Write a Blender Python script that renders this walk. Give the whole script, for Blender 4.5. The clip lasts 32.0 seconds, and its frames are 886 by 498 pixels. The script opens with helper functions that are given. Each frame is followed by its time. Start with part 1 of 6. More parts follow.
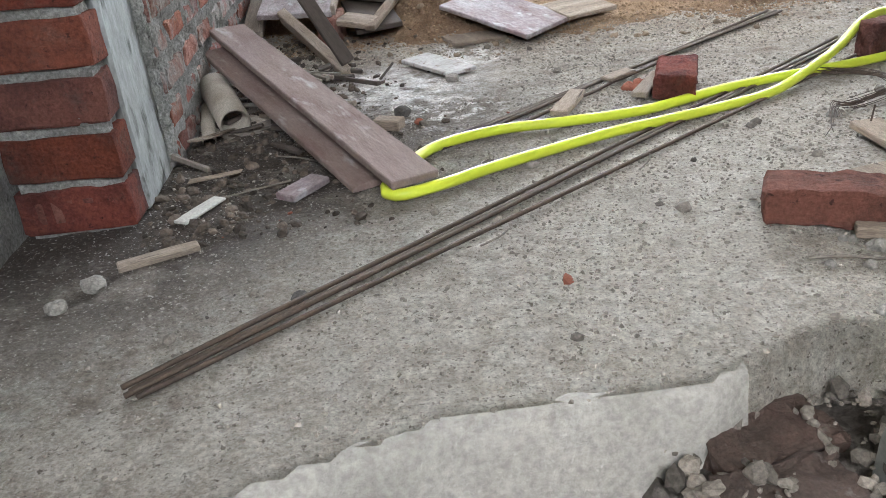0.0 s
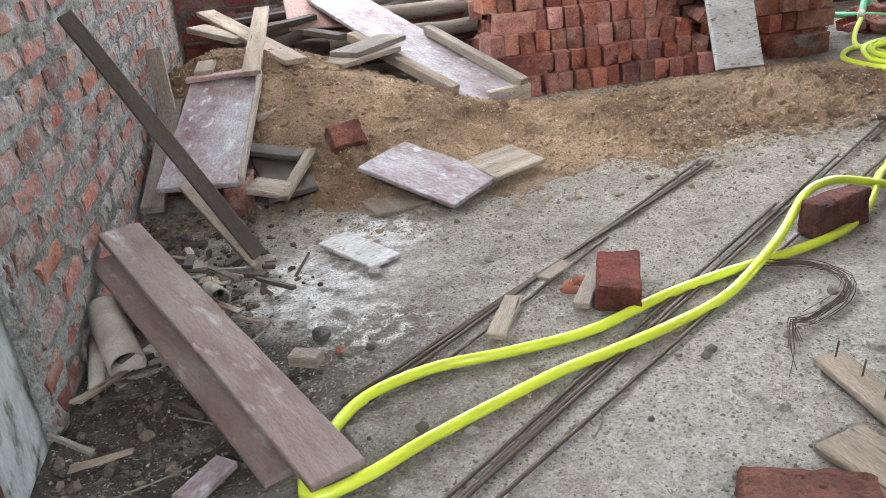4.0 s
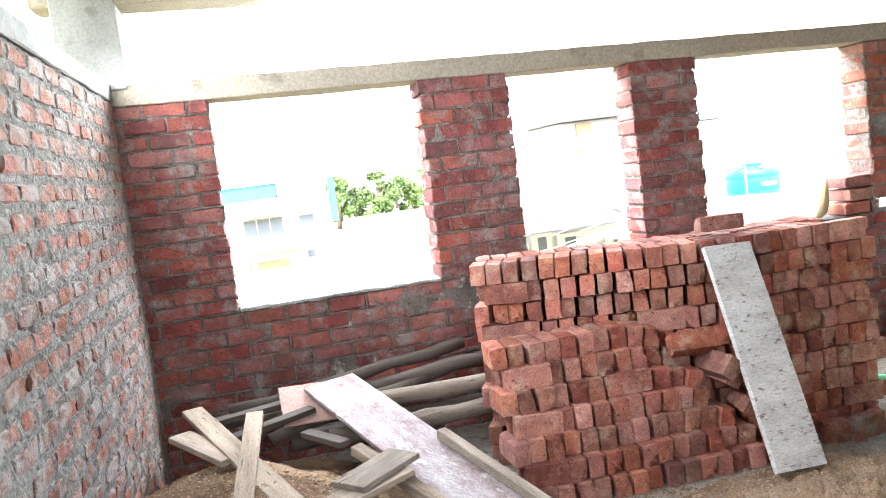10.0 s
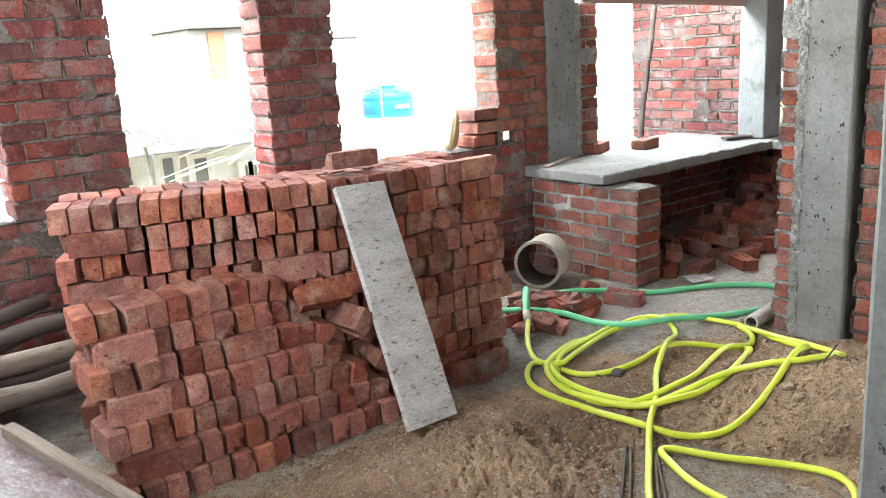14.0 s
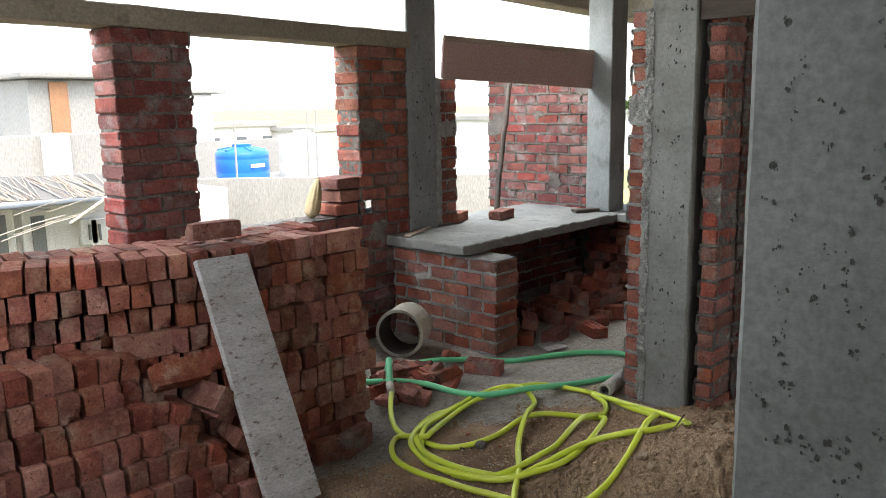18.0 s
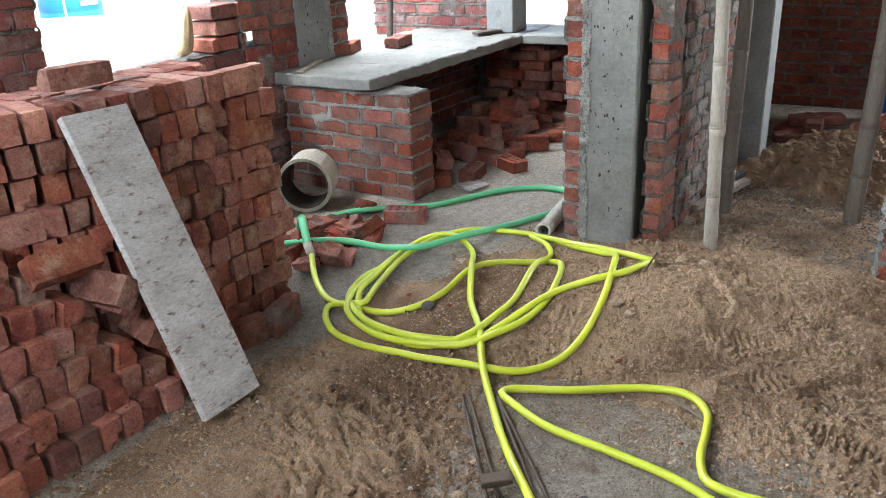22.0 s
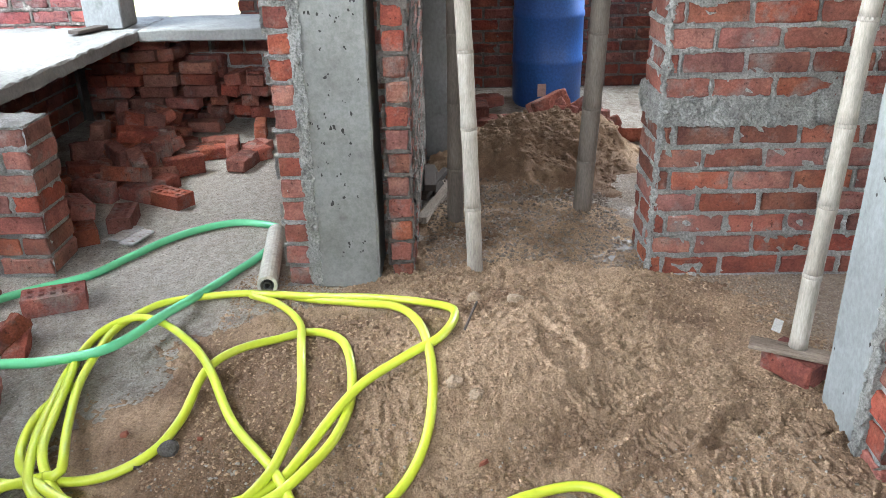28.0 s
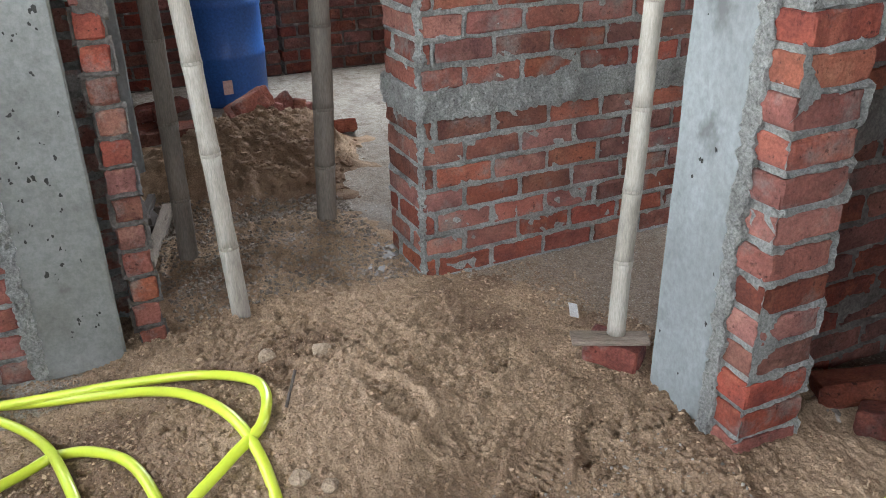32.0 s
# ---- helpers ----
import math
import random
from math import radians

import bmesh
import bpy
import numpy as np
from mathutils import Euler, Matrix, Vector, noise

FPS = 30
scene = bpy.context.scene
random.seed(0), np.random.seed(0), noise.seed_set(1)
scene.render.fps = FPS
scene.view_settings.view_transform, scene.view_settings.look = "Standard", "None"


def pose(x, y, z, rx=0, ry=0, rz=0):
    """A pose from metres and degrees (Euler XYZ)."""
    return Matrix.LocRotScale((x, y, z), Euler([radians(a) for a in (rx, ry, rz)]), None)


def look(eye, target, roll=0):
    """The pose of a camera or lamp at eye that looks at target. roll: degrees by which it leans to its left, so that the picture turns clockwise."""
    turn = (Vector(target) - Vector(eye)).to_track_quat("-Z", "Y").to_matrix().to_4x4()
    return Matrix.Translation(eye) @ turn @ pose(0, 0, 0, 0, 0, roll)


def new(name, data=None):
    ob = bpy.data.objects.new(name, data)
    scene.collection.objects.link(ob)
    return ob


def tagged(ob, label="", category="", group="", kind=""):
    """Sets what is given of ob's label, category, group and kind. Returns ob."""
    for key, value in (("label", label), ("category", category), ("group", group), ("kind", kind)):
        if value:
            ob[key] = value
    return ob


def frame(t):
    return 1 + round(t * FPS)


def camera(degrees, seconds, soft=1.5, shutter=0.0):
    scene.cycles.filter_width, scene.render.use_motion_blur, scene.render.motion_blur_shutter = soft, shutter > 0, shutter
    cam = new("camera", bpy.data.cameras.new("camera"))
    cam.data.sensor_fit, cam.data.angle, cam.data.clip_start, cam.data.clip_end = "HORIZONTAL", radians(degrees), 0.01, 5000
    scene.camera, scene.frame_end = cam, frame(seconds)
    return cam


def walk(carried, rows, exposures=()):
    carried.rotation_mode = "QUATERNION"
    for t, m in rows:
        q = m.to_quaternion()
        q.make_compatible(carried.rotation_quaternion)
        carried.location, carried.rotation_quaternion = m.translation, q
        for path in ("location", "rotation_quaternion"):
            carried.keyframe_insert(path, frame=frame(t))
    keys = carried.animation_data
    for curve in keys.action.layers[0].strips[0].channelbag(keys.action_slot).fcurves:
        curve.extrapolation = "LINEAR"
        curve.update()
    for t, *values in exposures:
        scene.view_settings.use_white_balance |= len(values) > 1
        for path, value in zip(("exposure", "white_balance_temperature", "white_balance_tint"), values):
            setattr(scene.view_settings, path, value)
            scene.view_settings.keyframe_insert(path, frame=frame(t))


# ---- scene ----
cam = camera(57.7, 32.0, soft=0.45)
PATH = [
    (0, (-0.237, -0.275, 0.714), (-0.129, 1.502, -0.199), -5.2),
    (0.5, (-0.274, -0.18, 0.776), (-0.101, 1.565, -0.185), -5.5),
    (1, (-0.29, -0.143, 0.843), (-0.056, 1.578, -0.148), -6.0),
    (1.5, (-0.267, -0.108, 0.864), (-0.006, 1.61, -0.127), -6.3),
    (2, (-0.231, -0.027, 0.868), (0.035, 1.696, -0.112), -6.7),
    (2.5, (-0.172, 0.072, 0.934), (0.092, 1.813, -0.015), -6.9),
    (3, (-0.141, 0.102, 0.998), (0.121, 1.867, 0.096), -6.5),
    (3.5, (-0.137, 0.112, 1.027), (0.135, 1.896, 0.164), -6.1),
    (4, (-0.141, 0.141, 1.043), (0.151, 1.938, 0.215), -5.8),
    (4.5, (-0.149, 0.206, 1.042), (0.205, 1.986, 0.202), -5.3),
    (6.5, (-0.077, 0.479, 1.176), (0.322, 2.142, 0.139), -8.6),
    (7, (-0.02, 0.541, 1.262), (0.362, 2.219, 0.242), -9.2),
    (7.5, (-0.006, 0.573, 1.298), (0.404, 2.289, 0.356), -8.3),
    (8, (-0.015, 0.625, 1.322), (0.447, 2.392, 0.508), -6.8),
    (8.5, (-0.048, 0.695, 1.367), (0.449, 2.523, 0.724), -6.1),
    (9, (-0.087, 0.723, 1.473), (0.4, 2.604, 0.998), -6.6),
    (9.5, (-0.102, 0.744, 1.527), (0.353, 2.665, 1.207), -7.3),
    (10, (-0.073, 0.8, 1.547), (0.349, 2.746, 1.355), -7.3),
    (10.5, (0.011, 0.898, 1.569), (0.426, 2.849, 1.437), -6.8),
    (11, (0.113, 1.006, 1.62), (0.559, 2.952, 1.495), -5.8),
    (11.5, (0.165, 1.054, 1.638), (0.647, 2.987, 1.453), -5.2),
    (12, (0.18, 1.085, 1.626), (0.735, 2.988, 1.356), -4.9),
    (12.5, (0.215, 1.133, 1.599), (0.9, 2.981, 1.254), -4.5),
    (13, (0.247, 1.194, 1.586), (1.112, 2.95, 1.176), -4.1),
    (13.5, (0.252, 1.255, 1.58), (1.295, 2.901, 1.128), -3.6),
    (14, (0.261, 1.285, 1.574), (1.426, 2.837, 1.091), -3.6),
    (14.5, (0.266, 1.297, 1.569), (1.507, 2.785, 1.069), -3.3),
    (15, (0.257, 1.304, 1.572), (1.548, 2.751, 1.082), -2.8),
    (15.5, (0.25, 1.299, 1.576), (1.588, 2.722, 1.146), -2.1),
    (17.5, (0.222, 1.307, 1.68), (1.702, 2.628, 1.428), -0.4),
    (18, (0.228, 1.332, 1.647), (1.684, 2.656, 1.291), -0.9),
    (18.5, (0.223, 1.356, 1.612), (1.631, 2.689, 1.121), -1.2),
    (19, (0.241, 1.394, 1.572), (1.577, 2.751, 0.963), -1.9),
    (19.5, (0.28, 1.458, 1.555), (1.562, 2.826, 0.858), -2.4),
    (20, (0.368, 1.55, 1.556), (1.62, 2.919, 0.809), -2.9),
    (20.5, (0.442, 1.612, 1.55), (1.699, 2.963, 0.778), -3.3),
    (21, (0.482, 1.667, 1.544), (1.817, 2.94, 0.771), -2.8),
    (21.5, (0.495, 1.759, 1.536), (1.95, 2.898, 0.77), -2.6),
    (22, (0.462, 1.926, 1.547), (2.025, 2.92, 0.792), -2.6),
    (22.5, (0.421, 2.043, 1.564), (2.048, 2.914, 0.794), -2.9),
    (23, (0.427, 2.111, 1.554), (2.08, 2.911, 0.763), -3.2),
    (23.5, (0.466, 2.166, 1.542), (2.136, 2.914, 0.737), -3.4),
    (24, (0.561, 2.233, 1.525), (2.246, 2.927, 0.702), -3.7),
    (24.5, (0.669, 2.296, 1.526), (2.366, 2.949, 0.693), -3.5),
    (25, (0.744, 2.347, 1.511), (2.448, 2.957, 0.661), -3.1),
    (25.5, (0.797, 2.395, 1.504), (2.522, 2.929, 0.643), -2.0),
    (26, (0.849, 2.468, 1.491), (2.607, 2.893, 0.636), -1.5),
    (26.5, (0.914, 2.571, 1.475), (2.709, 2.875, 0.648), -0.9),
    (28.5, (1.277, 2.866, 1.425), (3.093, 2.794, 0.59), -1.0),
    (29, (1.34, 2.899, 1.414), (3.128, 2.689, 0.543), -0.3),
    (29.5, (1.401, 2.951, 1.397), (3.159, 2.58, 0.518), 0.3),
    (30, (1.447, 3.044, 1.418), (3.167, 2.502, 0.554), 0.7),
    (30.5, (1.488, 3.11, 1.427), (3.17, 2.445, 0.575), 0.4),
    (31, (1.558, 3.13, 1.419), (3.213, 2.405, 0.562), -0.1),
    (31.5, (1.628, 3.121, 1.433), (3.266, 2.371, 0.564), -0.4),
    (32, (1.672, 3.12, 1.441), (3.305, 2.362, 0.571), -1.0),
]
EXPOSURES = [(0.0, 3.62, 6300), (1.0, 3.75, 6280), (2.5, 3.8, 6280), (4.5, 3.66, 6250), (7.0, 3.63, 6250), (8.5, 3.65, 6250), (9.0, 3.8, 6250), (10.0, 3.9, 6300), (10.6, 2.8, 6350), (11.0, 1.9, 6350), (11.6, 2.1, 6400), (12.0, 3.45, 6500), (12.6, 3.9, 6500), (13.5, 3.8, 6500),
             (14.2, 3.27, 6500), (15.0, 3.0, 6500), (15.5, 2.7, 6450), (17.5, 1.45, 6450), (18.0, 2.2, 6550), (19.0, 2.9, 6600), (20.0, 3.13, 6400), (22.0, 3.17, 6300), (24.0, 3.32, 6280), (26.5, 3.36, 6250), (29.0, 3.6, 6200), (30.0, 3.24, 6200), (31.0, 3.07, 6200), (32.0, 3.06, 6200)]
walk(cam, [(t, look(eye, target, roll)) for t, eye, target, roll in PATH], [(t, stops, kelvin, 10) for t, stops, kelvin in EXPOSURES])

# ---- light ----
world = bpy.data.worlds.new("sky")
scene.world = world
world.use_nodes = True
sky_nodes = world.node_tree.nodes
sky = sky_nodes.new("ShaderNodeTexSky")
sky.sky_type, sky.sun_disc = "NISHITA", False
sky.sun_elevation, sky.sun_rotation = radians(58), radians(200)
sky.air_density, sky.dust_density = 1.2, 4.0
haze = sky_nodes.new("ShaderNodeMix")
haze.data_type, haze.blend_type = "RGBA", "ADD"
haze.inputs[0].default_value = 1.0
haze.inputs[7].default_value = (2.3, 2.4, 2.5, 1)
world.node_tree.links.new(sky.outputs[0], haze.inputs[6])
world.node_tree.links.new(haze.outputs[2], sky_nodes["Background"].inputs[0])
sky_nodes["Background"].inputs[1].default_value = 0.15
sun = new("sun", bpy.data.lights.new("sun", "SUN"))
sun.data.energy, sun.data.angle, sun.data.color = 0.8, radians(12), (1.0, 0.95, 0.88)
sun.matrix_world = pose(0, 0, 30, 32, 0, -20)


def opening_light(name, eye, target, width, height, watts):
    """An area lamp added at a raw opening in place of the sky's light."""
    lamp = new(name, bpy.data.lights.new(name, "AREA"))
    lamp.data.shape, lamp.data.size, lamp.data.size_y, lamp.data.energy, lamp.data.color = "RECTANGLE", width, height, watts, (0.96, 0.99, 1.0)
    lamp.matrix_world = look(eye, target)
    return lamp


opening_light("daylight_north", (2.3, 5.95, 2.5), (2.1, 4.2, 0.5), 4.2, 0.5, 62)
# Out of view behind the stairs; lights the faces turned south.
opening_light("daylight_south", (-0.05, -2.55, 2.5), (0.1, 0.3, 0.6), 1.9, 0.7, 11)
opening_light("daylight_west", (-0.93, 3.3, 2.44), (0.6, 3.2, 0.9), 3.4, 0.36, 18)
# Its opening is unseen, inferred from the bright wet floor.
opening_light("daylight_room", (7.72, 1.05, 1.6), (5.4, 2.3, 0.1), 1.15, 0.95, 16)
opening_light("daylight_kitchen", (5.3, 5.72, 2.42), (4.9, 4.6, 0.3), 1.2, 0.36, 19)


# ---- materials ----
ALBEDO = 0.78


def material(name, base, rough=0.85, metal=0.0, second=None, scale=4.0, spread=0.5, third=None, third_scale=30.0, third_low=0.55,
             bump=0.3, bump_scale=60.0, vary=0.0, coords="Object", stretch=(1, 1, 1), through_light=0.0, spec=0.25, grain_amount=0.2, bump_depth=0.01, islands=0.0, grain_scale=0.0):
    """A procedural surface: two colours mixed by large noise, a third in small spots, grain as bump, and a shift of tone per object."""
    base = tuple(c * ALBEDO for c in base)
    second = tuple(c * ALBEDO for c in second) if second else None
    third = tuple(c * ALBEDO for c in third) if third else None
    m = bpy.data.materials.new(name)
    m.use_nodes = True
    nt, n = m.node_tree, m.node_tree.nodes
    bsdf = n["Principled BSDF"]
    tc, mp = n.new("ShaderNodeTexCoord"), n.new("ShaderNodeMapping")
    mp.inputs["Scale"].default_value = stretch
    if coords == "World":
        geo = n.new("ShaderNodeNewGeometry")
        nt.links.new(geo.outputs["Position"], mp.inputs[0])
    else:
        nt.links.new(tc.outputs[coords], mp.inputs[0])
    info = n.new("ShaderNodeObjectInfo")
    shift = n.new("ShaderNodeVectorMath")
    shift.operation = "MULTIPLY_ADD"
    shift.inputs[1].default_value = (1, 1, 1)
    push = n.new("ShaderNodeMath")
    push.operation, push.inputs[1].default_value = "MULTIPLY", 0.0 if coords == "World" else 37.0
    nt.links.new(info.outputs["Random"], push.inputs[0])
    nt.links.new(mp.outputs[0], shift.inputs[0])
    nt.links.new(push.outputs[0], shift.inputs[2])

    def noise_at(size, detail=6.0, low=0.35, high=0.65, rough_n=0.6):
        t = n.new("ShaderNodeTexNoise")
        t.inputs["Scale"].default_value, t.inputs["Detail"].default_value, t.inputs["Roughness"].default_value = size, detail, rough_n
        nt.links.new(shift.outputs[0], t.inputs["Vector"])
        r = n.new("ShaderNodeMapRange")
        r.inputs[1].default_value, r.inputs[2].default_value = low, high
        nt.links.new(t.outputs[0], r.inputs[0])
        return r.outputs[0]

    def mix(fac, a, b):
        x = n.new("ShaderNodeMix")
        x.data_type = "RGBA"
        nt.links.new(fac, x.inputs[0])
        for sock, v in ((x.inputs[6], a), (x.inputs[7], b)):
            if isinstance(v, tuple):
                sock.default_value = (*v, 1)
            else:
                nt.links.new(v, sock)
        return x.outputs[2]

    colour = mix(noise_at(scale, low=0.5 - spread / 2, high=0.5 + spread / 2), base, second or tuple(c * 0.7 for c in base))
    grain = mix(noise_at(grain_scale or max(scale * 14, 60.0), 5.0, 0.36, 0.64, 0.7), (1 - grain_amount,) * 3, (1 + grain_amount,) * 3)
    mul = n.new("ShaderNodeMix")
    mul.data_type, mul.blend_type = "RGBA", "MULTIPLY"
    mul.inputs[0].default_value = 1.0
    nt.links.new(colour, mul.inputs[6])
    nt.links.new(grain, mul.inputs[7])
    colour = mul.outputs[2]
    if third:
        colour = mix(noise_at(third_scale, 5.0, third_low, third_low + 0.12), colour, third)
    if vary:
        hsv = n.new("ShaderNodeHueSaturation")
        for sock, amount, mid in ((hsv.inputs["Value"], vary, 1.0), (hsv.inputs["Saturation"], vary * 0.5, 1.0)):
            r = n.new("ShaderNodeMapRange")
            r.inputs[3].default_value, r.inputs[4].default_value = mid - amount, mid + amount
            if sock.name == "Saturation":
                fr = n.new("ShaderNodeMath")
                fr.operation, fr.inputs[1].default_value = "MULTIPLY", 7.31
                ff = n.new("ShaderNodeMath")
                ff.operation = "FRACT"
                nt.links.new(info.outputs["Random"], fr.inputs[0])
                nt.links.new(fr.outputs[0], ff.inputs[0])
                nt.links.new(ff.outputs[0], r.inputs[0])
            else:
                nt.links.new(info.outputs["Random"], r.inputs[0])
            nt.links.new(r.outputs[0], sock)
        nt.links.new(colour, hsv.inputs["Color"])
        colour = hsv.outputs[0]
    if islands:
        bits, tone = n.new("ShaderNodeNewGeometry"), n.new("ShaderNodeMapRange")
        tone.inputs[3].default_value, tone.inputs[4].default_value = 1 - islands, 1 + islands
        nt.links.new(bits.outputs["Random Per Island"], tone.inputs[0])
        each = n.new("ShaderNodeVectorMath")
        each.operation = "SCALE"
        nt.links.new(colour, each.inputs[0])
        nt.links.new(tone.outputs[0], each.inputs["Scale"])
        colour = each.outputs[0]
    nt.links.new(colour, bsdf.inputs["Base Color"])
    bsdf.inputs["Roughness"].default_value, bsdf.inputs["Metallic"].default_value = rough, metal
    bsdf.inputs["Specular IOR Level"].default_value = spec
    if through_light:
        bsdf.inputs["Transmission Weight"].default_value = through_light
    if bump:
        b = n.new("ShaderNodeBump")
        b.inputs["Strength"].default_value, b.inputs["Distance"].default_value = bump, bump_depth
        nt.links.new(noise_at(bump_scale, 8.0, 0.2, 0.8, 0.7), b.inputs["Height"])
        nt.links.new(b.outputs[0], bsdf.inputs["Normal"])
    return m


def brick_material(name, red, dark, scuff, cement, film=0.6, film_low=0.54, vary=0.3, depth=0.012):
    """Fired clay: two reds, scuffed orange faces, a film of dry cement, small pits, and a tone of its own for each brick."""
    red, dark, scuff, cement = (tuple(c * ALBEDO for c in q) for q in (red, dark, scuff, cement))
    m = bpy.data.materials.new(name)
    m.use_nodes = True
    nt, n = m.node_tree, m.node_tree.nodes
    bsdf, tc, info, geo = n["Principled BSDF"], n.new("ShaderNodeTexCoord"), n.new("ShaderNodeObjectInfo"), n.new("ShaderNodeNewGeometry")
    push, own = n.new("ShaderNodeMath"), n.new("ShaderNodeVectorMath")
    push.operation, push.inputs[1].default_value = "MULTIPLY", 53.0
    own.operation = "ADD"
    nt.links.new(info.outputs["Random"], push.inputs[0])
    nt.links.new(tc.outputs["Object"], own.inputs[0])
    nt.links.new(push.outputs[0], own.inputs[1])

    def fbm(size, low, high, detail=7.0, rough_n=0.65, where=None):
        t, r = n.new("ShaderNodeTexNoise"), n.new("ShaderNodeMapRange")
        t.inputs["Scale"].default_value, t.inputs["Detail"].default_value, t.inputs["Roughness"].default_value = size, detail, rough_n
        nt.links.new(where or own.outputs[0], t.inputs["Vector"])
        r.inputs[1].default_value, r.inputs[2].default_value = low, high
        nt.links.new(t.outputs[0], r.inputs[0])
        return r.outputs[0]

    def scaled(value, k):
        x = n.new("ShaderNodeMath")
        x.operation, x.use_clamp, x.inputs[1].default_value = "MULTIPLY", True, k
        nt.links.new(value, x.inputs[0])
        return x.outputs[0]

    def mix(fac, a, b, blend="MIX"):
        x = n.new("ShaderNodeMix")
        x.data_type, x.blend_type = "RGBA", blend
        nt.links.new(fac, x.inputs[0])
        for sock, v in ((x.inputs[6], a), (x.inputs[7], b)):
            if isinstance(v, tuple):
                sock.default_value = (*v, 1)
            else:
                nt.links.new(v, sock)
        return x.outputs[2]

    colour = mix(fbm(6.0, 0.40, 0.62), red, dark)
    colour = mix(scaled(fbm(11.0, 0.52, 0.68), 0.7), colour, scuff)
    tone = n.new("ShaderNodeHueSaturation")
    for key, low, high, k in (("Value", 1 - vary, 1 + vary * 0.9, 1.0), ("Saturation", 0.82, 1.12, 7.31), ("Hue", 0.493, 0.506, 13.7)):
        r, f, g = n.new("ShaderNodeMapRange"), n.new("ShaderNodeMath"), n.new("ShaderNodeMath")
        f.operation, f.inputs[1].default_value, g.operation = "MULTIPLY", k, "FRACT"
        nt.links.new(info.outputs["Random"], f.inputs[0])
        nt.links.new(f.outputs[0], g.inputs[0])
        nt.links.new(g.outputs[0], r.inputs[0])
        r.inputs[3].default_value, r.inputs[4].default_value = low, high
        nt.links.new(r.outputs[0], tone.inputs[key])
    nt.links.new(colour, tone.inputs["Color"])
    colour = mix(scaled(fbm(5.5, film_low, film_low + 0.13, 9.0, 0.7, geo.outputs["Position"]), film), tone.outputs[0], cement)
    grain = mix(fbm(110.0, 0.34, 0.66, 5.0, 0.75), (0.66, 0.64, 0.62), (1.24, 1.24, 1.24))
    full = n.new("ShaderNodeValue")
    full.outputs[0].default_value = 1.0
    colour = mix(full.outputs[0], colour, grain, "MULTIPLY")
    colour = mix(scaled(fbm(48.0, 0.63, 0.70, 3.0), 0.8), colour, tuple(c * 0.35 for c in dark))
    nt.links.new(colour, bsdf.inputs["Base Color"])
    bsdf.inputs["Roughness"].default_value, bsdf.inputs["Specular IOR Level"].default_value = 0.93, 0.2
    b = n.new("ShaderNodeBump")
    b.inputs["Strength"].default_value, b.inputs["Distance"].default_value = 0.9, depth
    nt.links.new(fbm(34.0, 0.15, 0.85, 9.0, 0.72), b.inputs["Height"])
    nt.links.new(b.outputs[0], bsdf.inputs["Normal"])
    return m


BRICK = brick_material("brick_red", (0.44, 0.168, 0.118), (0.25, 0.088, 0.068), (0.58, 0.31, 0.21), (0.54, 0.40, 0.31), 0.6, 0.53, 0.42)
BRICK_LAID = brick_material("brick_laid", (0.37, 0.128, 0.088), (0.20, 0.072, 0.056), (0.44, 0.19, 0.125), (0.27, 0.25, 0.23), 0.7, 0.53, 0.32)
BRICK_PURPLE = brick_material("brick_purple", (0.27, 0.088, 0.075), (0.155, 0.058, 0.055), (0.33, 0.12, 0.09), (0.26, 0.235, 0.225), 0.85, 0.51, 0.3)
BRICK_SMEARED = brick_material("brick_smeared", (0.37, 0.15, 0.11), (0.26, 0.115, 0.09), (0.43, 0.23, 0.175), (0.40, 0.385, 0.36), 0.9, 0.448, 0.28, 0.016)
MORTAR_PALE = material("mortar_pale", (0.44, 0.43, 0.40), 0.95, second=(0.27, 0.26, 0.235), scale=6, spread=0.35, third=(0.11, 0.10, 0.09), third_scale=50, third_low=0.6, bump=1.0, bump_scale=60, coords="World", grain_amount=0.3, bump_depth=0.025)
# Dark joints; the colour also stands for shade on the unlit walls.
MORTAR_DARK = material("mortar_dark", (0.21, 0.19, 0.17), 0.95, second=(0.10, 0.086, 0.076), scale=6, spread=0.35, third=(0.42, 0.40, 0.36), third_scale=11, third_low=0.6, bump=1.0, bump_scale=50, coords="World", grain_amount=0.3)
MORTAR = material("mortar", (0.50, 0.50, 0.47), 0.95, second=(0.29, 0.285, 0.265), scale=9, spread=0.35, third=(0.12, 0.11, 0.10), third_scale=45, third_low=0.63, grain_amount=0.35, bump=1.0, bump_scale=50, coords="World", bump_depth=0.02)
CONCRETE = material("concrete", (0.27, 0.275, 0.257), 0.85, second=(0.175, 0.175, 0.16), scale=3.0, spread=0.35, third=(0.14, 0.135, 0.122), third_scale=7, third_low=0.61, bump=0.35, bump_scale=16, coords="World", grain_amount=0.14, bump_depth=0.008)
CONCRETE_PALE = material("concrete_pale", (0.30, 0.317, 0.317), 0.85, second=(0.215, 0.225, 0.222), scale=4, spread=0.3, third=(0.15, 0.155, 0.15), third_scale=7, third_low=0.6, bump=0.35, bump_scale=18, coords="World", grain_amount=0.12, bump_depth=0.008, stretch=(1, 1, 0.7))
CONCRETE_ROOF = material("concrete_roof", (0.33, 0.29, 0.225), 0.9, second=(0.22, 0.195, 0.16), scale=1.5, third=(0.14, 0.125, 0.1), third_scale=5, third_low=0.6, bump=0.4, bump_scale=25, coords="World")
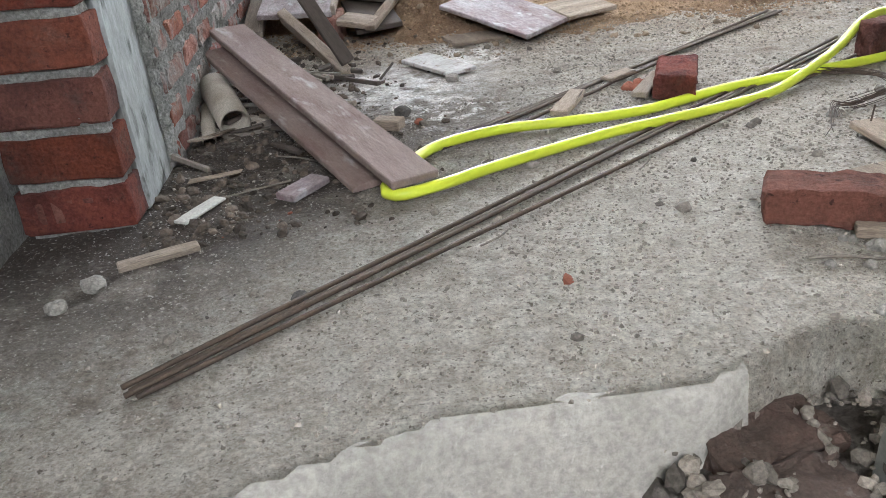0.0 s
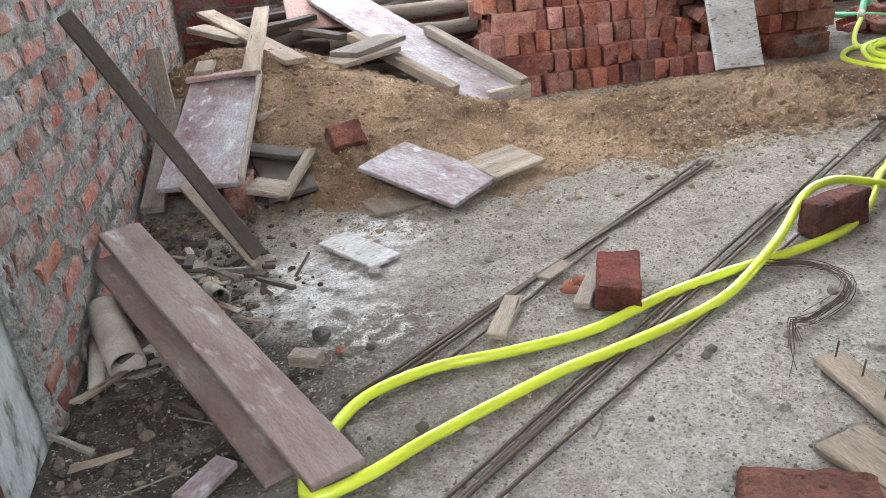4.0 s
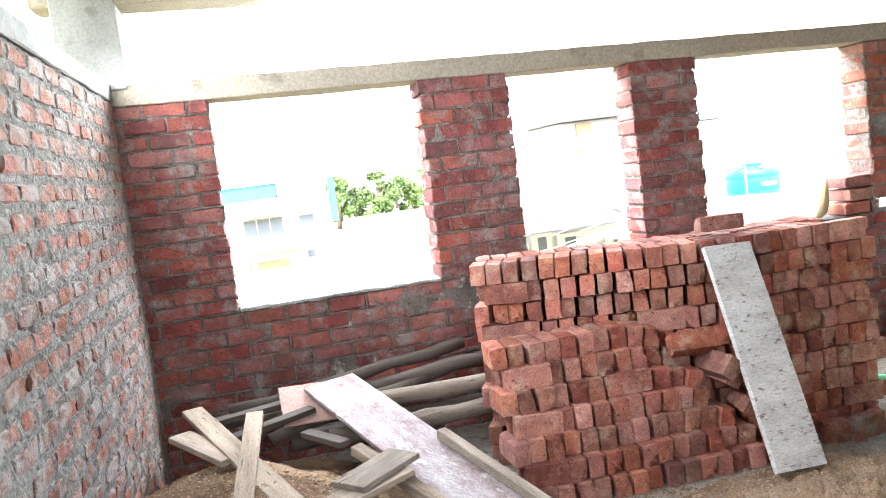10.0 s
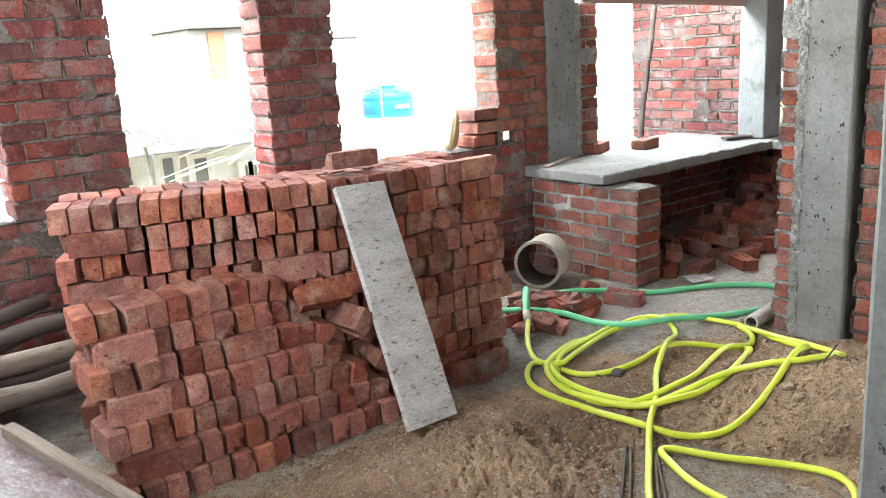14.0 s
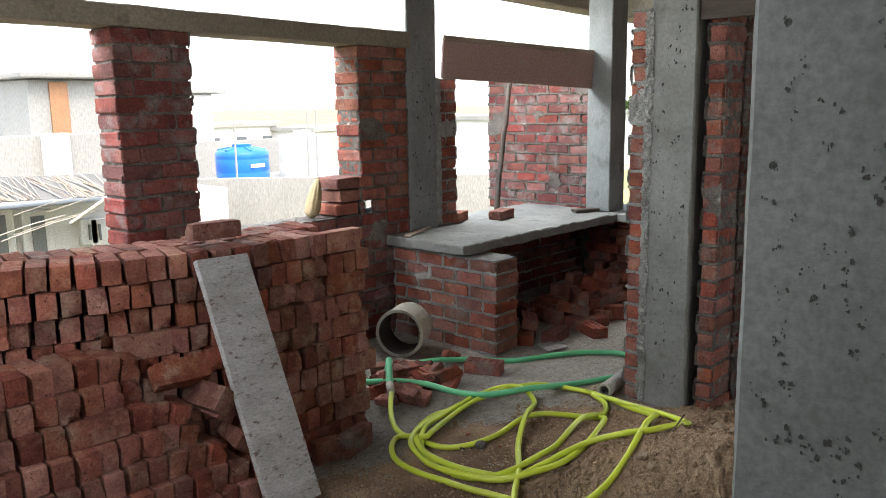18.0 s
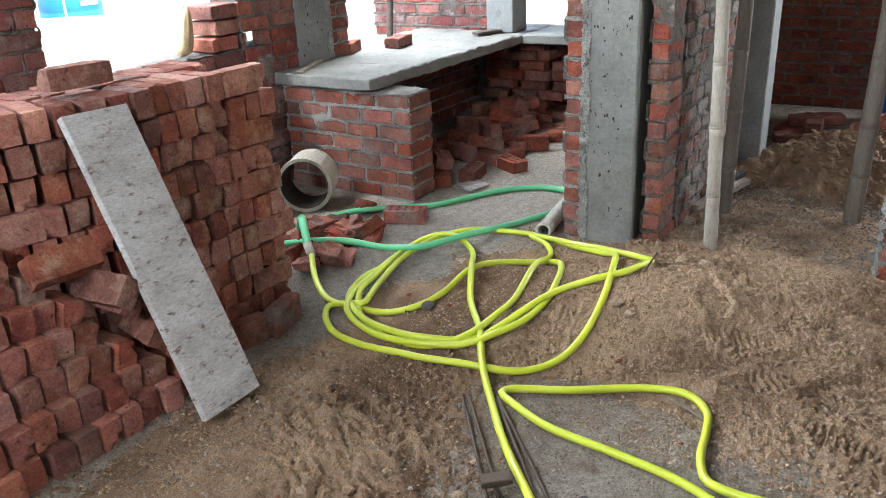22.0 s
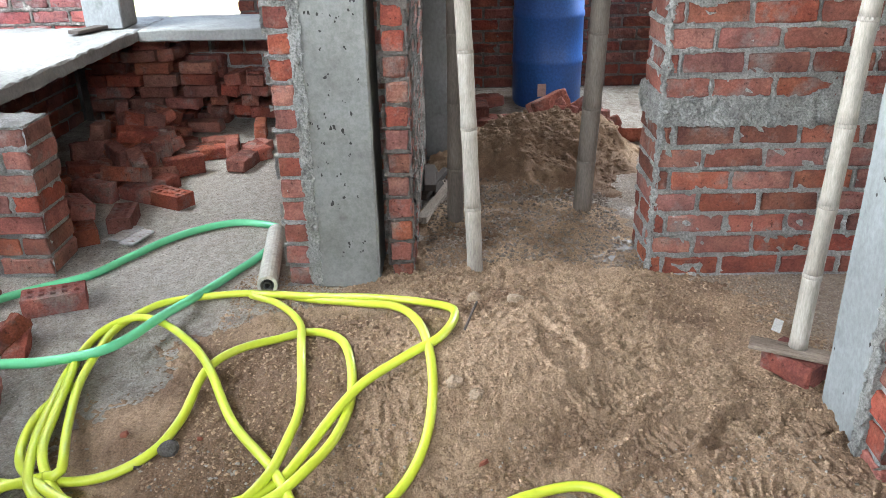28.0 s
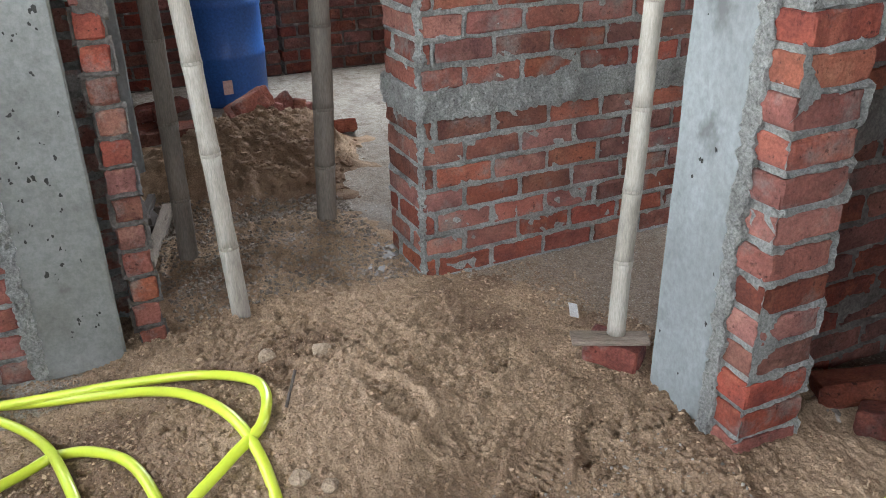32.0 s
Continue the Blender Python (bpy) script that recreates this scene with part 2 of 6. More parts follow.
SAND = material("sand", (0.47, 0.332, 0.218), 0.97, second=(0.245, 0.16, 0.102), scale=1.6, spread=0.16, third=(0.17, 0.108, 0.068), third_scale=75, third_low=0.62, bump=0.8, bump_scale=130, coords="World", grain_amount=0.34, grain_scale=170, bump_depth=0.010)
WOOD = material("old_plank", (0.50, 0.415, 0.335), 0.88, second=(0.30, 0.24, 0.19), scale=3, spread=0.35, third=(0.10, 0.078, 0.06), third_scale=7, third_low=0.60, bump=0.7, bump_scale=40, stretch=(1, 8, 8), vary=0.28, grain_amount=0.3)
WOOD_DARK = material("dark_timber", (0.11, 0.09, 0.078), 0.8, second=(0.065, 0.052, 0.043), scale=3, bump=0.4, bump_scale=40, stretch=(1, 8, 8), vary=0.15)
LOG = material("timber_pole", (0.27, 0.225, 0.185), 0.85, second=(0.15, 0.122, 0.10), scale=3, third=(0.07, 0.055, 0.045), third_scale=8, third_low=0.6, bump=0.6, bump_scale=40, stretch=(1, 8, 8), vary=0.15)
PLY = material("shutter_ply", (0.43, 0.405, 0.415), 0.7, second=(0.20, 0.125, 0.13), scale=6, spread=0.3, third=(0.55, 0.545, 0.56), third_scale=18, third_low=0.58, bump=0.3, bump_scale=60, vary=0.1, grain_amount=0.25, stretch=(0.7, 1.2, 1))
PLY_WORN = material("worn_ply", (0.33, 0.27, 0.24), 0.8, second=(0.20, 0.125, 0.11), scale=8, third=(0.43, 0.395, 0.37), third_scale=10, third_low=0.58, bump=0.5, bump_scale=30, vary=0.1, grain_amount=0.12, stretch=(0.7, 2.2, 1))
PLY_GREY = material("cement_ply", (0.62, 0.615, 0.605), 0.8, second=(0.45, 0.43, 0.41), scale=6, spread=0.3, third=(0.22, 0.155, 0.13), third_scale=32, third_low=0.57, bump=0.5, bump_scale=50, grain_amount=0.2, stretch=(1.8, 0.7, 1))
PINK_BOARD = material("pink_board", (0.52, 0.34, 0.31), 0.8, second=(0.40, 0.27, 0.245), scale=3, third=(0.45, 0.38, 0.34), third_scale=7, third_low=0.6, bump=0.3)
BAMBOO = material("bamboo", (0.47, 0.43, 0.37), 0.7, second=(0.30, 0.265, 0.22), scale=4, spread=0.35, third=(0.22, 0.19, 0.15), third_scale=12, third_low=0.68, bump=0.2, bump_scale=30, stretch=(4, 4, 0.6))
BAMBOO_OLD = material("bamboo_old", (0.27, 0.24, 0.20), 0.75, second=(0.16, 0.14, 0.12), scale=4, bump=0.3, bump_scale=30, stretch=(4, 4, 0.6))
HOSE = material("hose_yellow", (0.74, 0.86, 0.07), 0.3, second=(0.60, 0.72, 0.05), scale=5, bump=0.0, spec=0.5, grain_amount=0.03)
HOSE_GREEN = material("hose_green", (0.17, 0.66, 0.33), 0.35, second=(0.13, 0.54, 0.26), scale=5, bump=0.0, spec=0.5, grain_amount=0.03)
PVC = material("pvc_pipe", (0.55, 0.53, 0.45), 0.5, second=(0.45, 0.42, 0.35), scale=4, third=(0.25, 0.22, 0.18), third_scale=10, third_low=0.65, bump=0.1)
RUST = material("rusty_steel", (0.16, 0.115, 0.085), 0.65, 0.5, second=(0.09, 0.075, 0.065), scale=20, bump=0.3, bump_scale=150)
DRUM = material("blue_plastic", (0.03, 0.11, 0.36), 0.4, second=(0.03, 0.085, 0.28), scale=3, third=(0.2, 0.25, 0.32), third_scale=8, third_low=0.68, bump=0.05)
# Damp brick whose darkness also puts shade into the back walls.
BRICK_DAMP_SHADED = brick_material("brick_damp_shaded", (0.26, 0.085, 0.06), (0.13, 0.05, 0.04), (0.33, 0.12, 0.08), (0.12, 0.10, 0.09), 0.7, 0.56, 0.2, 0.02)
SOIL = material("dark_soil", (0.15, 0.12, 0.095), 0.92, second=(0.08, 0.062, 0.05), scale=12, bump=0.5, grain_amount=0.3, coords="World", islands=0.6)
STONE = material("rubble", (0.30, 0.27, 0.235), 0.9, second=(0.17, 0.148, 0.125), scale=10, bump=0.5, grain_amount=0.3, coords="World", islands=0.55)
PAPER = material("white_paper", (0.55, 0.54, 0.51), 0.8, second=(0.55, 0.54, 0.5), scale=12, bump=0.2)


def floor_material():
    """Rough screed: grey and brown dirt, fine grit, spilt lime and damp patches."""
    m = bpy.data.materials.new("floor_screed")
    m.use_nodes = True
    nt, n = m.node_tree, m.node_tree.nodes
    bsdf, geo = n["Principled BSDF"], n.new("ShaderNodeNewGeometry")
    pos = geo.outputs["Position"]

    def fbm(size, low, high, detail=8.0, rough_n=0.65):
        t, r = n.new("ShaderNodeTexNoise"), n.new("ShaderNodeMapRange")
        t.inputs["Scale"].default_value, t.inputs["Detail"].default_value, t.inputs["Roughness"].default_value = size, detail, rough_n
        nt.links.new(pos, t.inputs["Vector"])
        r.inputs[1].default_value, r.inputs[2].default_value = low, high
        nt.links.new(t.outputs[0], r.inputs[0])
        return r.outputs[0]

    def mix(fac, a, b, blend="MIX"):
        x = n.new("ShaderNodeMix")
        x.data_type, x.blend_type = "RGBA", blend
        if isinstance(fac, float):
            x.inputs[0].default_value = fac
        else:
            nt.links.new(fac, x.inputs[0])
        for sock, v in ((x.inputs[6], a), (x.inputs[7], b)):
            if isinstance(v, tuple):
                sock.default_value = (*v, 1)
            else:
                nt.links.new(v, sock)
        return x.outputs[2]

    def calc(op, a, b):
        x = n.new("ShaderNodeMath")
        x.operation, x.use_clamp = op, True
        for sock, v in ((x.inputs[0], a), (x.inputs[1], b)):
            if isinstance(v, float):
                sock.default_value = v
            else:
                nt.links.new(v, sock)
        return x.outputs[0]

    def spot(cx, cy, radius, noise_size, low, high):
        d, r = n.new("ShaderNodeVectorMath"), n.new("ShaderNodeMapRange")
        d.operation = "DISTANCE"
        d.inputs[1].default_value = (cx, cy, 0)
        nt.links.new(pos, d.inputs[0])
        r.inputs[1].default_value, r.inputs[2].default_value, r.inputs[3].default_value, r.inputs[4].default_value = 0.0, radius, 1.0, 0.0
        nt.links.new(d.outputs["Value"], r.inputs[0])
        return calc("MULTIPLY", r.outputs[0], fbm(noise_size, low, high))

    colour = mix(fbm(1.9, 0.42, 0.66), (0.56, 0.535, 0.485), (0.31, 0.265, 0.225))
    colour = mix(fbm(9.0, 0.52, 0.68), colour, (0.22, 0.175, 0.14))
    # The spot at (2.3, 0.5) simply darkens the whole bay floor.
    dirt = calc("MULTIPLY", calc("ADD", spot(-0.85, 1.75, 1.15, 5, 0.25, 0.5), calc("ADD", spot(1.3, 0.9, 0.6, 6, 0.4, 0.65), spot(2.3, 0.5, 1.6, 5, 0.1, 0.3))), 2.0)
    colour = mix(dirt, colour, (0.07, 0.053, 0.042))
    pale = calc("ADD", spot(1.0, 2.45, 1.0, 2.5, 0.42, 0.6), calc("ADD", calc("MULTIPLY", spot(0.15, 0.72, 0.95, 3, 0.2, 0.5), 1.6), calc("ADD", spot(1.6, 2.6, 0.7, 3, 0.42, 0.62), calc("ADD", spot(0.75, 1.45, 0.8, 3, 0.3, 0.5), calc("MULTIPLY", spot(5.0, 3.95, 1.5, 2.5, 0.1, 0.4), 2.0)))))
    colour = mix(pale, colour, (0.66, 0.635, 0.58))
    sandy = calc("ADD", calc("ADD", spot(1.3, 3.3, 1.5, 4, 0.3, 0.6), spot(-0.2, 3.2, 0.9, 4, 0.3, 0.6)), calc("ADD", calc("ADD", spot(3.1, 2.4, 1.3, 4, 0.3, 0.6), calc("MULTIPLY", spot(3.8, 1.7, 1.2, 4, 0.1, 0.35), 1.6)), spot(4.9, 2.4, 2.0, 4, 0.2, 0.45)))
    colour = mix(sandy, colour, (0.34, 0.265, 0.195))
    damp = calc("ADD", spot(2.5, 3.5, 1.0, 2.2, 0.36, 0.5), calc("ADD", spot(3.0, 4.3, 0.8, 3, 0.36, 0.5), spot(4.7, 2.5, 0.9, 4, 0.42, 0.55)))
    colour = mix(damp, colour, (0.30, 0.27, 0.235))
    lime = calc("ADD", spot(-0.17, 2.3, 0.34, 14, 0.38, 0.62), calc("ADD", spot(0.06, 2.62, 0.22, 16, 0.4, 0.6), spot(-0.05, 2.0, 0.22, 22, 0.5, 0.68)))
    lime = calc("MULTIPLY", lime, 2.6)
    colour = mix(lime, colour, (0.95, 0.95, 0.95))
    colour = mix(1.0, colour, mix(fbm(115, 0.38, 0.62, 6, 0.8), (0.58, 0.56, 0.53), (1.20, 1.19, 1.17)), "MULTIPLY")
    colour = mix(1.0, colour, mix(fbm(24, 0.42, 0.60, 7, 0.7), (0.82, 0.78, 0.74), (1.08, 1.08, 1.08)), "MULTIPLY")
    colour = mix(fbm(120, 0.60, 0.68, 3), colour, (0.56, 0.52, 0.46))
    colour = mix(fbm(90, 0.60, 0.68, 3), colour, (0.14, 0.115, 0.09))
    nt.links.new(colour, bsdf.inputs["Base Color"])
    gloss = n.new("ShaderNodeMapRange")
    gloss.inputs[3].default_value, gloss.inputs[4].default_value = 0.9, 0.32
    nt.links.new(calc("MULTIPLY", damp, fbm(6, 0.42, 0.55)), gloss.inputs[0])
    nt.links.new(gloss.outputs[0], bsdf.inputs["Roughness"])
    b = n.new("ShaderNodeBump")
    b.inputs["Strength"].default_value, b.inputs["Distance"].default_value = 1.0, 0.03
    nt.links.new(fbm(75, 0.2, 0.8, 9, 0.75), b.inputs["Height"])
    nt.links.new(b.outputs[0], bsdf.inputs["Normal"])
    return m


SCREED = floor_material()


# ---- mesh helpers ----
def mesh_of(name, bm, mat=None, smooth=False):
    me = bpy.data.meshes.new(name)
    bm.to_mesh(me)
    bm.free()
    if mat:
        me.materials.append(mat)
    if smooth:
        me.polygons.foreach_set("use_smooth", [True] * len(me.polygons))
    return me


def part(name, bm, mat, parent=None, label="", m=None, smooth=False):
    ob = new(name, mesh_of(name, bm, mat, smooth) if isinstance(bm, bmesh.types.BMesh) else bm)
    if m is not None:
        ob.matrix_basis = m
    if parent is not None:
        ob.parent = parent
    if label:
        ob["label"] = label
    return ob


def thing(name, label, category, group="", kind="", m=None):
    ob = new(name)
    ob.empty_display_size = 0.1
    if m is not None:
        ob.matrix_basis = m
    return tagged(ob, label, category, group, kind)


def box(x0, x1, y0, y1, z0, z1, bevel=0.0, rough=0.0, cuts=0, bm=None, grain=9.0):
    """A box, with chamfered edges and an uneven surface if wanted."""
    out = bmesh.new()
    bmesh.ops.create_cube(out, size=1.0)
    for v in out.verts:
        v.co = ((x0 + x1) / 2 + v.co.x * (x1 - x0), (y0 + y1) / 2 + v.co.y * (y1 - y0), (z0 + z1) / 2 + v.co.z * (z1 - z0))
    if cuts:
        for axis, size in enumerate((x1 - x0, y1 - y0, z1 - z0)):
            count = int(size / cuts)
            edges = [e for e in out.edges if abs((e.verts[0].co - e.verts[1].co).normalized()[axis]) > 0.9]
            if count > 0:
                bmesh.ops.subdivide_edges(out, edges=edges, cuts=min(count, 220), use_grid_fill=True)
    if bevel:
        bmesh.ops.bevel(out, geom=[e for e in out.edges if e.calc_face_angle(0) > 0.5], offset=bevel, segments=1, affect="EDGES")
    if rough:
        for v in out.verts:
            v.co += Vector(noise.noise_vector(v.co * grain)) * rough + Vector([random.uniform(-1, 1) for _ in range(3)]) * rough * 0.35
    if bm is not None:
        me = bpy.data.meshes.new("tmp")
        out.to_mesh(me)
        out.free()
        bm.from_mesh(me)
        bpy.data.meshes.remove(me)
        return bm
    return out


def tube(points, radius, sides=10, closed_ends=True, taper=None):
    """A round tube swept along points."""
    bm, rings = bmesh.new(), []
    pts = [Vector(p) for p in points]
    up = Vector((0, 0, 1))
    for i, p in enumerate(pts):
        way = (pts[min(i + 1, len(pts) - 1)] - pts[max(i - 1, 0)]).normalized()
        side = way.cross(up)
        side = side.normalized() if side.length > 1e-3 else Vector((1, 0, 0))
        top = side.cross(way).normalized()
        r = radius * (taper[i] if taper else 1.0)
        rings.append([bm.verts.new(p + r * (math.cos(a) * side + math.sin(a) * top)) for a in (2 * math.pi * k / sides for k in range(sides))])
    for a, b in zip(rings, rings[1:]):
        for k in range(sides):
            bm.faces.new((a[k], a[(k + 1) % sides], b[(k + 1) % sides], b[k]))
    if closed_ends:
        bm.faces.new(rings[0][::-1]), bm.faces.new(rings[-1])
    bmesh.ops.recalc_face_normals(bm, faces=bm.faces)
    return bm


def smooth_line(points, step=0.03):
    """A Catmull-Rom line through the points."""
    p = [Vector(q) for q in points]
    p = [p[0] * 2 - p[1]] + p + [p[-1] * 2 - p[-2]]
    out = []
    for i in range(1, len(p) - 2):
        count = max(2, int((p[i + 1] - p[i]).length / step))
        for k in range(count):
            t = k / count
            out.append(0.5 * (2 * p[i] + (p[i + 1] - p[i - 1]) * t + (2 * p[i - 1] - 5 * p[i] + 4 * p[i + 1] - p[i + 2]) * t * t
                              + (3 * p[i] - p[i - 1] - 3 * p[i + 1] + p[i + 2]) * t ** 3))
    return out + [p[-2]]


def ring(radius, inner, length, sides=28):
    """A pipe along x with a wall."""
    bm, loops = bmesh.new(), []
    for x, r in ((0, radius), (length, radius), (length, inner), (0, inner)):
        loops.append([bm.verts.new((x, r * math.cos(2 * math.pi * k / sides), r * math.sin(2 * math.pi * k / sides))) for k in range(sides)])
    for a, b in zip(loops, loops[1:] + loops[:1]):
        for k in range(sides):
            bm.faces.new((a[k], a[(k + 1) % sides], b[(k + 1) % sides], b[k]))
    bmesh.ops.recalc_face_normals(bm, faces=bm.faces)
    return bm


# ---- bricks ----
BRICK_KINDS = {}


def brick_data(length, depth, height, mat, variants=8, bevel=0.006, rough=0.0034):
    key = (round(length, 3), round(depth, 3), round(height, 3), mat.name)
    if key not in BRICK_KINDS:
        made = []
        for _ in range(variants):
            bm = box(-length / 2, length / 2, -depth / 2, depth / 2, -height / 2, height / 2)
            for axis, count in ((0, 3 if length > 0.15 else 1), (2, 1)):
                bmesh.ops.subdivide_edges(bm, edges=[e for e in bm.edges if abs((e.verts[0].co - e.verts[1].co).normalized()[axis]) > 0.9], cuts=count, use_grid_fill=True)
            bmesh.ops.bevel(bm, geom=[e for e in bm.edges if e.calc_face_angle(0) > 0.5], offset=bevel * random.uniform(0.6, 1.3), segments=1, affect="EDGES")
            for v in bm.verts:
                v.co += Vector([random.uniform(-1, 1) for _ in range(3)]) * rough
            made.append(mesh_of("brick", bm, mat))
        BRICK_KINDS[key] = made
    return random.choice(BRICK_KINDS[key])


def joined(name, placed, parent, label=""):
    """Bricks past the first few hundred, as one mesh."""
    verts, faces, base, mats = [], [], 0, None
    for me, m in placed:
        co = np.empty(len(me.vertices) * 3)
        me.vertices.foreach_get("co", co)
        co = co.reshape(-1, 3) @ np.array(m.to_3x3()).T + np.array(m.translation)
        verts.append(co)
        faces += [tuple(base + v for v in p.vertices) for p in me.polygons]
        base += len(co)
        mats = me.materials[0]
    me = bpy.data.meshes.new(name)
    me.from_pydata(np.concatenate(verts).tolist(), [], faces)
    me.materials.append(mats)
    ob = tagged(part(name, me, None, parent), kind="stuff")
    return ob


def panel(wall, frame_m, width, z0, z1, depth, course=0.088, length=0.225, joint=0.014, mat=None, proud=0.006, ragged=0.0, limit=300, first=0, headers=False, keep=None):
    """Courses of bricks in a wall panel: frame_m carries x along the wall, y out of its face, z up."""
    mat = mat or BRICK_LAID
    rows = max(1, round((z1 - z0) / course))
    course = (z1 - z0) / rows
    placed = []
    for r in range(rows):
        row_len = length if not (headers and r % 2) else length / 2
        start = 0.0 if (r + first) % 2 == 0 else -row_len / 2
        x = start
        while x < width - 0.015:
            a, b = max(x, 0.0), min(x + row_len, width)
            x += row_len
            if b - a < 0.035:
                continue
            end_a = ragged * random.uniform(-1, 1) if a == 0.0 else 0.0
            end_b = ragged * random.uniform(-1, 1) if b == width else 0.0
            size = b - a - joint
            me = brick_data(round(size / 0.02) * 0.02 if size < row_len * 0.9 else row_len - joint, depth + 2 * proud, course - joint, mat)
            m = frame_m @ pose((a + b) / 2 + (end_a + end_b) / 2, -depth / 2 + random.uniform(-0.003, 0.003), z0 + (r + 0.5) * course + random.uniform(-0.002, 0.002),
                               random.uniform(-0.8, 0.8), random.uniform(-0.9, 0.9), random.uniform(-0.8, 0.8))
            if keep is None or keep((a + b) / 2, z0 + (r + 0.5) * course):
                placed.append((me, m))
    placed.sort(key=lambda q: q[1].translation.z)
    for me, m in placed[:limit]:
        part("brick", me, None, wall, m=m)
    if len(placed) > limit:
        joined("bricks", placed[limit:], wall)
    return placed


def mortar_skin(wall, frame_m, width, z0, z1, course, length, joint, mat, proud=0.006, first=0, spill=0.012, step=0.0105, patch=0.42, top=9.0):
    """Rough mortar squeezed out over the edges of the bricks, thick and thin along every joint."""
    rows = max(1, round((z1 - z0) / course))
    course = (z1 - z0) / rows
    top = min(top, z1)
    nx, nz = max(2, int(width / step) + 1), max(2, int((top - z0) / step) + 1)
    high, verts = np.empty((nz, nx)), []
    for j in range(nz):
        v = z0 + (top - z0) * j / (nz - 1)
        r = min(rows - 1, int((v - z0) / course))
        dz = min(v - z0 - r * course, (r + 1) * course - (v - z0))
        shift = 0.0 if (r + first) % 2 == 0 else length / 2
        for i in range(nx):
            u = width * i / (nx - 1)
            k = (u + shift) % length
            p = frame_m @ Vector((u, 0, v))
            edge = min(dz, k, length - k) - joint / 2
            wide = 0.001 + spill * (noise.noise(p * 11) + 0.6 * noise.noise(p * 37)) + max(0.0, noise.noise(p * 3.1 + Vector((5, 9, 2))) - patch) * 0.35
            s = max(0.0, min(1.0, (wide - edge) / 0.009))
            high[j, i] = -0.008 + (proud + 0.0125) * s + 0.0045 * noise.noise(p * 60) * s + 0.003 * noise.noise(p * 21)
            verts.append((u + random.uniform(-0.3, 0.3) * step, high[j, i], v + random.uniform(-0.3, 0.3) * step))
    peak = np.maximum(np.maximum(high[:-1, :-1], high[1:, :-1]), np.maximum(high[:-1, 1:], high[1:, 1:]))
    js, xs = np.nonzero(peak > proud - 0.006)
    corner = js * nx + xs
    quads = np.stack((corner, corner + nx, corner + nx + 1, corner + 1), 1)
    used, index = np.unique(quads, return_inverse=True)
    me = bpy.data.meshes.new("mortar_joints")
    me.from_pydata([verts[q] for q in used.tolist()], [], index.reshape(-1, 4).tolist())
    me.materials.append(mat)
    me.transform(frame_m)
    return tagged(part("mortar_joints", me, None, wall, "rough mortar squeezed out of the joints"), kind="stuff")


def brick_wall(name, label, frame_m, width, z0, z1, depth, **more):
    """A wall: a recessed body of mortar and its bricks."""
    skin, spill = more.pop("skin", None), more.pop("spill", 0.012)
    bed, bulge = more.pop("bed", MORTAR), more.pop("bulge", 0.010)
    wall = part(name, box(min(0.018, width * 0.15), width - min(0.018, width * 0.15), -depth + 0.003, -0.003, z0, z1, 0, bulge, more.pop("mesh", 0.024), grain=26.0), bed)
    tagged(wall, label, "wall", kind="structure")
    wall.matrix_basis = Matrix()
    wall.data.transform(frame_m)
    panel(wall, frame_m, width, z0, z1, depth, **more)
    if skin:
        mortar_skin(wall, frame_m, width, z0, z1, more.get("course", 0.088), more.get("length", 0.225), more.get("joint", 0.014), bed, more.get("proud", 0.006), more.get("first", 0), spill, top=skin)
    return wall


# ---- large structure ----
SLAB_EDGE = material("edge_cement", (0.53, 0.515, 0.475), 0.9, second=(0.40, 0.385, 0.35), scale=5, spread=0.4, third=(0.30, 0.28, 0.25), third_scale=22, third_low=0.62, bump=0.6, bump_scale=40, coords="World", grain_amount=0.2)
BRICK_DIRTY = material("brick_dirty", (0.13, 0.085, 0.07), 0.95, second=(0.075, 0.06, 0.052), scale=12, third=(0.24, 0.215, 0.19), third_scale=18, third_low=0.6, bump=1.0, bump_scale=50, vary=0.2)
WEST, NORTH, EDGE = -0.77, 5.447, 0.55


def hump(x, y, cx, cy, sx, sy, h, turn=0.0):
    c, s = math.cos(radians(turn)), math.sin(radians(turn))
    u, v = (c * (x - cx) + s * (y - cy)) / sx, (-s * (x - cx) + c * (y - cy)) / sy
    return h * math.exp(-(u * u + v * v))


def floor_z(x, y):
    p = Vector((x, y, 0))
    return 0.007 * noise.noise(p * 1.7) + 0.004 * noise.noise(p * 7) + 0.0022 * noise.noise(p * 24)


FOOTPRINTS = ((2.06, 3.5, 60), (2.26, 3.45, 75), (2.17, 3.22, 50), (1.82, 3.2, 40), (1.9, 3.04, 65), (2.08, 3.07, 50), (1.6, 3.3, 20), (1.35, 3.45, 30), (1.1, 3.3, 10), (3.13, 2.4, -70), (2.99, 2.26, -60), (3.05, 2.03, -50), (3.6, 2.4, -20),
              (3.06, 1.86, -80), (3.24, 2.52, 20), (3.75, 2.2, -30), (3.95, 2.6, 10), (4.2, 2.35, -15), (3.45, 2.1, -40), (2.8, 2.0, 70), (5.0, 2.45, 20), (0.6, 3.3, 0), (4.45, 2.5, 5), (3.5, 2.75, -10))
STEPS = [(x, y, math.cos(radians(a)), math.sin(radians(a))) for x, y, a in FOOTPRINTS]


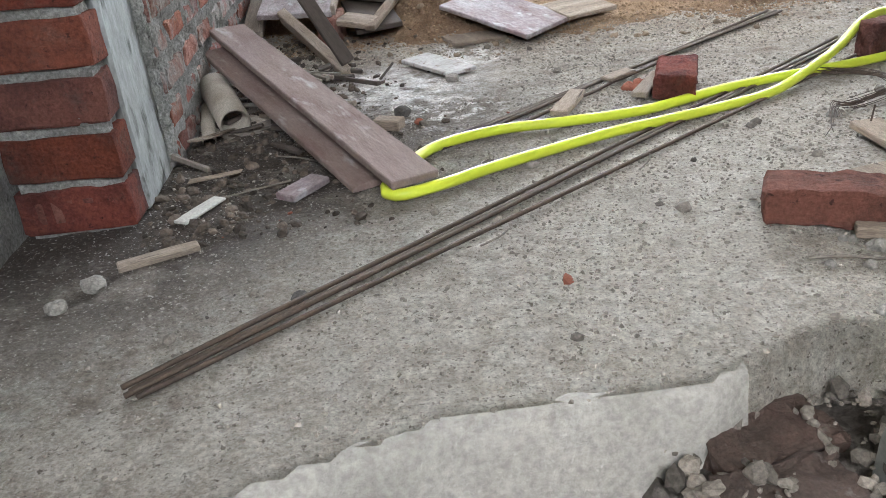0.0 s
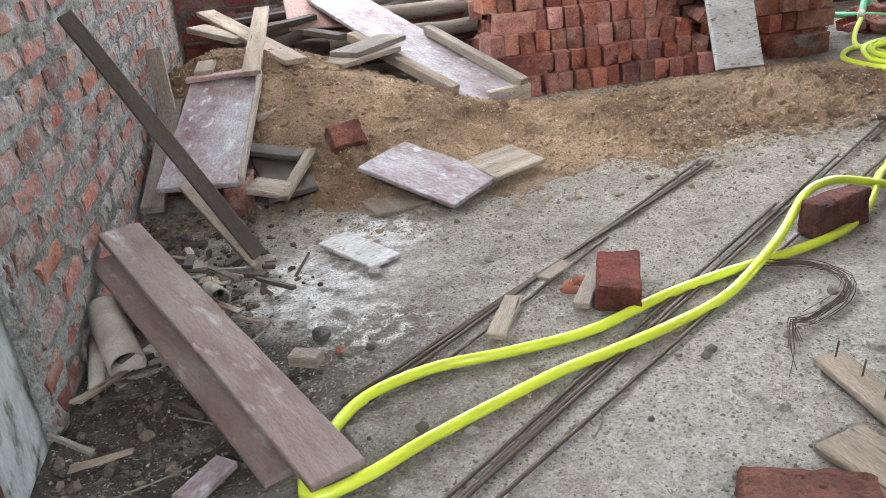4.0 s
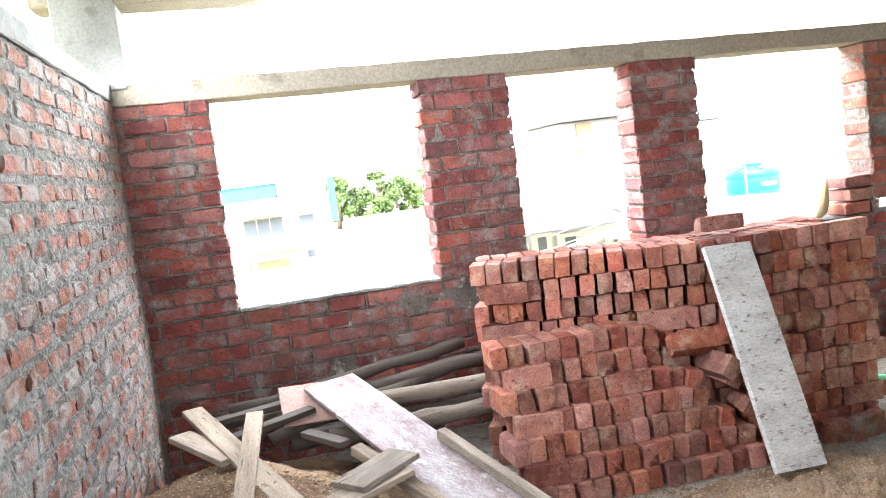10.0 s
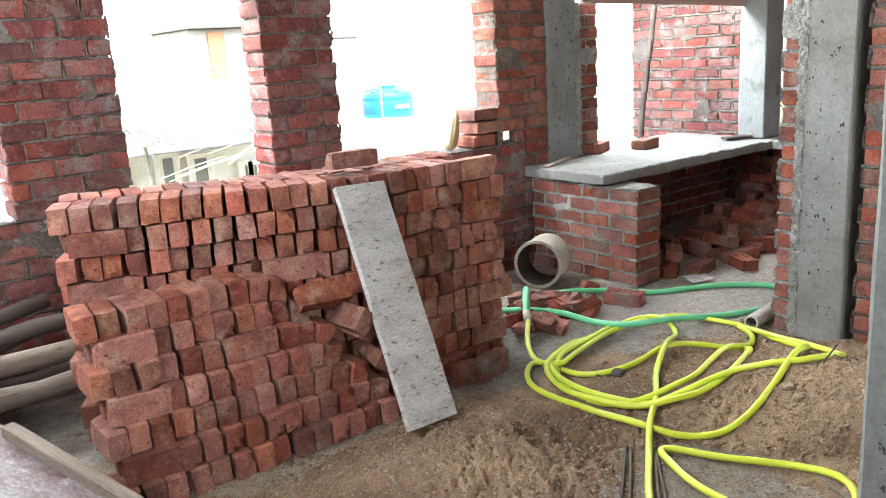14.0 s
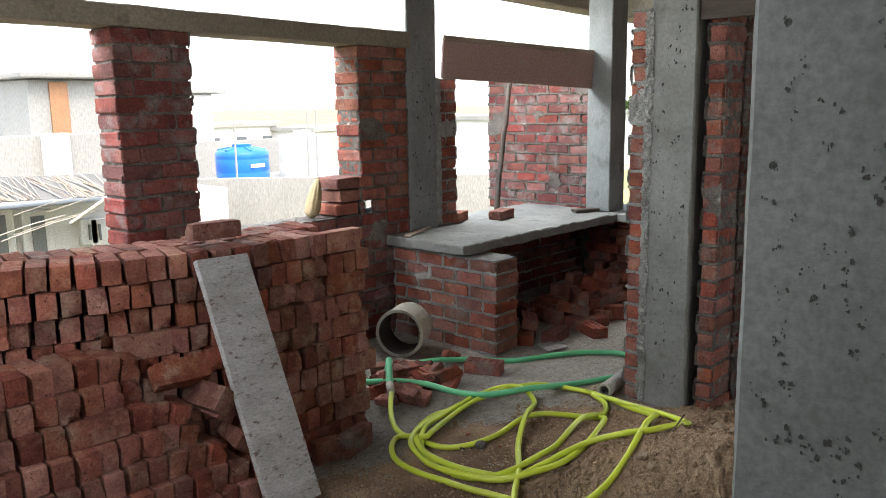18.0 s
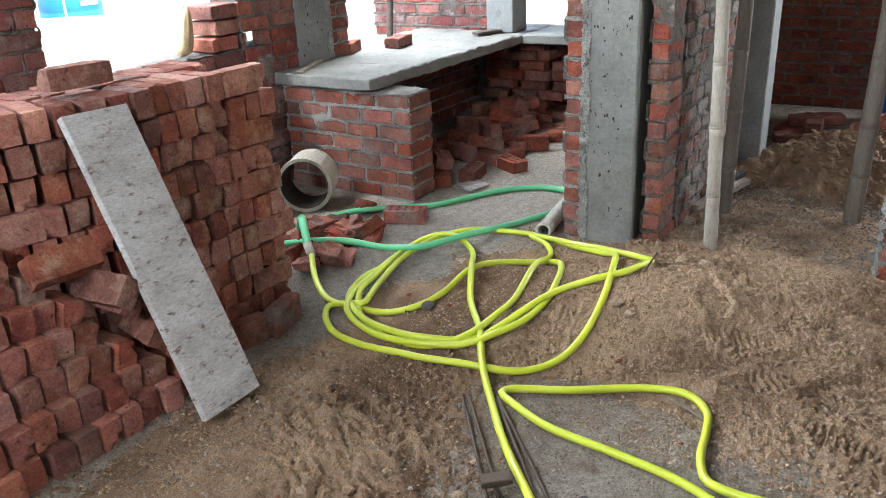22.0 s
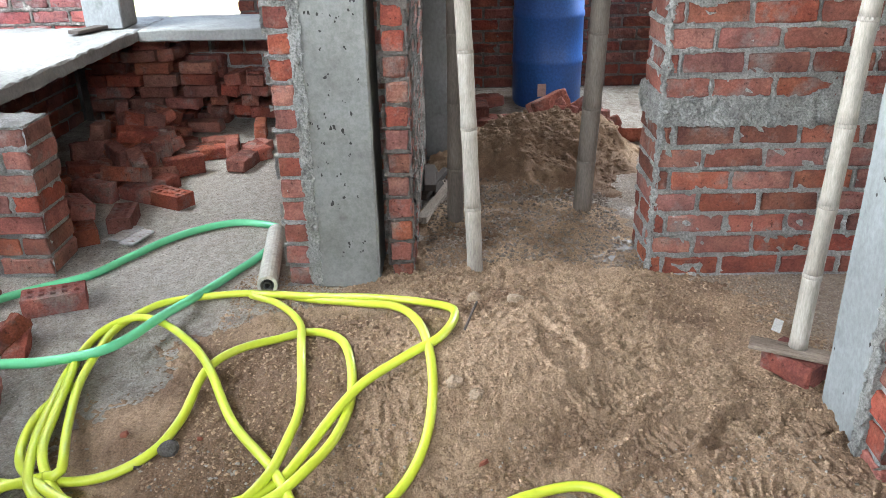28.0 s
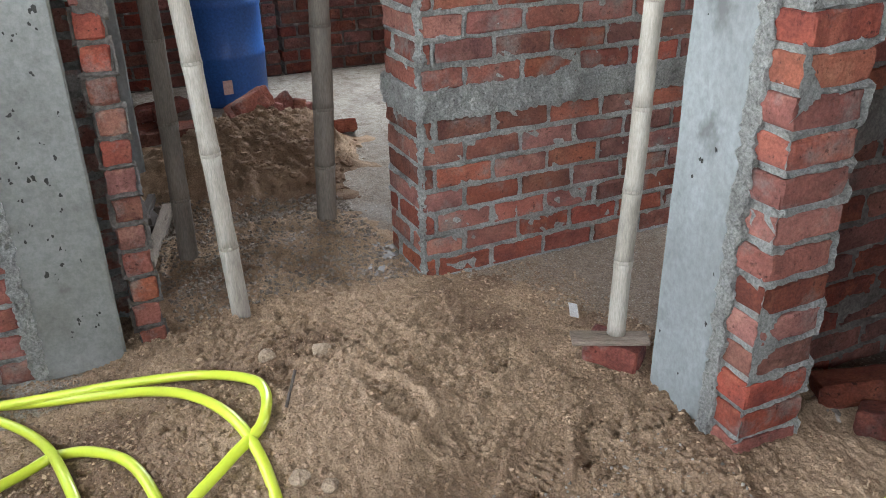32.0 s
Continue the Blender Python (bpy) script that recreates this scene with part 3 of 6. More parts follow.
def trodden(x, y):
    """Shoe prints: a pressed sole with tread ridges and a pushed-up rim."""
    z = 0.0
    for cx, cy, c, s in STEPS:
        dx, dy = x - cx, y - cy
        if abs(dx) > 0.22 or abs(dy) > 0.22:
            continue
        u, v = c * dx + s * dy, -s * dx + c * dy
        d = math.hypot(u / 0.145, v / (0.05 + 0.01 * math.cos(u * 24)))
        if d < 1.0:
            z += -0.013 * (1 - d ** 8) + 0.0105 * math.sin(u * 251 + 1.6 * math.sin(v * 75)) * (1 - d ** 4)
        elif d < 1.6:
            z += 0.011 * math.sin((d - 1) / 0.6 * math.pi)
    return z


def sand_z(x, y):
    """Height of the loose sand over the slab; below the slab where there is none."""
    p = Vector((x, y, 0.3))
    z = -0.035
    z += hump(x, y, -0.45, 4.25, 0.66, 0.8, 0.40) + hump(x, y, 0.12, 3.65, 0.58, 0.6, 0.2) + hump(x, y, 0.55, 3.45, 0.55, 0.35, 0.06)
    z += hump(x, y, 1.55, 3.42, 1.0, 0.42, 0.095, 8) + hump(x, y, 1.95, 3.6, 0.5, 0.35, 0.05)
    z += hump(x, y, 3.3, 2.83, 0.36, 0.5, 0.20, 12) + hump(x, y, 3.75, 2.5, 0.6, 0.7, 0.09) + hump(x, y, 3.12, 2.15, 0.42, 0.6, 0.075)
    z += hump(x, y, 3.25, 3.5, 0.6, 0.4, 0.06) + hump(x, y, 4.6, 2.6, 0.9, 0.6, 0.045) + hump(x, y, 2.85, 1.5, 0.5, 0.5, 0.05)
    z += hump(x, y, 5.2, 2.45, 0.7, 0.45, 0.05) - hump(x, y, -0.5, 3.05, 0.30, 0.36, 0.22)
    depth = min(1.0, max(0.0, z + 0.03) / 0.08)
    wob = 0.05 * noise.noise(p * 4.0) + 0.02 * noise.noise(p * 13)
    if 2.6 < x < 3.6:
        bank = (x - (2.98 - 0.42 * (y - 2.75)) + wob) / 0.09
        z += 0.05 * (1.0 / (1.0 + math.exp(-max(-20.0, min(20.0, bank * 2.2)))) - 0.5) * math.exp(-((y - 2.75) / 0.45) ** 2) * max(0.0, 1 - abs(x - 3.1) / 0.5)
    ridge = 0.35 - abs(noise.noise(p * 6.5))
    crumbs = max(0.15, 0.45 + 1.4 * noise.noise(p * 2.3 + Vector((7, 3, 1))))
    z += 0.026 * noise.noise(p * 3.4) + 0.020 * ridge * (0.4 + depth) + (0.010 * noise.noise(p * 16) + 0.018 * (0.3 - abs(noise.noise(p * 27)))) * (0.35 + crumbs * depth)
    z += (0.004 + 0.013 * crumbs) * noise.noise(p * 48) + (0.003 + 0.010 * crumbs) * noise.noise(p * 85)
    return z + (trodden(x, y) if z > -0.03 else 0.0)


def sheet(name, x0, x1, y0, y1, step, height, mat, keep=None, least=0):
    nx, ny = int((x1 - x0) / step) + 1, int((y1 - y0) / step) + 1
    xs, ys = np.linspace(x0, x1, nx), np.linspace(y0, y1, ny)
    z = np.array([[height(x, y) for x in xs] for y in ys])
    high = np.maximum(np.maximum(z[:-1, :-1], z[1:, :-1]), np.maximum(z[:-1, 1:], z[1:, 1:]))
    use = high > keep if keep is not None else np.ones(high.shape, bool)
    if least:
        seen = np.zeros(use.shape, bool)
        for j, i in np.argwhere(use).tolist():
            if seen[j, i]:
                continue
            island, todo = [], [(j, i)]
            seen[j, i] = True
            while todo:
                b, a = todo.pop()
                island.append((b, a))
                for q, p in ((b + 1, a), (b - 1, a), (b, a + 1), (b, a - 1)):
                    if 0 <= q < use.shape[0] and 0 <= p < use.shape[1] and use[q, p] and not seen[q, p]:
                        seen[q, p] = True
                        todo.append((q, p))
            if len(island) < least:
                for b, a in island:
                    use[b, a] = False
    rows, cols = np.nonzero(use)
    corner = rows * nx + cols
    quads = np.stack((corner, corner + 1, corner + nx + 1, corner + nx), 1)
    used, index = np.unique(quads, return_inverse=True)
    co = np.stack((xs[used % nx], ys[used // nx], z.ravel()[used]), 1)
    me = bpy.data.meshes.new(name)
    me.from_pydata(co.tolist(), [], index.reshape(-1, 4).tolist())
    me.materials.append(mat)
    me.polygons.foreach_set("use_smooth", [True] * len(me.polygons))
    return new(name, me)


def edge_y(x):
    return 0.605 + 0.012 * noise.noise(Vector((x * 6, 0, 5))) - 0.37 * max(0.0, -0.2 - x) + 0.085 * max(0.0, min(1.0, (x - 0.17) * 5)) + (0.03 * noise.noise(Vector((x * 13, 3, 5))) * min(1.0, (x - 0.2) * 8) if x > 0.2 else 0.0)


def floor_shape(x, y):
    y_e = edge_y(x)
    return floor_z(x, y) - (min(0.3, 12.0 * (y_e - y)) if y < y_e and x < 0.9 else 0.0)


floor = sheet("floor", -1.3, 4.4, 0.25, 5.45, 0.02, floor_shape, SCREED)
tagged(floor, "rough grey concrete floor slab strewn with dirt", "floor", kind="structure")
floor_far = tagged(sheet("floor_far", 4.4, 8.0, -0.6, 6.2, 0.06, floor_z, SCREED), "grey damp concrete floor of the back rooms", "floor", kind="structure")
floor_body = tagged(part("floor_slab_body", box(-1.3, 8.1, 0.74, 6.3, -0.16, -0.03), CONCRETE), "concrete floor slab seen at its broken edge", "floor", kind="structure")
floor_side = tagged(sheet("floor_south", 0.85, 4.4, -0.6, 0.45, 0.04, floor_z, SCREED), "dirty concrete floor beside the stairs", "floor", kind="structure")
stairs = thing("stairs", "rough concrete stair flight coming up to the slab", "stairs", kind="structure")
for k in range(8):
    part("step", box(-0.95, 0.85, EDGE - 0.25 * (k + 1), EDGE - 0.25 * k + 0.01, -0.18 * (k + 1) - 0.25, -0.18 * (k + 1), 0.006, 0.003, 0.12), SCREED, stairs)
stair_brick = thing("broken_brick_edge", "broken dirty brickwork and mortar at the stair head", "brickwork")
for bx, by, bz, turn in ((0.265, 0.60, -0.125, 14), (0.245, 0.485, -0.13, 9), (0.24, 0.37, -0.15, 20)):
    part("brick", box(-0.105, 0.105, -0.055, 0.055, -0.04, 0.04, 0.008, 0.012, 0.022, grain=24.0), BRICK_DIRTY, stair_brick, m=pose(bx, by, bz, 3, 4, turn))
part("mortar_bed", box(0.08, 0.85, 0.24, 0.74, -0.22, -0.13, 0.01, 0.025, 0.025, grain=14.0), MORTAR_DARK, stair_brick)
part("upright_stone", box(0.375, 0.48, 0.33, 0.52, -0.2, 0.0, 0.01, 0.008, 0.03), CONCRETE, stair_brick, "grey broken concrete lump")

bm, strip = bmesh.new(), []
for k in range(100):
    x = -0.95 + 1.19 * k / 99
    row = []
    for d, z in ((0.03, -0.004), (0.012, 0.0), (-0.004, -0.003), (-0.014, -0.016), (-0.02, -0.05), (-0.024, -0.09), (-0.03, -0.13), (-0.034, -0.19)):
        p = Vector((x, edge_y(x) + d, z))
        row.append(bm.verts.new(p + Vector((0, 0.007, 0.002)) * noise.noise(p * 17) + Vector((0, 0.004, 0.001)) * noise.noise(p * 47)))
    strip.append(row)
for a, b in zip(strip, strip[1:]):
    for k in range(7):
        bm.faces.new((a[k], a[k + 1], b[k + 1], b[k]))
tagged(part("slab_edge", bm, SLAB_EDGE, smooth=True), "pale trowelled cement along the edge of the slab", "floor", kind="structure")

# north wall: sill wall, piers between the three windows, tilted concrete band
face_n = lambda x_right: pose(x_right, NORTH, 0, 0, 0, 180)
SILL = 0.905
brick_wall("wall_north", "red brick wall under the window openings with grey mortar joints", face_n(4.39), 4.49 - WEST, 0, SILL, 0.23, course=0.0905, length=0.232, joint=0.014, first=1, bed=MORTAR_DARK, skin=3, spill=0.010, mat=BRICK_PURPLE)
for n, (a, b, top) in enumerate(((WEST - 0.1, -0.275, 2.11), (0.905, 1.453, 2.09), (2.237, 2.692, 2.065))):
    brick_wall("wall_pier_%d" % (n + 1), "red brick pier between raw window openings", face_n(b), b - a, SILL, top, 0.23, course=0.088, length=0.23, joint=0.012, ragged=0.012, first=n, bed=MORTAR_DARK, skin=3, spill=0.010, mat=BRICK_PURPLE)
for a, b, z0, z1, deep in ((3.918, 3.955, SILL, 0.993, 0.23), (4.065, 4.39, SILL, 0.993, 0.06), (3.918, 4.39, 0.995, 2.045, 0.23)):
    brick_wall("wall_pier_4", "red brick pier with a small hole through it", face_n(b), b - a, z0, z1, deep, course=0.088, length=0.23, joint=0.012, ragged=0.004, bed=MORTAR_DARK, skin=3)
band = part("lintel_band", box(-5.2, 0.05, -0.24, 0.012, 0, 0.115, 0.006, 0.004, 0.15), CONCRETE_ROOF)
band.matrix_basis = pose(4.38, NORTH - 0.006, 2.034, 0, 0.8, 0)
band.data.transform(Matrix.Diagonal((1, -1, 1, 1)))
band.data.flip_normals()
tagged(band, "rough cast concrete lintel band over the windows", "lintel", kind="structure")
sill_bed = tagged(part("window_sill_1", box(-0.27, 0.90, NORTH - 0.004, NORTH + 0.22, SILL - 0.002, SILL + 0.018, 0.004, 0.008, 0.035), MORTAR), "rough mortar bed on the window sill", "sill", kind="structure")

# west wall, its capping and corner column
brick_wall("wall_west", "mortar-smeared red brick wall with rough joints", pose(WEST, NORTH + 0.1, 0, 0, 0, -90), NORTH + 0.1 - 1.74, 0, 2.13, 0.2, course=0.089, length=0.235, joint=0.031, mat=BRICK_SMEARED, proud=0.002, limit=300, bulge=0.012, bed=MORTAR_PALE)
tagged(part("wall_cap_west", box(WEST - 0.21, WEST + 0.012, 1.7, NORTH - 0.02, 2.13, 2.225, 0.006, 0.006, 0.12), CONCRETE), "grey concrete capping on the brick wall", "wall", kind="structure")
tagged(part("column_corner", box(-1.0, -0.672, NORTH - 0.03, NORTH + 0.235, 2.19, 2.98, 0.008, 0.003, 0.1), CONCRETE), "raw concrete corner column", "column", kind="structure")


def column(name, label, x0, x1, y0, y1, z0, z1, mat=CONCRETE, pits=0, sides=((0, -1),), coarse=1.0, cluster=1):
    col = part(name, box(x0, x1, y0, y1, z0, z1, 0.008, 0.0025, 0.08), mat)
    tagged(col, label, "column", kind="structure")
    bm = bmesh.new()
    for nx, ny in sides:
        for _ in range(pits):
            z = random.uniform(z0 + 0.1, z1 - 0.1)
            if nx:
                centre = Vector((x0 - 0.001 if nx < 0 else x1 + 0.001, random.uniform(y0 + 0.03, y1 - 0.03), z))
            else:
                centre = Vector((random.uniform(x0 + 0.03, x1 - 0.03), y0 - 0.001 if ny < 0 else y1 + 0.001, z))
            out, side, up = Vector((nx, ny, 0)), Vector((-ny, nx, 0)), Vector((0, 0, 1))
            for _k in range(cluster):
                r = random.choice((0.002, 0.0025, 0.003, 0.0035, 0.004, 0.005, 0.007)) * coarse
                mid = centre + out * random.uniform(0.0025, 0.0035)
                if cluster > 1:
                    mid += side * random.gauss(0, 0.006) + up * random.gauss(0, 0.007)
                rim = [bm.verts.new(mid + (side * math.cos(a) + up * math.sin(a) * 1.4) * r * random.uniform(0.4, 1.5)) for a in (k * math.pi / 4 for k in range(8))]
                hub = bm.verts.new(mid)
                for k in range(8):
                    bm.faces.new((rim[k], rim[(k + 1) % 8], hub))
    if pits:
        # Flat plates: the shade inside each pit is put into the colour.
        tagged(part("hacking_marks", bm, CONCRETE_DARK, col, "chisel pits drawn flat, their shade put in as dark colour"), kind="stuff")
    else:
        bm.free()
    return col


CONCRETE_STAINED = material("concrete_stained", (0.50, 0.53, 0.53), 0.85, second=(0.27, 0.28, 0.27), scale=4, third=(0.12, 0.125, 0.115), third_scale=20, third_low=0.55, bump=0.45, grain_amount=0.18, bump_scale=16, coords="World", stretch=(1, 1, 0.45))
# Darker copy of CONCRETE: the free column's shade is put into it.
CONCRETE_GREY = material("concrete_grey", (0.165, 0.17, 0.162), 0.88, second=(0.115, 0.117, 0.111), scale=3.0, spread=0.35, third=(0.10, 0.10, 0.092), third_scale=7, third_low=0.61, bump=0.35, bump_scale=16, coords="World", grain_amount=0.16, bump_depth=0.008)
CONCRETE_DARK = material("concrete_pit", (0.06, 0.057, 0.052), 0.95, second=(0.035, 0.034, 0.031), scale=30, bump=0.5, coords="World")
# pier at the stair head: bricks on edge, then a pale column
stair_pier = brick_wall("wall_stair_pier", "red brick pier at the stair head with deep mortar joints", pose(-1.045, 1.39, 0, 0, 0, 180) @ pose(-0.255, 0, 0), 0.255, 0.0, 2.7, 0.085, course=0.117, length=0.51, joint=0.02, ragged=0.004, limit=60, mat=BRICK_DAMP_SHADED)
bed_mark = part("stamp_mark", box(-1.0, -0.985, 1.3815, 1.386, 0.035, 0.085, 0.001), BRICK_DAMP_SHADED, stair_pier, "raised maker's mark on the brick")
for k, w in ((1, 0.02), (2, 0.012), (3, 0.022), (4, 0.02)):
    part("stamp_mark", box(-1.0 + 0.034 * k, -1.0 + 0.034 * k + w, 1.3815, 1.386, 0.035, 0.085, 0.001), BRICK_DAMP_SHADED, stair_pier)
column("column_stair", "whitewashed concrete column beside the brick pier", -1.04, -0.792, 1.484, 1.735, 0, 2.98, CONCRETE_STAINED)

# free-standing column, east column with its brick cheeks, right column with its pier
column("column_free", "grey concrete column hacked for plaster", 1.385, 1.69, 1.45, 1.79, 0, 2.98, CONCRETE_GREY, 300, ((-1, 0), (0, 1)), 0.52, 4)
column("column_east", "grey concrete column with chisel pits between brick cheeks", 4.075, 4.38, 3.125, 3.375, 0, 2.98, CONCRETE, 80, ((-1, 0),), 0.95, 2)
brick_wall("wall_east_cheek", "toothed red brick cheek beside the column", pose(4.10, 3.375, 0, 0, 0, 90), 0.125, 0, 2.1, 0.23, course=0.09, length=0.25, joint=0.016, ragged=0.012, limit=60, skin=2.1)
brick_wall("wall_east_jamb", "toothed red brick door jamb beside the column", pose(4.12, 2.985, 0, 0, 0, 90), 0.105, 0, 2.1, 0.23, course=0.09, length=0.21, joint=0.016, ragged=0.008, limit=60, skin=2.1, spill=0.006, bed=MORTAR_DARK)
column("column_right", "pale concrete column beside the brick pier", 2.955, 3.2, 1.5, 1.752, 0, 2.98, CONCRETE_PALE, 26, ((0, 1),))
brick_wall("wall_right_pier", "red brick pier end with thick mortar joints", pose(2.842, 1.545, 0, 0, 0, 90), 0.222, 0, 2.7, 0.1, course=0.091, length=0.444, joint=0.02, ragged=0.008, limit=80, skin=1.6, spill=0.010)

# wall across the passage with its cement band, and the back rooms
wall_p = brick_wall("wall_passage", "red brick wall with a grey cement band", pose(4.15, 0.35, 0, 0, 0, 90), 1.70, 0, 0.63, 0.33, course=0.09, length=0.235, joint=0.017, proud=0.003, bulge=0.009, skin=1, spill=0.010)
mortar_skin(wall_p, pose(4.15, 2.044, 0), 0.33, 0, 0.63, 0.09, 0.24, 0.017, MORTAR, 0.003, 0, 0.010)
wall_u = brick_wall("wall_passage_upper", "red brick wall above the cement band", pose(4.15, 0.35, 0, 0, 0, 90), 1.70, 0.72, 2.95, 0.33, course=0.09, length=0.235, joint=0.017, first=1, limit=280, proud=0.003, bulge=0.009, skin=1.75, spill=0.010)
mortar_skin(wall_u, pose(4.15, 2.044, 0), 0.33, 0.72, 2.95, 0.09, 0.24, 0.017, MORTAR, 0.003, 1, 0.010, top=1.75)
tagged(part("wall_band", box(4.142, 4.49, 0.35, 2.056, 0.618, 0.732, 0.0, 0.013, 0.012, grain=30.0), MORTAR), "uneven grey cement band in the brick wall", "wall", kind="structure")
brick_wall("wall_room", "rough brick wall running into the back room", pose(6.3, 3.0, 0, 0, 0, 180), 1.93, 0, 2.95, 0.2, course=0.09, length=0.235, joint=0.022, mat=BRICK_SMEARED, limit=200, skin=1.6, spill=0.02, bed=MORTAR_PALE)
# Added wall: stops kitchen light from flooding the back room.
brick_wall("wall_room_end", "added dark brick wall blocking kitchen light from the back room", pose(7.64, 3.2, 0, 0, 0, 180), 1.33, 0, 2.95, 0.2, course=0.09, length=0.235, joint=0.018, mat=BRICK_DAMP_SHADED, bed=MORTAR_DARK, limit=60)
column("column_room", "pale concrete column in the back room", 5.75, 5.98, 2.86, 3.0, 0, 2.95, CONCRETE_PALE)
# Dark brick and mortar hold the shade behind the drum.
for n, (y0, y1, z0, z1) in enumerate(((-0.5, 0.45, 0, 2.95), (1.65, 4.5, 0, 2.95), (0.452, 1.648, 0, 1.1), (0.452, 1.648, 2.1, 2.95))):
    brick_wall("wall_back_%d" % (n + 1), "brick wall behind the drum, its shade put into dark brick", pose(7.65, y0, 0, 0, 0, 90), y1 - y0, z0, z1, 0.2, course=0.09, length=0.235, joint=0.018, limit=90, mat=BRICK_DAMP_SHADED, bed=MORTAR_DARK)
# The bay's shade is put into this wall's dark brick and mortar.
brick_wall("wall_dark", "brick wall of the unlit bay, its shade put into dark brick", pose(3.06, -0.6, 0, 0, 0, 90), 2.05, -0.5, 2.95, 0.2, course=0.09, length=0.235, joint=0.018, limit=260, bed=MORTAR_DARK, mat=BRICK_DAMP_SHADED, skin=1.6)
# Unseen wall, added to shut daylight out of the bay.
brick_wall("wall_bay", "unseen brick wall added to keep daylight out of the bay", pose(0.98, -0.62, 0, 0, 0, 0), 2.2, -0.5, 2.95, 0.2, course=0.09, length=0.235, joint=0.016, limit=60, bed=MORTAR_DARK)
# Unseen too: closes the south side so the back room stays dark.
tagged(part("wall_room_south", box(4.4, 7.7, -0.75, -0.55, 0, 2.95, 0, 0.003, 0.3), MORTAR), "unseen plain wall added to keep the back room dark", "wall", kind="structure")

# north column, kitchen platform and its supports
column("column_north", "grey concrete column with chisel pits", 4.392, 4.70, NORTH - 0.01, NORTH + 0.22, 0, 2.98, CONCRETE_PALE, 110, ((0, -1),), 0.9, 2)
brick_wall("wall_north_cheek", "toothed red brick strip beside the column", pose(4.93, NORTH + 0.01, 0, 0, 0, 180), 0.225, 0.73, 1.83, 0.21, course=0.088, length=0.23, joint=0.016, ragged=0.014, limit=60, skin=2)
brick_wall("wall_platform", "low red brick wall carrying the concrete platform", pose(4.215, 4.49, 0, 0, 0, 90), NORTH - 4.50, 0, 0.64, 0.23, course=0.091, length=0.235, joint=0.02, ragged=0.006, skin=1)
bm = box(4.16, 6.75, 4.72, 5.75, 0.655, 0.725, 0.008, 0.008, 0.035, grain=14.0)
box(6.1, 6.75, 3.35, 4.715, 0.655, 0.725, 0.008, 0.006, 0.08, bm)
platform = tagged(part("kitchen_platform", bm, CONCRETE), "rough concrete kitchen platform slab on brick supports", "platform", kind="structure")
brick_wall("wall_kitchen_back", "dark brick wall under the platform", pose(6.75, 5.45, 0, 0, 0, 180), 2.3, 0, 0.65, 0.2, course=0.09, length=0.235, joint=0.016, limit=120)
# Two dark backings, added so no daylight shows through the wall gaps.
tagged(part("wall_kitchen_outer", box(4.42, 7.0, 5.47, 5.62, 0, 0.64, 0, 0.003, 0.3), MORTAR_DARK), "dark backing added behind the platform to stop light through gaps", "wall", kind="structure")
tagged(part("wall_kitchen_end", box(6.80, 6.98, 3.15, 5.45, 0, 0.64, 0, 0.003, 0.3), MORTAR_DARK), "dark backing added at the kitchen's end to stop light through gaps", "wall", kind="structure")
brick_wall("wall_kitchen_east", "dark brick wall at the kitchen's end", pose(6.78, 3.2, 0, 0, 0, 90), 2.2, 0, 0.65, 0.2, course=0.09, length=0.235, joint=0.016, limit=120)
brick_wall("wall_outer", "weathered brick wall outside the kitchen opening", pose(6.25, 5.05, 0, 0, 0, 90), 1.15, 0.66, 1.98, 0.25, course=0.09, length=0.235, joint=0.022, limit=200, skin=2, spill=0.012, mat=BRICK_PURPLE, bed=MORTAR_DARK)
column("column_far", "pale concrete column on the kitchen platform", 6.12, 6.36, 4.8, 5.03, 0.73, 2.98, CONCRETE_PALE)

# roof
roof = tagged(part("ceiling", box(-1.3, 8.2, -2.6, 5.95, 2.98, 3.12, 0, 0.004, 0.4), CONCRETE_ROOF), "raw concrete roof slab with shutter marks", "ceiling", kind="structure")
for n, (x0, x1, y0, y1, zb) in enumerate(((-1.1, 8.0, NORTH - 0.02, NORTH + 0.22, 2.62), (-1.05, WEST + 0.06, -2.4, NORTH - 0.04, 2.86), (4.1, 4.36, 3.38, NORTH - 0.03, 2.62), (1.69, 4.1, 1.5, 1.75, 2.62), (4.39, 8.0, 3.13, 3.37, 2.62))):
    beam = tagged(part("beam_%d" % (n + 1), box(x0, x1, y0, y1, zb, 2.975, 0.008, 0.004, 0.2), CONCRETE_ROOF), "raw concrete roof beam", "beam", kind="structure")
    for v in beam.data.vertices:
        if n == 0 and v.co.z < 2.9:
            v.co.z += 0.02 - 0.024 * (v.co.x + 0.6)
# Walls added around the stairs to cut the daylight from the south.
tagged(part("wall_south_parapet", box(-1.3, 1.0, -2.75, -2.6, -2.2, 2.1, 0, 0.004, 0.4), MORTAR), "unseen parapet behind the stairs, raised to cut daylight", "wall", kind="structure")
tagged(part("wall_stair_return", box(-1.3, -1.05, 1.2, 1.9, -0.1, 2.95, 0, 0.004, 0.3), MORTAR), "wall added to stop light through the gap at the stair pier", "wall", kind="structure")
tagged(part("wall_stair_west", box(-1.25, -1.06, -2.6, 1.19, -2.2, 2.6, 0, 0.004, 0.4), MORTAR), "unseen wall beside the stairs, raised to cut daylight", "wall", kind="structure")
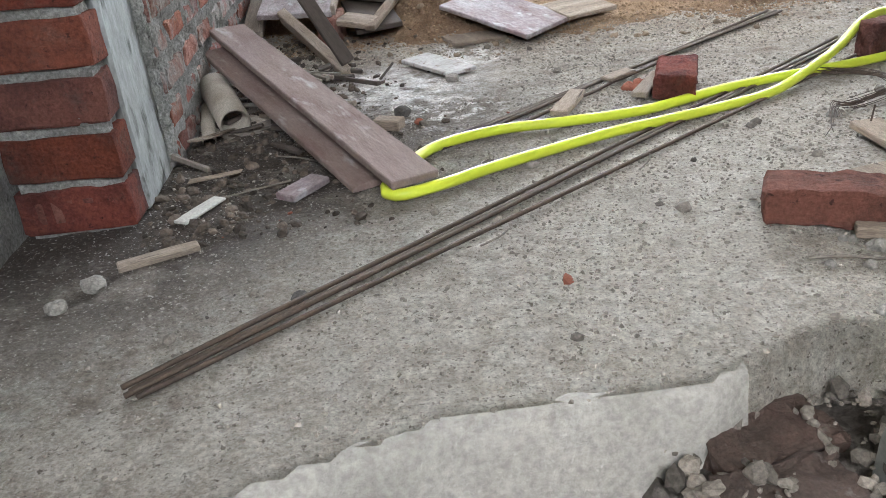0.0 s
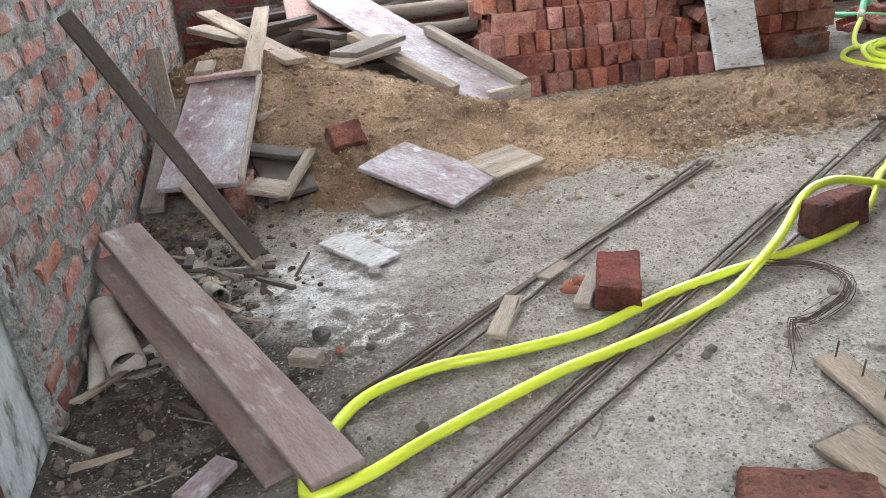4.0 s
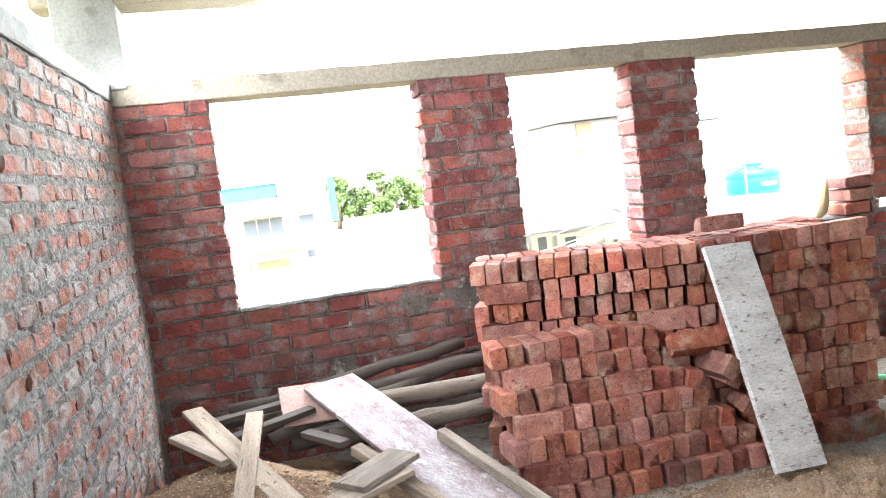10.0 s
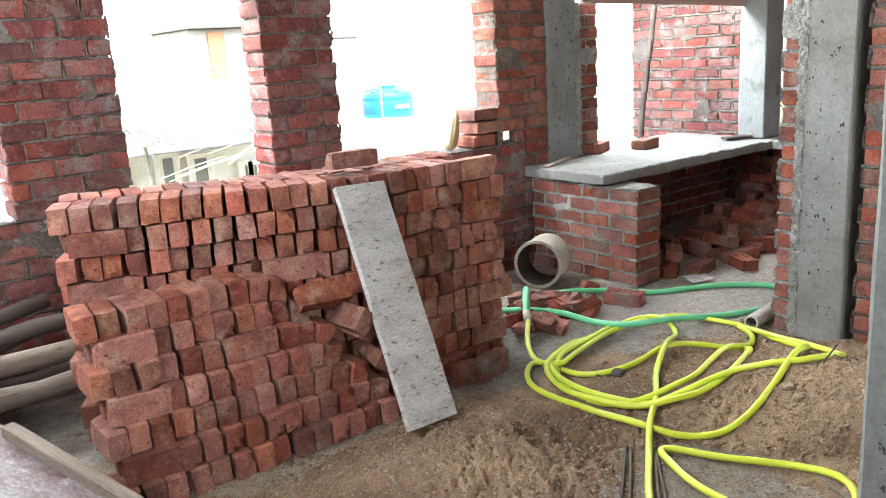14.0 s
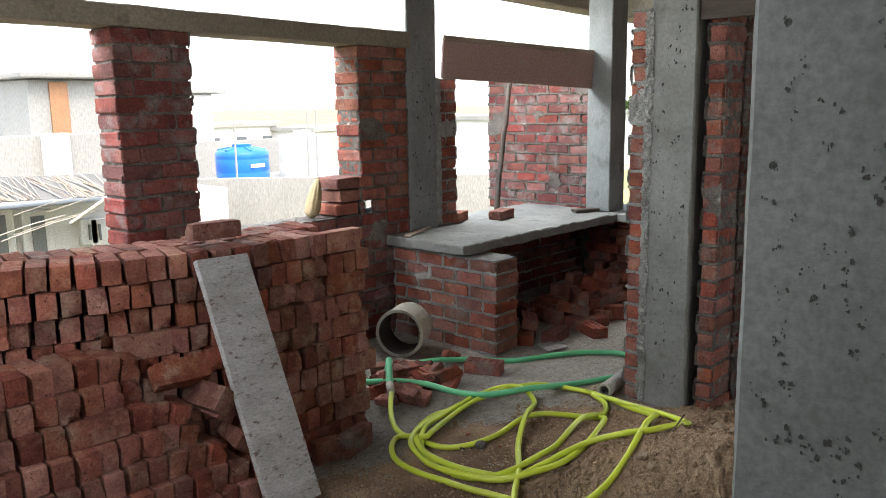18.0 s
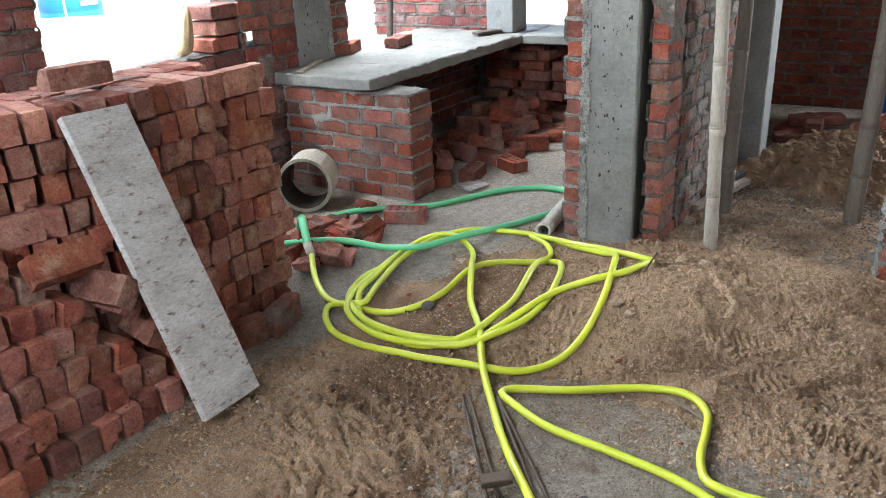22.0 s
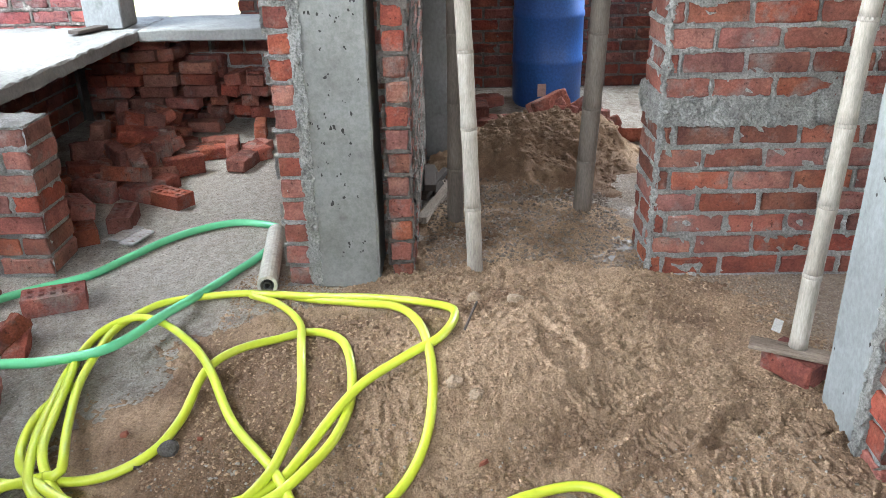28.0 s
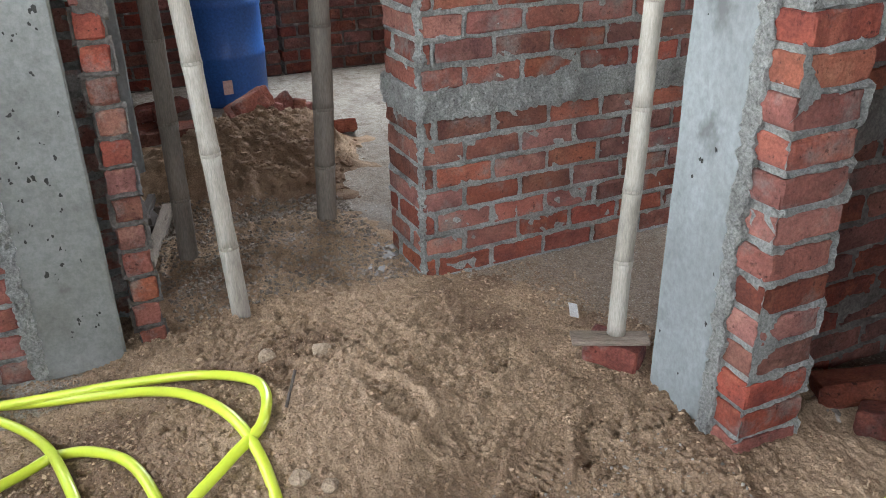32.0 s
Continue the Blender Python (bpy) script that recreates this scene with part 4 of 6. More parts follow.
# Unseen; keeps the stair opening's light out of the bay.
tagged(part("wall_stair_east", box(0.86, 0.975, -2.6, 0.30, -2.2, 2.95, 0, 0.004, 0.3), MORTAR), "unseen wall added to keep stair light out of the bay", "wall", kind="structure")

# loose sand
sand = sheet("sand_heap", -0.765, 2.75, 2.7, 5.43, 0.0068, sand_z, SAND, -0.012, 2000)
tagged(sand, "heap of coarse brown building sand by the brick wall", "sand heap", kind="stuff")
sand_e = sheet("sand_heap", 2.35, 4.9, 1.2, 4.0, 0.0054, lambda x, y: sand_z(x, y) - 0.4 * max(0.0, 2.55 - x), SAND, -0.012, 2000)
tagged(sand_e, "trampled mound of wet building sand in the passage", "sand heap", kind="stuff")


# ---- things: brick stacks ----
def stack_front(x):
    return 4.28 + (0.42 * ((2.1 - x) / 1.15) ** 1.15 if x < 2.1 else -0.02 * (x - 2.1))


WORN = {}


def worn_brick(mat):
    """One of a set of hand-moulded bricks with rounded, chipped edges."""
    if mat.name not in WORN:
        WORN[mat.name] = []
        for _ in range(18):
            bm = box(-0.037, 0.037, -0.111, 0.111, -0.0505, 0.0505, 0.0, 0.0, 0.026)
            tilt, chip = random.uniform(-0.03, 0.03), Vector([random.choice((-1, 1)) * e for e in (0.037, 0.111, 0.0505)])
            for v in bm.verts:
                near = sum(abs(c) > e - 0.001 for c, e in zip(v.co, (0.037, 0.111, 0.0505)))
                pull = (0, 0, random.uniform(0.0, 0.03), random.uniform(0.01, 0.05))[near]
                if near > 1:
                    v.co = Vector([c - math.copysign(min(0.051, abs(c)) * pull, c) for c in v.co])
                if (v.co - chip).length < 0.03:
                    v.co *= random.uniform(0.86, 0.95)
                v.co += Vector(noise.noise_vector(v.co * 22 + Vector((_ * 3, 0, 0)))) * 0.0018 + Vector((tilt * v.co.z, 0, 0)) + Vector([random.uniform(-1, 1) for _k in range(3)]) * 0.0008
            WORN[mat.name].append(mesh_of("brick", bm, mat))
    return random.choice(WORN[mat.name])


def lay(stack, x, y, z, turn, long_side=False, tip=0.0, lean=0.0, mat=None):
    """One brick on edge; its header shows in front unless long_side."""
    me = worn_brick(mat or BRICK)
    part("brick", me, None, stack, m=pose(x, y, z, tip + random.uniform(-1.6, 1.6), lean + random.uniform(-1.5, 1.5), turn + random.uniform(-3, 3) + (90 if long_side else 0)))


stack = thing("brick_stack", "tall stack of loose red bricks laid on edge", "brick stack")
for r in range(10):
    z = 0.052 + r * 0.1055
    x, end = 0.965 + 0.012 * (r % 3), 2.86 - (0.05 if r > 8 else 0.0) + 0.012 * (r % 2)
    while x < end:
        slope = (stack_front(x + 0.05) - stack_front(x - 0.05)) / 0.1
        turn = math.degrees(math.atan(slope))
        first_one, last_one = x < 1.05, x > end - 0.2
        hidden = z < 0.5 and x < 1.55
        if (first_one and r % 2 == 0) or (last_one and r % 2 == 1) or (random.random() < 0.035 and not hidden):
            for k in (0, 1) if not last_one else (0,):
                lay(stack, x + 0.075, stack_front(x + 0.08) + 0.04 + 0.11 * k + random.uniform(-0.012, 0.012), z, turn, True)
            x += 0.232
            continue
        if not hidden or first_one:
            lay(stack, x, stack_front(x) + 0.112 + random.uniform(-0.018, 0.014) + (0.02 if r == 7 else 0), z, turn)
        x += 0.0805 + random.uniform(-0.001, 0.003)
lay(stack, 2.14, 4.44, 1.115, -8, True, 0, 90)
# Back row, added so window light can't shine through the gaps.
for r in range(10):
    x = 1.04 + 0.01 * (r % 2)
    while x < 2.80:
        part("brick", worn_brick(BRICK), None, stack, m=pose(x, stack_front(x) + 0.345, 0.052 + r * 0.1055, random.uniform(-2, 2), 0, random.uniform(-2, 2) - (12 if x < 1.7 else 0)))
        x += 0.081
tier = thing("brick_stack", "lower stepped stack of bricks sliding down at one end", "brick stack")
for r in range(7):
    y0 = 4.05 + 0.245 * (r / 6.0)
    top = 0.1015 * (r + 1)
    x, end = 0.885 + 0.006 * (r % 2), 1.62 + 0.50 * (0.76 - top) / 0.66
    while x < end:
        slide = max(0.0, x - 1.46 - 0.035 * (6 - r))
        z = 0.052 + r * 0.1015 - 0.45 * slide * slide * r / 3
        if r % 2 == 1 and x < 0.95:
            lay(tier, x + 0.11, y0 + 0.04, z, -3, True)
            lay(tier, x + 0.11, y0 + 0.15, z, -3, True)
            x += 0.24
            continue
        if r == 4 and 1.38 < x < 1.47:
            lay(tier, x + 0.075, y0 + 0.03, z, -3, True, 0, 4)
            x += 0.236
            continue
        lay(tier, x, y0 + 0.112 + random.uniform(-0.024, 0.016), z, random.uniform(-4, 1), False, 0, min(30, 46 * slide) * min(1, r / 2))
        x += 0.0835 + random.uniform(-0.001, 0.004)
for x, y, z, turn, lean, along in ((2.10, 4.15, 0.11, -8, 24, False), (1.80, 4.20, 0.60, -6, 38, True), (1.93, 4.17, 0.44, -4, 34, False), (1.87, 4.12, 0.50, 8, 40, False), (2.02, 4.15, 0.29, -10, 36, False)):
    lay(tier, x, y, z, turn, along, 0, lean)


def loose_brick(x, y, z, turn, tip=0, lean=0, label="", mat=None, group="", scale=1.0):
    """A single worn brick, chipped at its edges."""
    bm = box(-0.113 * scale, 0.113 * scale, -0.056, 0.056, -0.037, 0.037, 0.006, 0.0065, 0.022, grain=20.0)
    ob = part("brick", bm, mat or BRICK, m=pose(x, y, z, tip, lean, turn))
    return tagged(ob, label or "loose worn red brick lying on the floor", "brick", group)


loose_brick(0.61, 1.93, 0.045, 68, label="single red brick lying beside the steel rods", mat=BRICK_DAMP_SHADED)
loose_brick(1.35, 2.08, 0.056, 17, 90, 0, "red brick standing on edge under the yellow hose", BRICK_DAMP_SHADED)
loose_brick(0.585, 1.06, 0.038, -24, 0, 0, "broken red brick lying on the dusty floor", BRICK_DAMP_SHADED)
loose_brick(0.02, 3.22, 0.165, 15, 40, 0, "red brick half sunk in the sand heap", BRICK_LAID, scale=0.6)
loose_brick(-0.40, 3.06, 0.06, 80, 90, 0, "red brick propping the plywood sheet")
loose_brick(2.640, 4.120, 0.055, 15, 90, 0, "red brick on edge at the foot of the stack", BRICK_LAID)
loose_brick(2.480, 4.140, 0.05, -12, 90, 0, "red brick on edge at the foot of the stack", BRICK_LAID, scale=0.6)
for k in range(30):
    x, y = random.gauss(3.42, 0.19), random.gauss(4.50, 0.15)
    if x < 3.08 or y > 4.85:
        continue
    l, w, t = random.uniform(0.05, 0.12), random.uniform(0.05, 0.09), random.uniform(0.035, 0.06)
    bm = box(-l, l, -w / 1.6, w / 1.6, -t * 0.7, t * 0.7, 0.006, 0.007, 0.035, grain=16.0)
    for v in bm.verts:
        if v.co.x > l * 0.5:
            v.co.y *= 0.75
            v.co.z *= 0.8
    ob = part("brickbat", bm, random.choice((BRICK_LAID, BRICK_LAID, BRICK_DAMP_SHADED)), m=pose(x, y, t * 0.6 + 0.05 * random.random() ** 2, random.uniform(-30, 30), random.uniform(-30, 30), random.uniform(0, 180)))
    tagged(ob, "broken piece of red brick in the rubble", "brick", "brickbats")
# bricks stored under the kitchen platform
pile = thing("brick_pile", "dusty red bricks stacked with gaps under the concrete platform", "brick pile")
for r in range(8):
    y = 5.22 - 0.03 * (r % 2)
    while y > 4.50 + 0.02 * r:
        header = random.random() < 0.3
        wide = 0.115 if header else 0.23
        if not (r % 2 and random.random() < 0.28):
            for deep in (0, 1):
                part("brick", brick_data(0.222, 0.108, 0.074, BRICK_LAID, 9, 0.007, 0.0035), None, pile,
                     m=pose(6.47 + 0.225 * deep + (0.055 if header else 0) + random.uniform(-0.015, 0.015), y - wide / 2, 0.04 + 0.079 * r, random.uniform(-1, 1), random.uniform(-1, 1), (0 if header else 90) + random.uniform(-4, 4)))
        y -= wide + 0.012 + (0.05 if r % 2 else 0.0)
for k in range(34):
    y = random.uniform(3.62, 4.44)
    level = random.randint(0, 4)
    loose_brick(6.62 + 0.06 * (2 - level) * random.random(), y, 0.04 + 0.078 * level, random.choice((0, 90)) + random.uniform(-25, 25), random.uniform(-9, 9), random.uniform(-9, 9), "loose red brick heaped beside the stacked ones", BRICK_LAID, "kitchen bricks")
tumbled = [(random.uniform(5.0, 6.2), random.uniform(4.38, 4.98), 0) for _ in range(26)] + [(random.uniform(5.35, 6.3), random.uniform(4.02, 4.5), 0) for _ in range(9)] + [(random.uniform(5.3, 6.3), random.uniform(4.5, 5.0), 1) for _ in range(18)] + [(random.uniform(5.6, 6.3), random.uniform(4.6, 5.0), 2) for _ in range(9)]
for x, y, level in tumbled:
    on_edge = random.random() < 0.4
    loose_brick(x, y, (0.056 if on_edge else 0.038) + 0.078 * level, random.uniform(0, 180), (90 if on_edge else 0) + random.uniform(-4, 4) * (1 + 3 * level), random.uniform(-3, 3) * (1 + 3 * level), "loose red brick tumbled on the kitchen floor", BRICK_LAID, "kitchen bricks")


def perforated(x, y, z, turn, tip=0.0):
    """A wire-cut brick with two rows of square holes right through."""
    bm = bmesh.new()
    xs, ys = [-0.113 + 0.226 * k / 11 for k in range(12)], [-0.055 + 0.11 * k / 5 for k in range(6)]
    for i in range(11):
        if i % 2 == 0:
            box(xs[i], xs[i + 1], -0.055, 0.055, -0.037, 0.037, 0.0, 0.001, 0, bm)
    for i in range(1, 11, 2):
        for j in (0, 2, 4):
            box(xs[i], xs[i + 1], ys[j], ys[j + 1], -0.037, 0.037, 0.0, 0.001, 0, bm)
    ob = part("brick", bm, BRICK_LAID, m=pose(x, y, z, tip, 0, turn))
    return tagged(ob, "perforated red brick with two rows of holes", "brick", "perforated bricks")


for x, y, z, turn, tip in ((4.62, 4.55, 0.04, 30, 0), (4.78, 4.42, 0.04, 10, 0), (5.05, 4.28, 0.04, 60, 0), (4.74, 4.62, 0.115, 40, 12), (3.92, 4.36, 0.042, 112, 0), (5.2, 4.55, 0.12, 80, 20)):
    perforated(x, y, z, turn, tip)
for x, y, turn in ((5.30, 5.30, 8), (4.98, 5.50, 20)):
    loose_brick(x, y, 0.765, turn, 0, 0, "red brick resting on the concrete platform", group="platform bricks")
# bricks toothed at the third window
tooth = thing("brick_tooth", "stepped red brick courses at the window jamb", "brickwork")
for r, (x0, count) in enumerate(((3.70, 1), (3.74, 1), (3.72, 1))):
    for k in range(count):
        part("brick", brick_data(0.2, 0.222, 0.075, BRICK_LAID), None, tooth, m=pose(x0 + 0.1, NORTH + 0.115, SILL + 0.045 + 0.088 * r))


# ---- things: boards and timber ----
def board(name, label, c0, c1, c2, thick, mat, category="board", group=""):
    """A board by three corners of its top: c0 to c1 along its length, c0 to c2 across."""
    a, b, c = Vector(c0), Vector(c1), Vector(c2)
    length = (b - a).length
    u = (b - a).normalized()
    v = (c - a) - u * ((c - a) @ u)
    width = v.length
    v.normalize()
    w = u.cross(v)
    if w.z < 0:
        a, v, w = a + v * width, -v, -w
    m = Matrix((u, v, w)).transposed().to_4x4()
    m.translation = a
    bm = box(0, length, 0, width, -thick, 0, min(0.003, thick / 4), 0.0016, 0.07)
    ob = part(name, bm, mat, m=m)
    return tagged(ob, label, category, group)


board("shutter_board", "cement-stained grey plywood board leaning on the brick stack", (1.935, 4.245, 1.035), (1.915, 3.785, 0.075), (2.19, 4.255, 1.02), 0.03, PLY_GREY)
board("plywood_sheet", "purple-grey shuttering plywood sheet on the sand heap", (-0.683, 2.985, 0.15), (-0.575, 3.80, 0.36), (-0.393, 2.943, 0.14), 0.022, PLY)
board("plank", "narrow pale wooden plank lying over the sand", (-0.355, 3.70, 0.385), (-0.285, 4.68, 0.53), (-0.275, 3.70, 0.385), 0.025, WOOD, group="old planks")
board("batten", "reddish batten nailed across the plywood end", (-0.60, 3.76, 0.372), (-0.30, 3.73, 0.38), (-0.59, 3.80, 0.376), 0.02, PINK_BOARD)
board("plank_edge", "pale timber batten along the plywood sheet", (-0.393, 2.943, 0.165), (-0.285, 3.74, 0.378), (-0.376, 2.943, 0.165), 0.04, WOOD)
board("plank", "weathered plank crossing the sand heap", (-0.165, 3.74, 0.40), (-0.62, 5.05, 0.50), (-0.07, 3.79, 0.40), 0.025, WOOD, group="old planks")
board("plank", "weathered plank lying in the corner", (-0.66, 4.75, 0.46), (-0.40, 4.3, 0.44), (-0.57, 4.82, 0.46), 0.03, WOOD, group="old planks")
board("long_board", "long whitish shuttering board sloping down to the floor", (0.005, 5.08, 0.50), (0.615, 3.555, 0.145), (0.30, 5.15, 0.50), 0.022, PLY)
board("batten", "pale batten along the long board", (0.155, 4.28, 0.40), (0.53, 3.61, 0.215), (0.21, 4.30, 0.40), 0.045, WOOD)
board("batten", "pale batten along the long board", (0.56, 4.35, 0.375), (0.86, 3.64, 0.20), (0.605, 4.37, 0.375), 0.045, WOOD)
board("timber_block", "short pale timber block on edge at the board's foot", (0.70, 3.60, 0.17), (0.915, 3.665, 0.17), (0.69, 3.632, 0.172), 0.11, WOOD)
board("plank", "short pale plank laid flat at the board's foot", (0.70, 3.60, 0.075), (0.98, 3.70, 0.075), (0.67, 3.68, 0.075), 0.02, WOOD, group="old planks")
for c in (((0.04, 3.97, 0.375), (0.31, 4.19, 0.39), (0.11, 3.80, 0.375)), ((-0.02, 3.94, 0.345), (0.28, 4.12, 0.36), (0.05, 3.76, 0.345))):
    board("plank", "short pale offcut board on the sand", *c, 0.025, WOOD, group="old planks")
board("shutter_board", "purple-grey plywood offcut lying on the sand edge", (0.033, 2.99, 0.118), (0.322, 2.655, 0.04), (0.25, 3.16, 0.135), 0.018, PLY)
board("shutter_board", "pale plywood offcut beside the sand", (0.51, 2.80, 0.062), (0.735, 2.92, 0.062), (0.435, 2.97, 0.085), 0.018, WOOD)
board("shutter_board", "small pale board under the plywood offcut", (0.02, 2.90, 0.02), (0.06, 2.74, 0.018), (0.23, 2.95, 0.02), 0.016, WOOD)
board("shutter_board", "small white-dusted board on the floor", (-0.152, 2.565, 0.022), (-0.01, 2.325, 0.02), (-0.05, 2.625, 0.022), 0.014, PLY_GREY)
board("plank", "short plank standing against the brick wall", (-0.72, 3.62, 0.25), (-0.755, 3.86, 0.50), (-0.645, 3.62, 0.26), 0.02, WOOD, group="old planks")
board("plank", "short pale offcut on the sand", (-0.56, 3.78, 0.395), (-0.55, 3.95, 0.41), (-0.48, 3.77, 0.395), 0.02, WOOD, group="old planks")
board("plank", "small grey offcut beside the plywood", (-0.32, 3.48, 0.23), (-0.19, 3.53, 0.25), (-0.33, 3.60, 0.25), 0.02, WOOD, group="old planks")
board("plank", "plank under the plywood along the wall", (-0.75, 2.98, 0.09), (-0.70, 3.75, 0.30), (-0.67, 2.98, 0.09), 0.03, WOOD, group="old planks")
tray = thing("broken_crate", "dark broken wooden crate lying on the sand", "crate")
for c0, c1, c2, mat in (((-0.36, 3.38, 0.16), (-0.13, 3.22, 0.145), (-0.385, 3.30, 0.155), WOOD_DARK), ((-0.14, 3.22, 0.15), (-0.27, 2.90, 0.085), (-0.10, 3.20, 0.15), WOOD), ((-0.39, 2.99, 0.10), (-0.26, 2.90, 0.09), (-0.36, 3.09, 0.115), WOOD), ((-0.36, 3.30, 0.12), (-0.30, 2.95, 0.06), (-0.16, 3.22, 0.115), WOOD_DARK)):
    ob = board("slat", "", c0, c1, c2, 0.022, mat)
    for key in ("label", "category"):
        if key in ob:
            del ob[key]
    ob.parent = tray
    ob.name = "slat"
# pink board and logs against the north wall
board("plywood_sheet", "pinkish plywood offcut propped by the north wall", (-0.12, 4.92, 0.36), (0.25, 4.95, 0.34), (-0.10, 5.10, 0.52), 0.016, PINK_BOARD)
for n, (a, b, r, mat) in enumerate((((-0.55, 5.30, 0.33), (1.15, 5.22, 0.46), 0.042, WOOD_DARK), ((-0.3, 5.12, 0.34), (1.2, 5.05, 0.36), 0.05, LOG), ((-0.4, 5.25, 0.40), (0.95, 5.32, 0.54), 0.036, WOOD_DARK), ((0.1, 4.95, 0.24), (1.15, 4.95, 0.26), 0.05, LOG), ((-0.2, 5.0, 0.28), (0.85, 5.3, 0.42), 0.04, WOOD_DARK), ((-0.1, 5.15, 0.2), (1.2, 5.2, 0.2), 0.055, WOOD_DARK))):
    mid = [Vector(a).lerp(Vector(b), k / 6) + Vector((0, random.uniform(-0.012, 0.012), random.uniform(-0.01, 0.01))) for k in range(7)]
    log = part("log", tube(mid, r, 9, taper=[random.uniform(0.85, 1.08) for _ in mid]), mat, smooth=True)
    tagged(log, "rough round timber pole lying along the wall", "log", "timber poles")
for c in (((-0.35, 4.75, 0.40), (0.05, 4.95, 0.42), (-0.38, 4.82, 0.40)), ((-0.05, 4.7, 0.38), (0.12, 4.45, 0.37), (0.0, 4.74, 0.38)), ((-0.45, 4.95, 0.44), (-0.1, 5.08, 0.44), (-0.47, 5.02, 0.44))):
    board("plank", "short dark plank in the timber pile", *c, 0.03, WOOD_DARK, group="old planks")
# the two boards by the west wall, the leaning bar and the scraps
board("shutter_board", "worn brown plywood strip lying over the hose", (-0.768, 2.44, 0.215), (-0.235, 1.355, 0.052), (-0.668, 2.51, 0.215), 0.02, PLY_WORN)
board("shutter_board", "lower plywood strip under the worn board", (-0.79, 2.36, 0.165), (-0.325, 1.43, 0.022), (-0.66, 2.44, 0.165), 0.018, PLY_WORN)
board("timber_bar", "dark timber bar leaning on the brick wall", (-0.35, 2.445, 0.05), (-0.752, 2.60, 0.80), (-0.31, 2.47, 0.065), 0.018, WOOD_DARK, "timber")
board("batten", "pale batten beside the leaning bar", (-0.36, 2.44, 0.03), (-0.60, 2.95, 0.16), (-0.33, 2.46, 0.045), 0.05, WOOD)
for n, (x, y, z, turn, l, r) in enumerate(((-0.735, 2.175, 0.095, 20, 0.25, 0.046), (-0.752, 2.10, 0.05, 8, 0.2, 0.02), (-0.44, 2.22, 0.05, 200, 0.13, 0.03))):
    tagged(part("bamboo_offcut", ring(r, r * 0.86, l, 14), BAMBOO, m=pose(x, y, z, 0, 12, turn - 90), smooth=True), "weathered brown bamboo offcut by the wall", "bamboo", "bamboo offcuts")
for k in range(90):
    x, y = random.gauss(-0.54, 0.13), random.gauss(2.28, 0.22)
    if x < -0.74:
        continue
    l, w = random.uniform(0.04, 0.17), random.uniform(0.008, 0.04)
    bm = box(-l / 2, l / 2, -w / 2, w / 2, 0, random.uniform(0.004, 0.016), 0.0015, 0.002, 0.05)
    for v in bm.verts:
        v.co.y *= 1 - random.uniform(0.0, 0.7) * (v.co.x / l + 0.5)
    ob = part("wood_scrap", bm, random.choice((WOOD, WOOD_DARK, WOOD_DARK, BAMBOO_OLD)), m=pose(x, y, 0.008 + random.uniform(0, 0.03), random.uniform(-15, 15), random.uniform(-15, 15), random.uniform(0, 180)))
    tagged(ob, "small broken wood scrap on the floor", "scrap", "wood scraps")
for c, mat, label in ((((0.50, 1.86, 0.03), (0.62, 2.04, 0.03), (0.46, 1.88, 0.03)), WOOD, "small wood offcut beside the brick"), (((0.26, 1.80, 0.022), (0.36, 1.98, 0.022), (0.22, 1.83, 0.022)), WOOD, "small flat wood offcut beside the rods"),
                      (((0.86, 1.46, 0.035), (0.855, 1.20, 0.035), (0.935, 1.46, 0.035)), WOOD, "nailed plank end near the column"), (((0.70, 1.22, 0.02), (0.73, 1.06, 0.02), (0.82, 1.25, 0.02)), WOOD, "flat wood offcut near the column"),
                      (((-0.46, 1.42, 0.02), (-0.38, 1.52, 0.02), (-0.50, 1.46, 0.02)), PLY, "small brown plywood chip on the floor"), (((-0.69, 1.36, 0.012), (-0.62, 1.48, 0.012), (-0.72, 1.38, 0.012)), PAPER, "crumpled white plastic strip on the floor"), (((-0.80, 1.20, 0.015), (-0.65, 1.26, 0.015), (-0.79, 1.17, 0.015)), WOOD, "splintered yellowish wood chip on the floor")):
    board("wood_offcut", label, *c, 0.018 if mat is not PAPER else 0.006, mat)


# ---- things: hoses, rods, pipes ----
def over(x, y, lift=0.0):
    return (x, y, max(floor_z(x, y), sand_z(x, y)) + lift)


def hose(name, parent, pts, radius, mat, lift=0.017, label=""):
    line = smooth_line([over(p[0], p[1], lift + (p[2] if len(p) > 2 else 0.0)) for p in pts], 0.025)
    line = [Vector((p.x, p.y, max(p.z, over(p.x, p.y)[2] + radius * 0.8))) for p in line]
    for _ in range(6):
        line = [line[0]] + [Vector((b.x, b.y, (a.z + 2 * b.z + c.z) / 4)) for a, b, c in zip(line, line[1:], line[2:])] + [line[-1]]
    return part(name, tube(line, radius, 12), mat, parent, label, smooth=True)


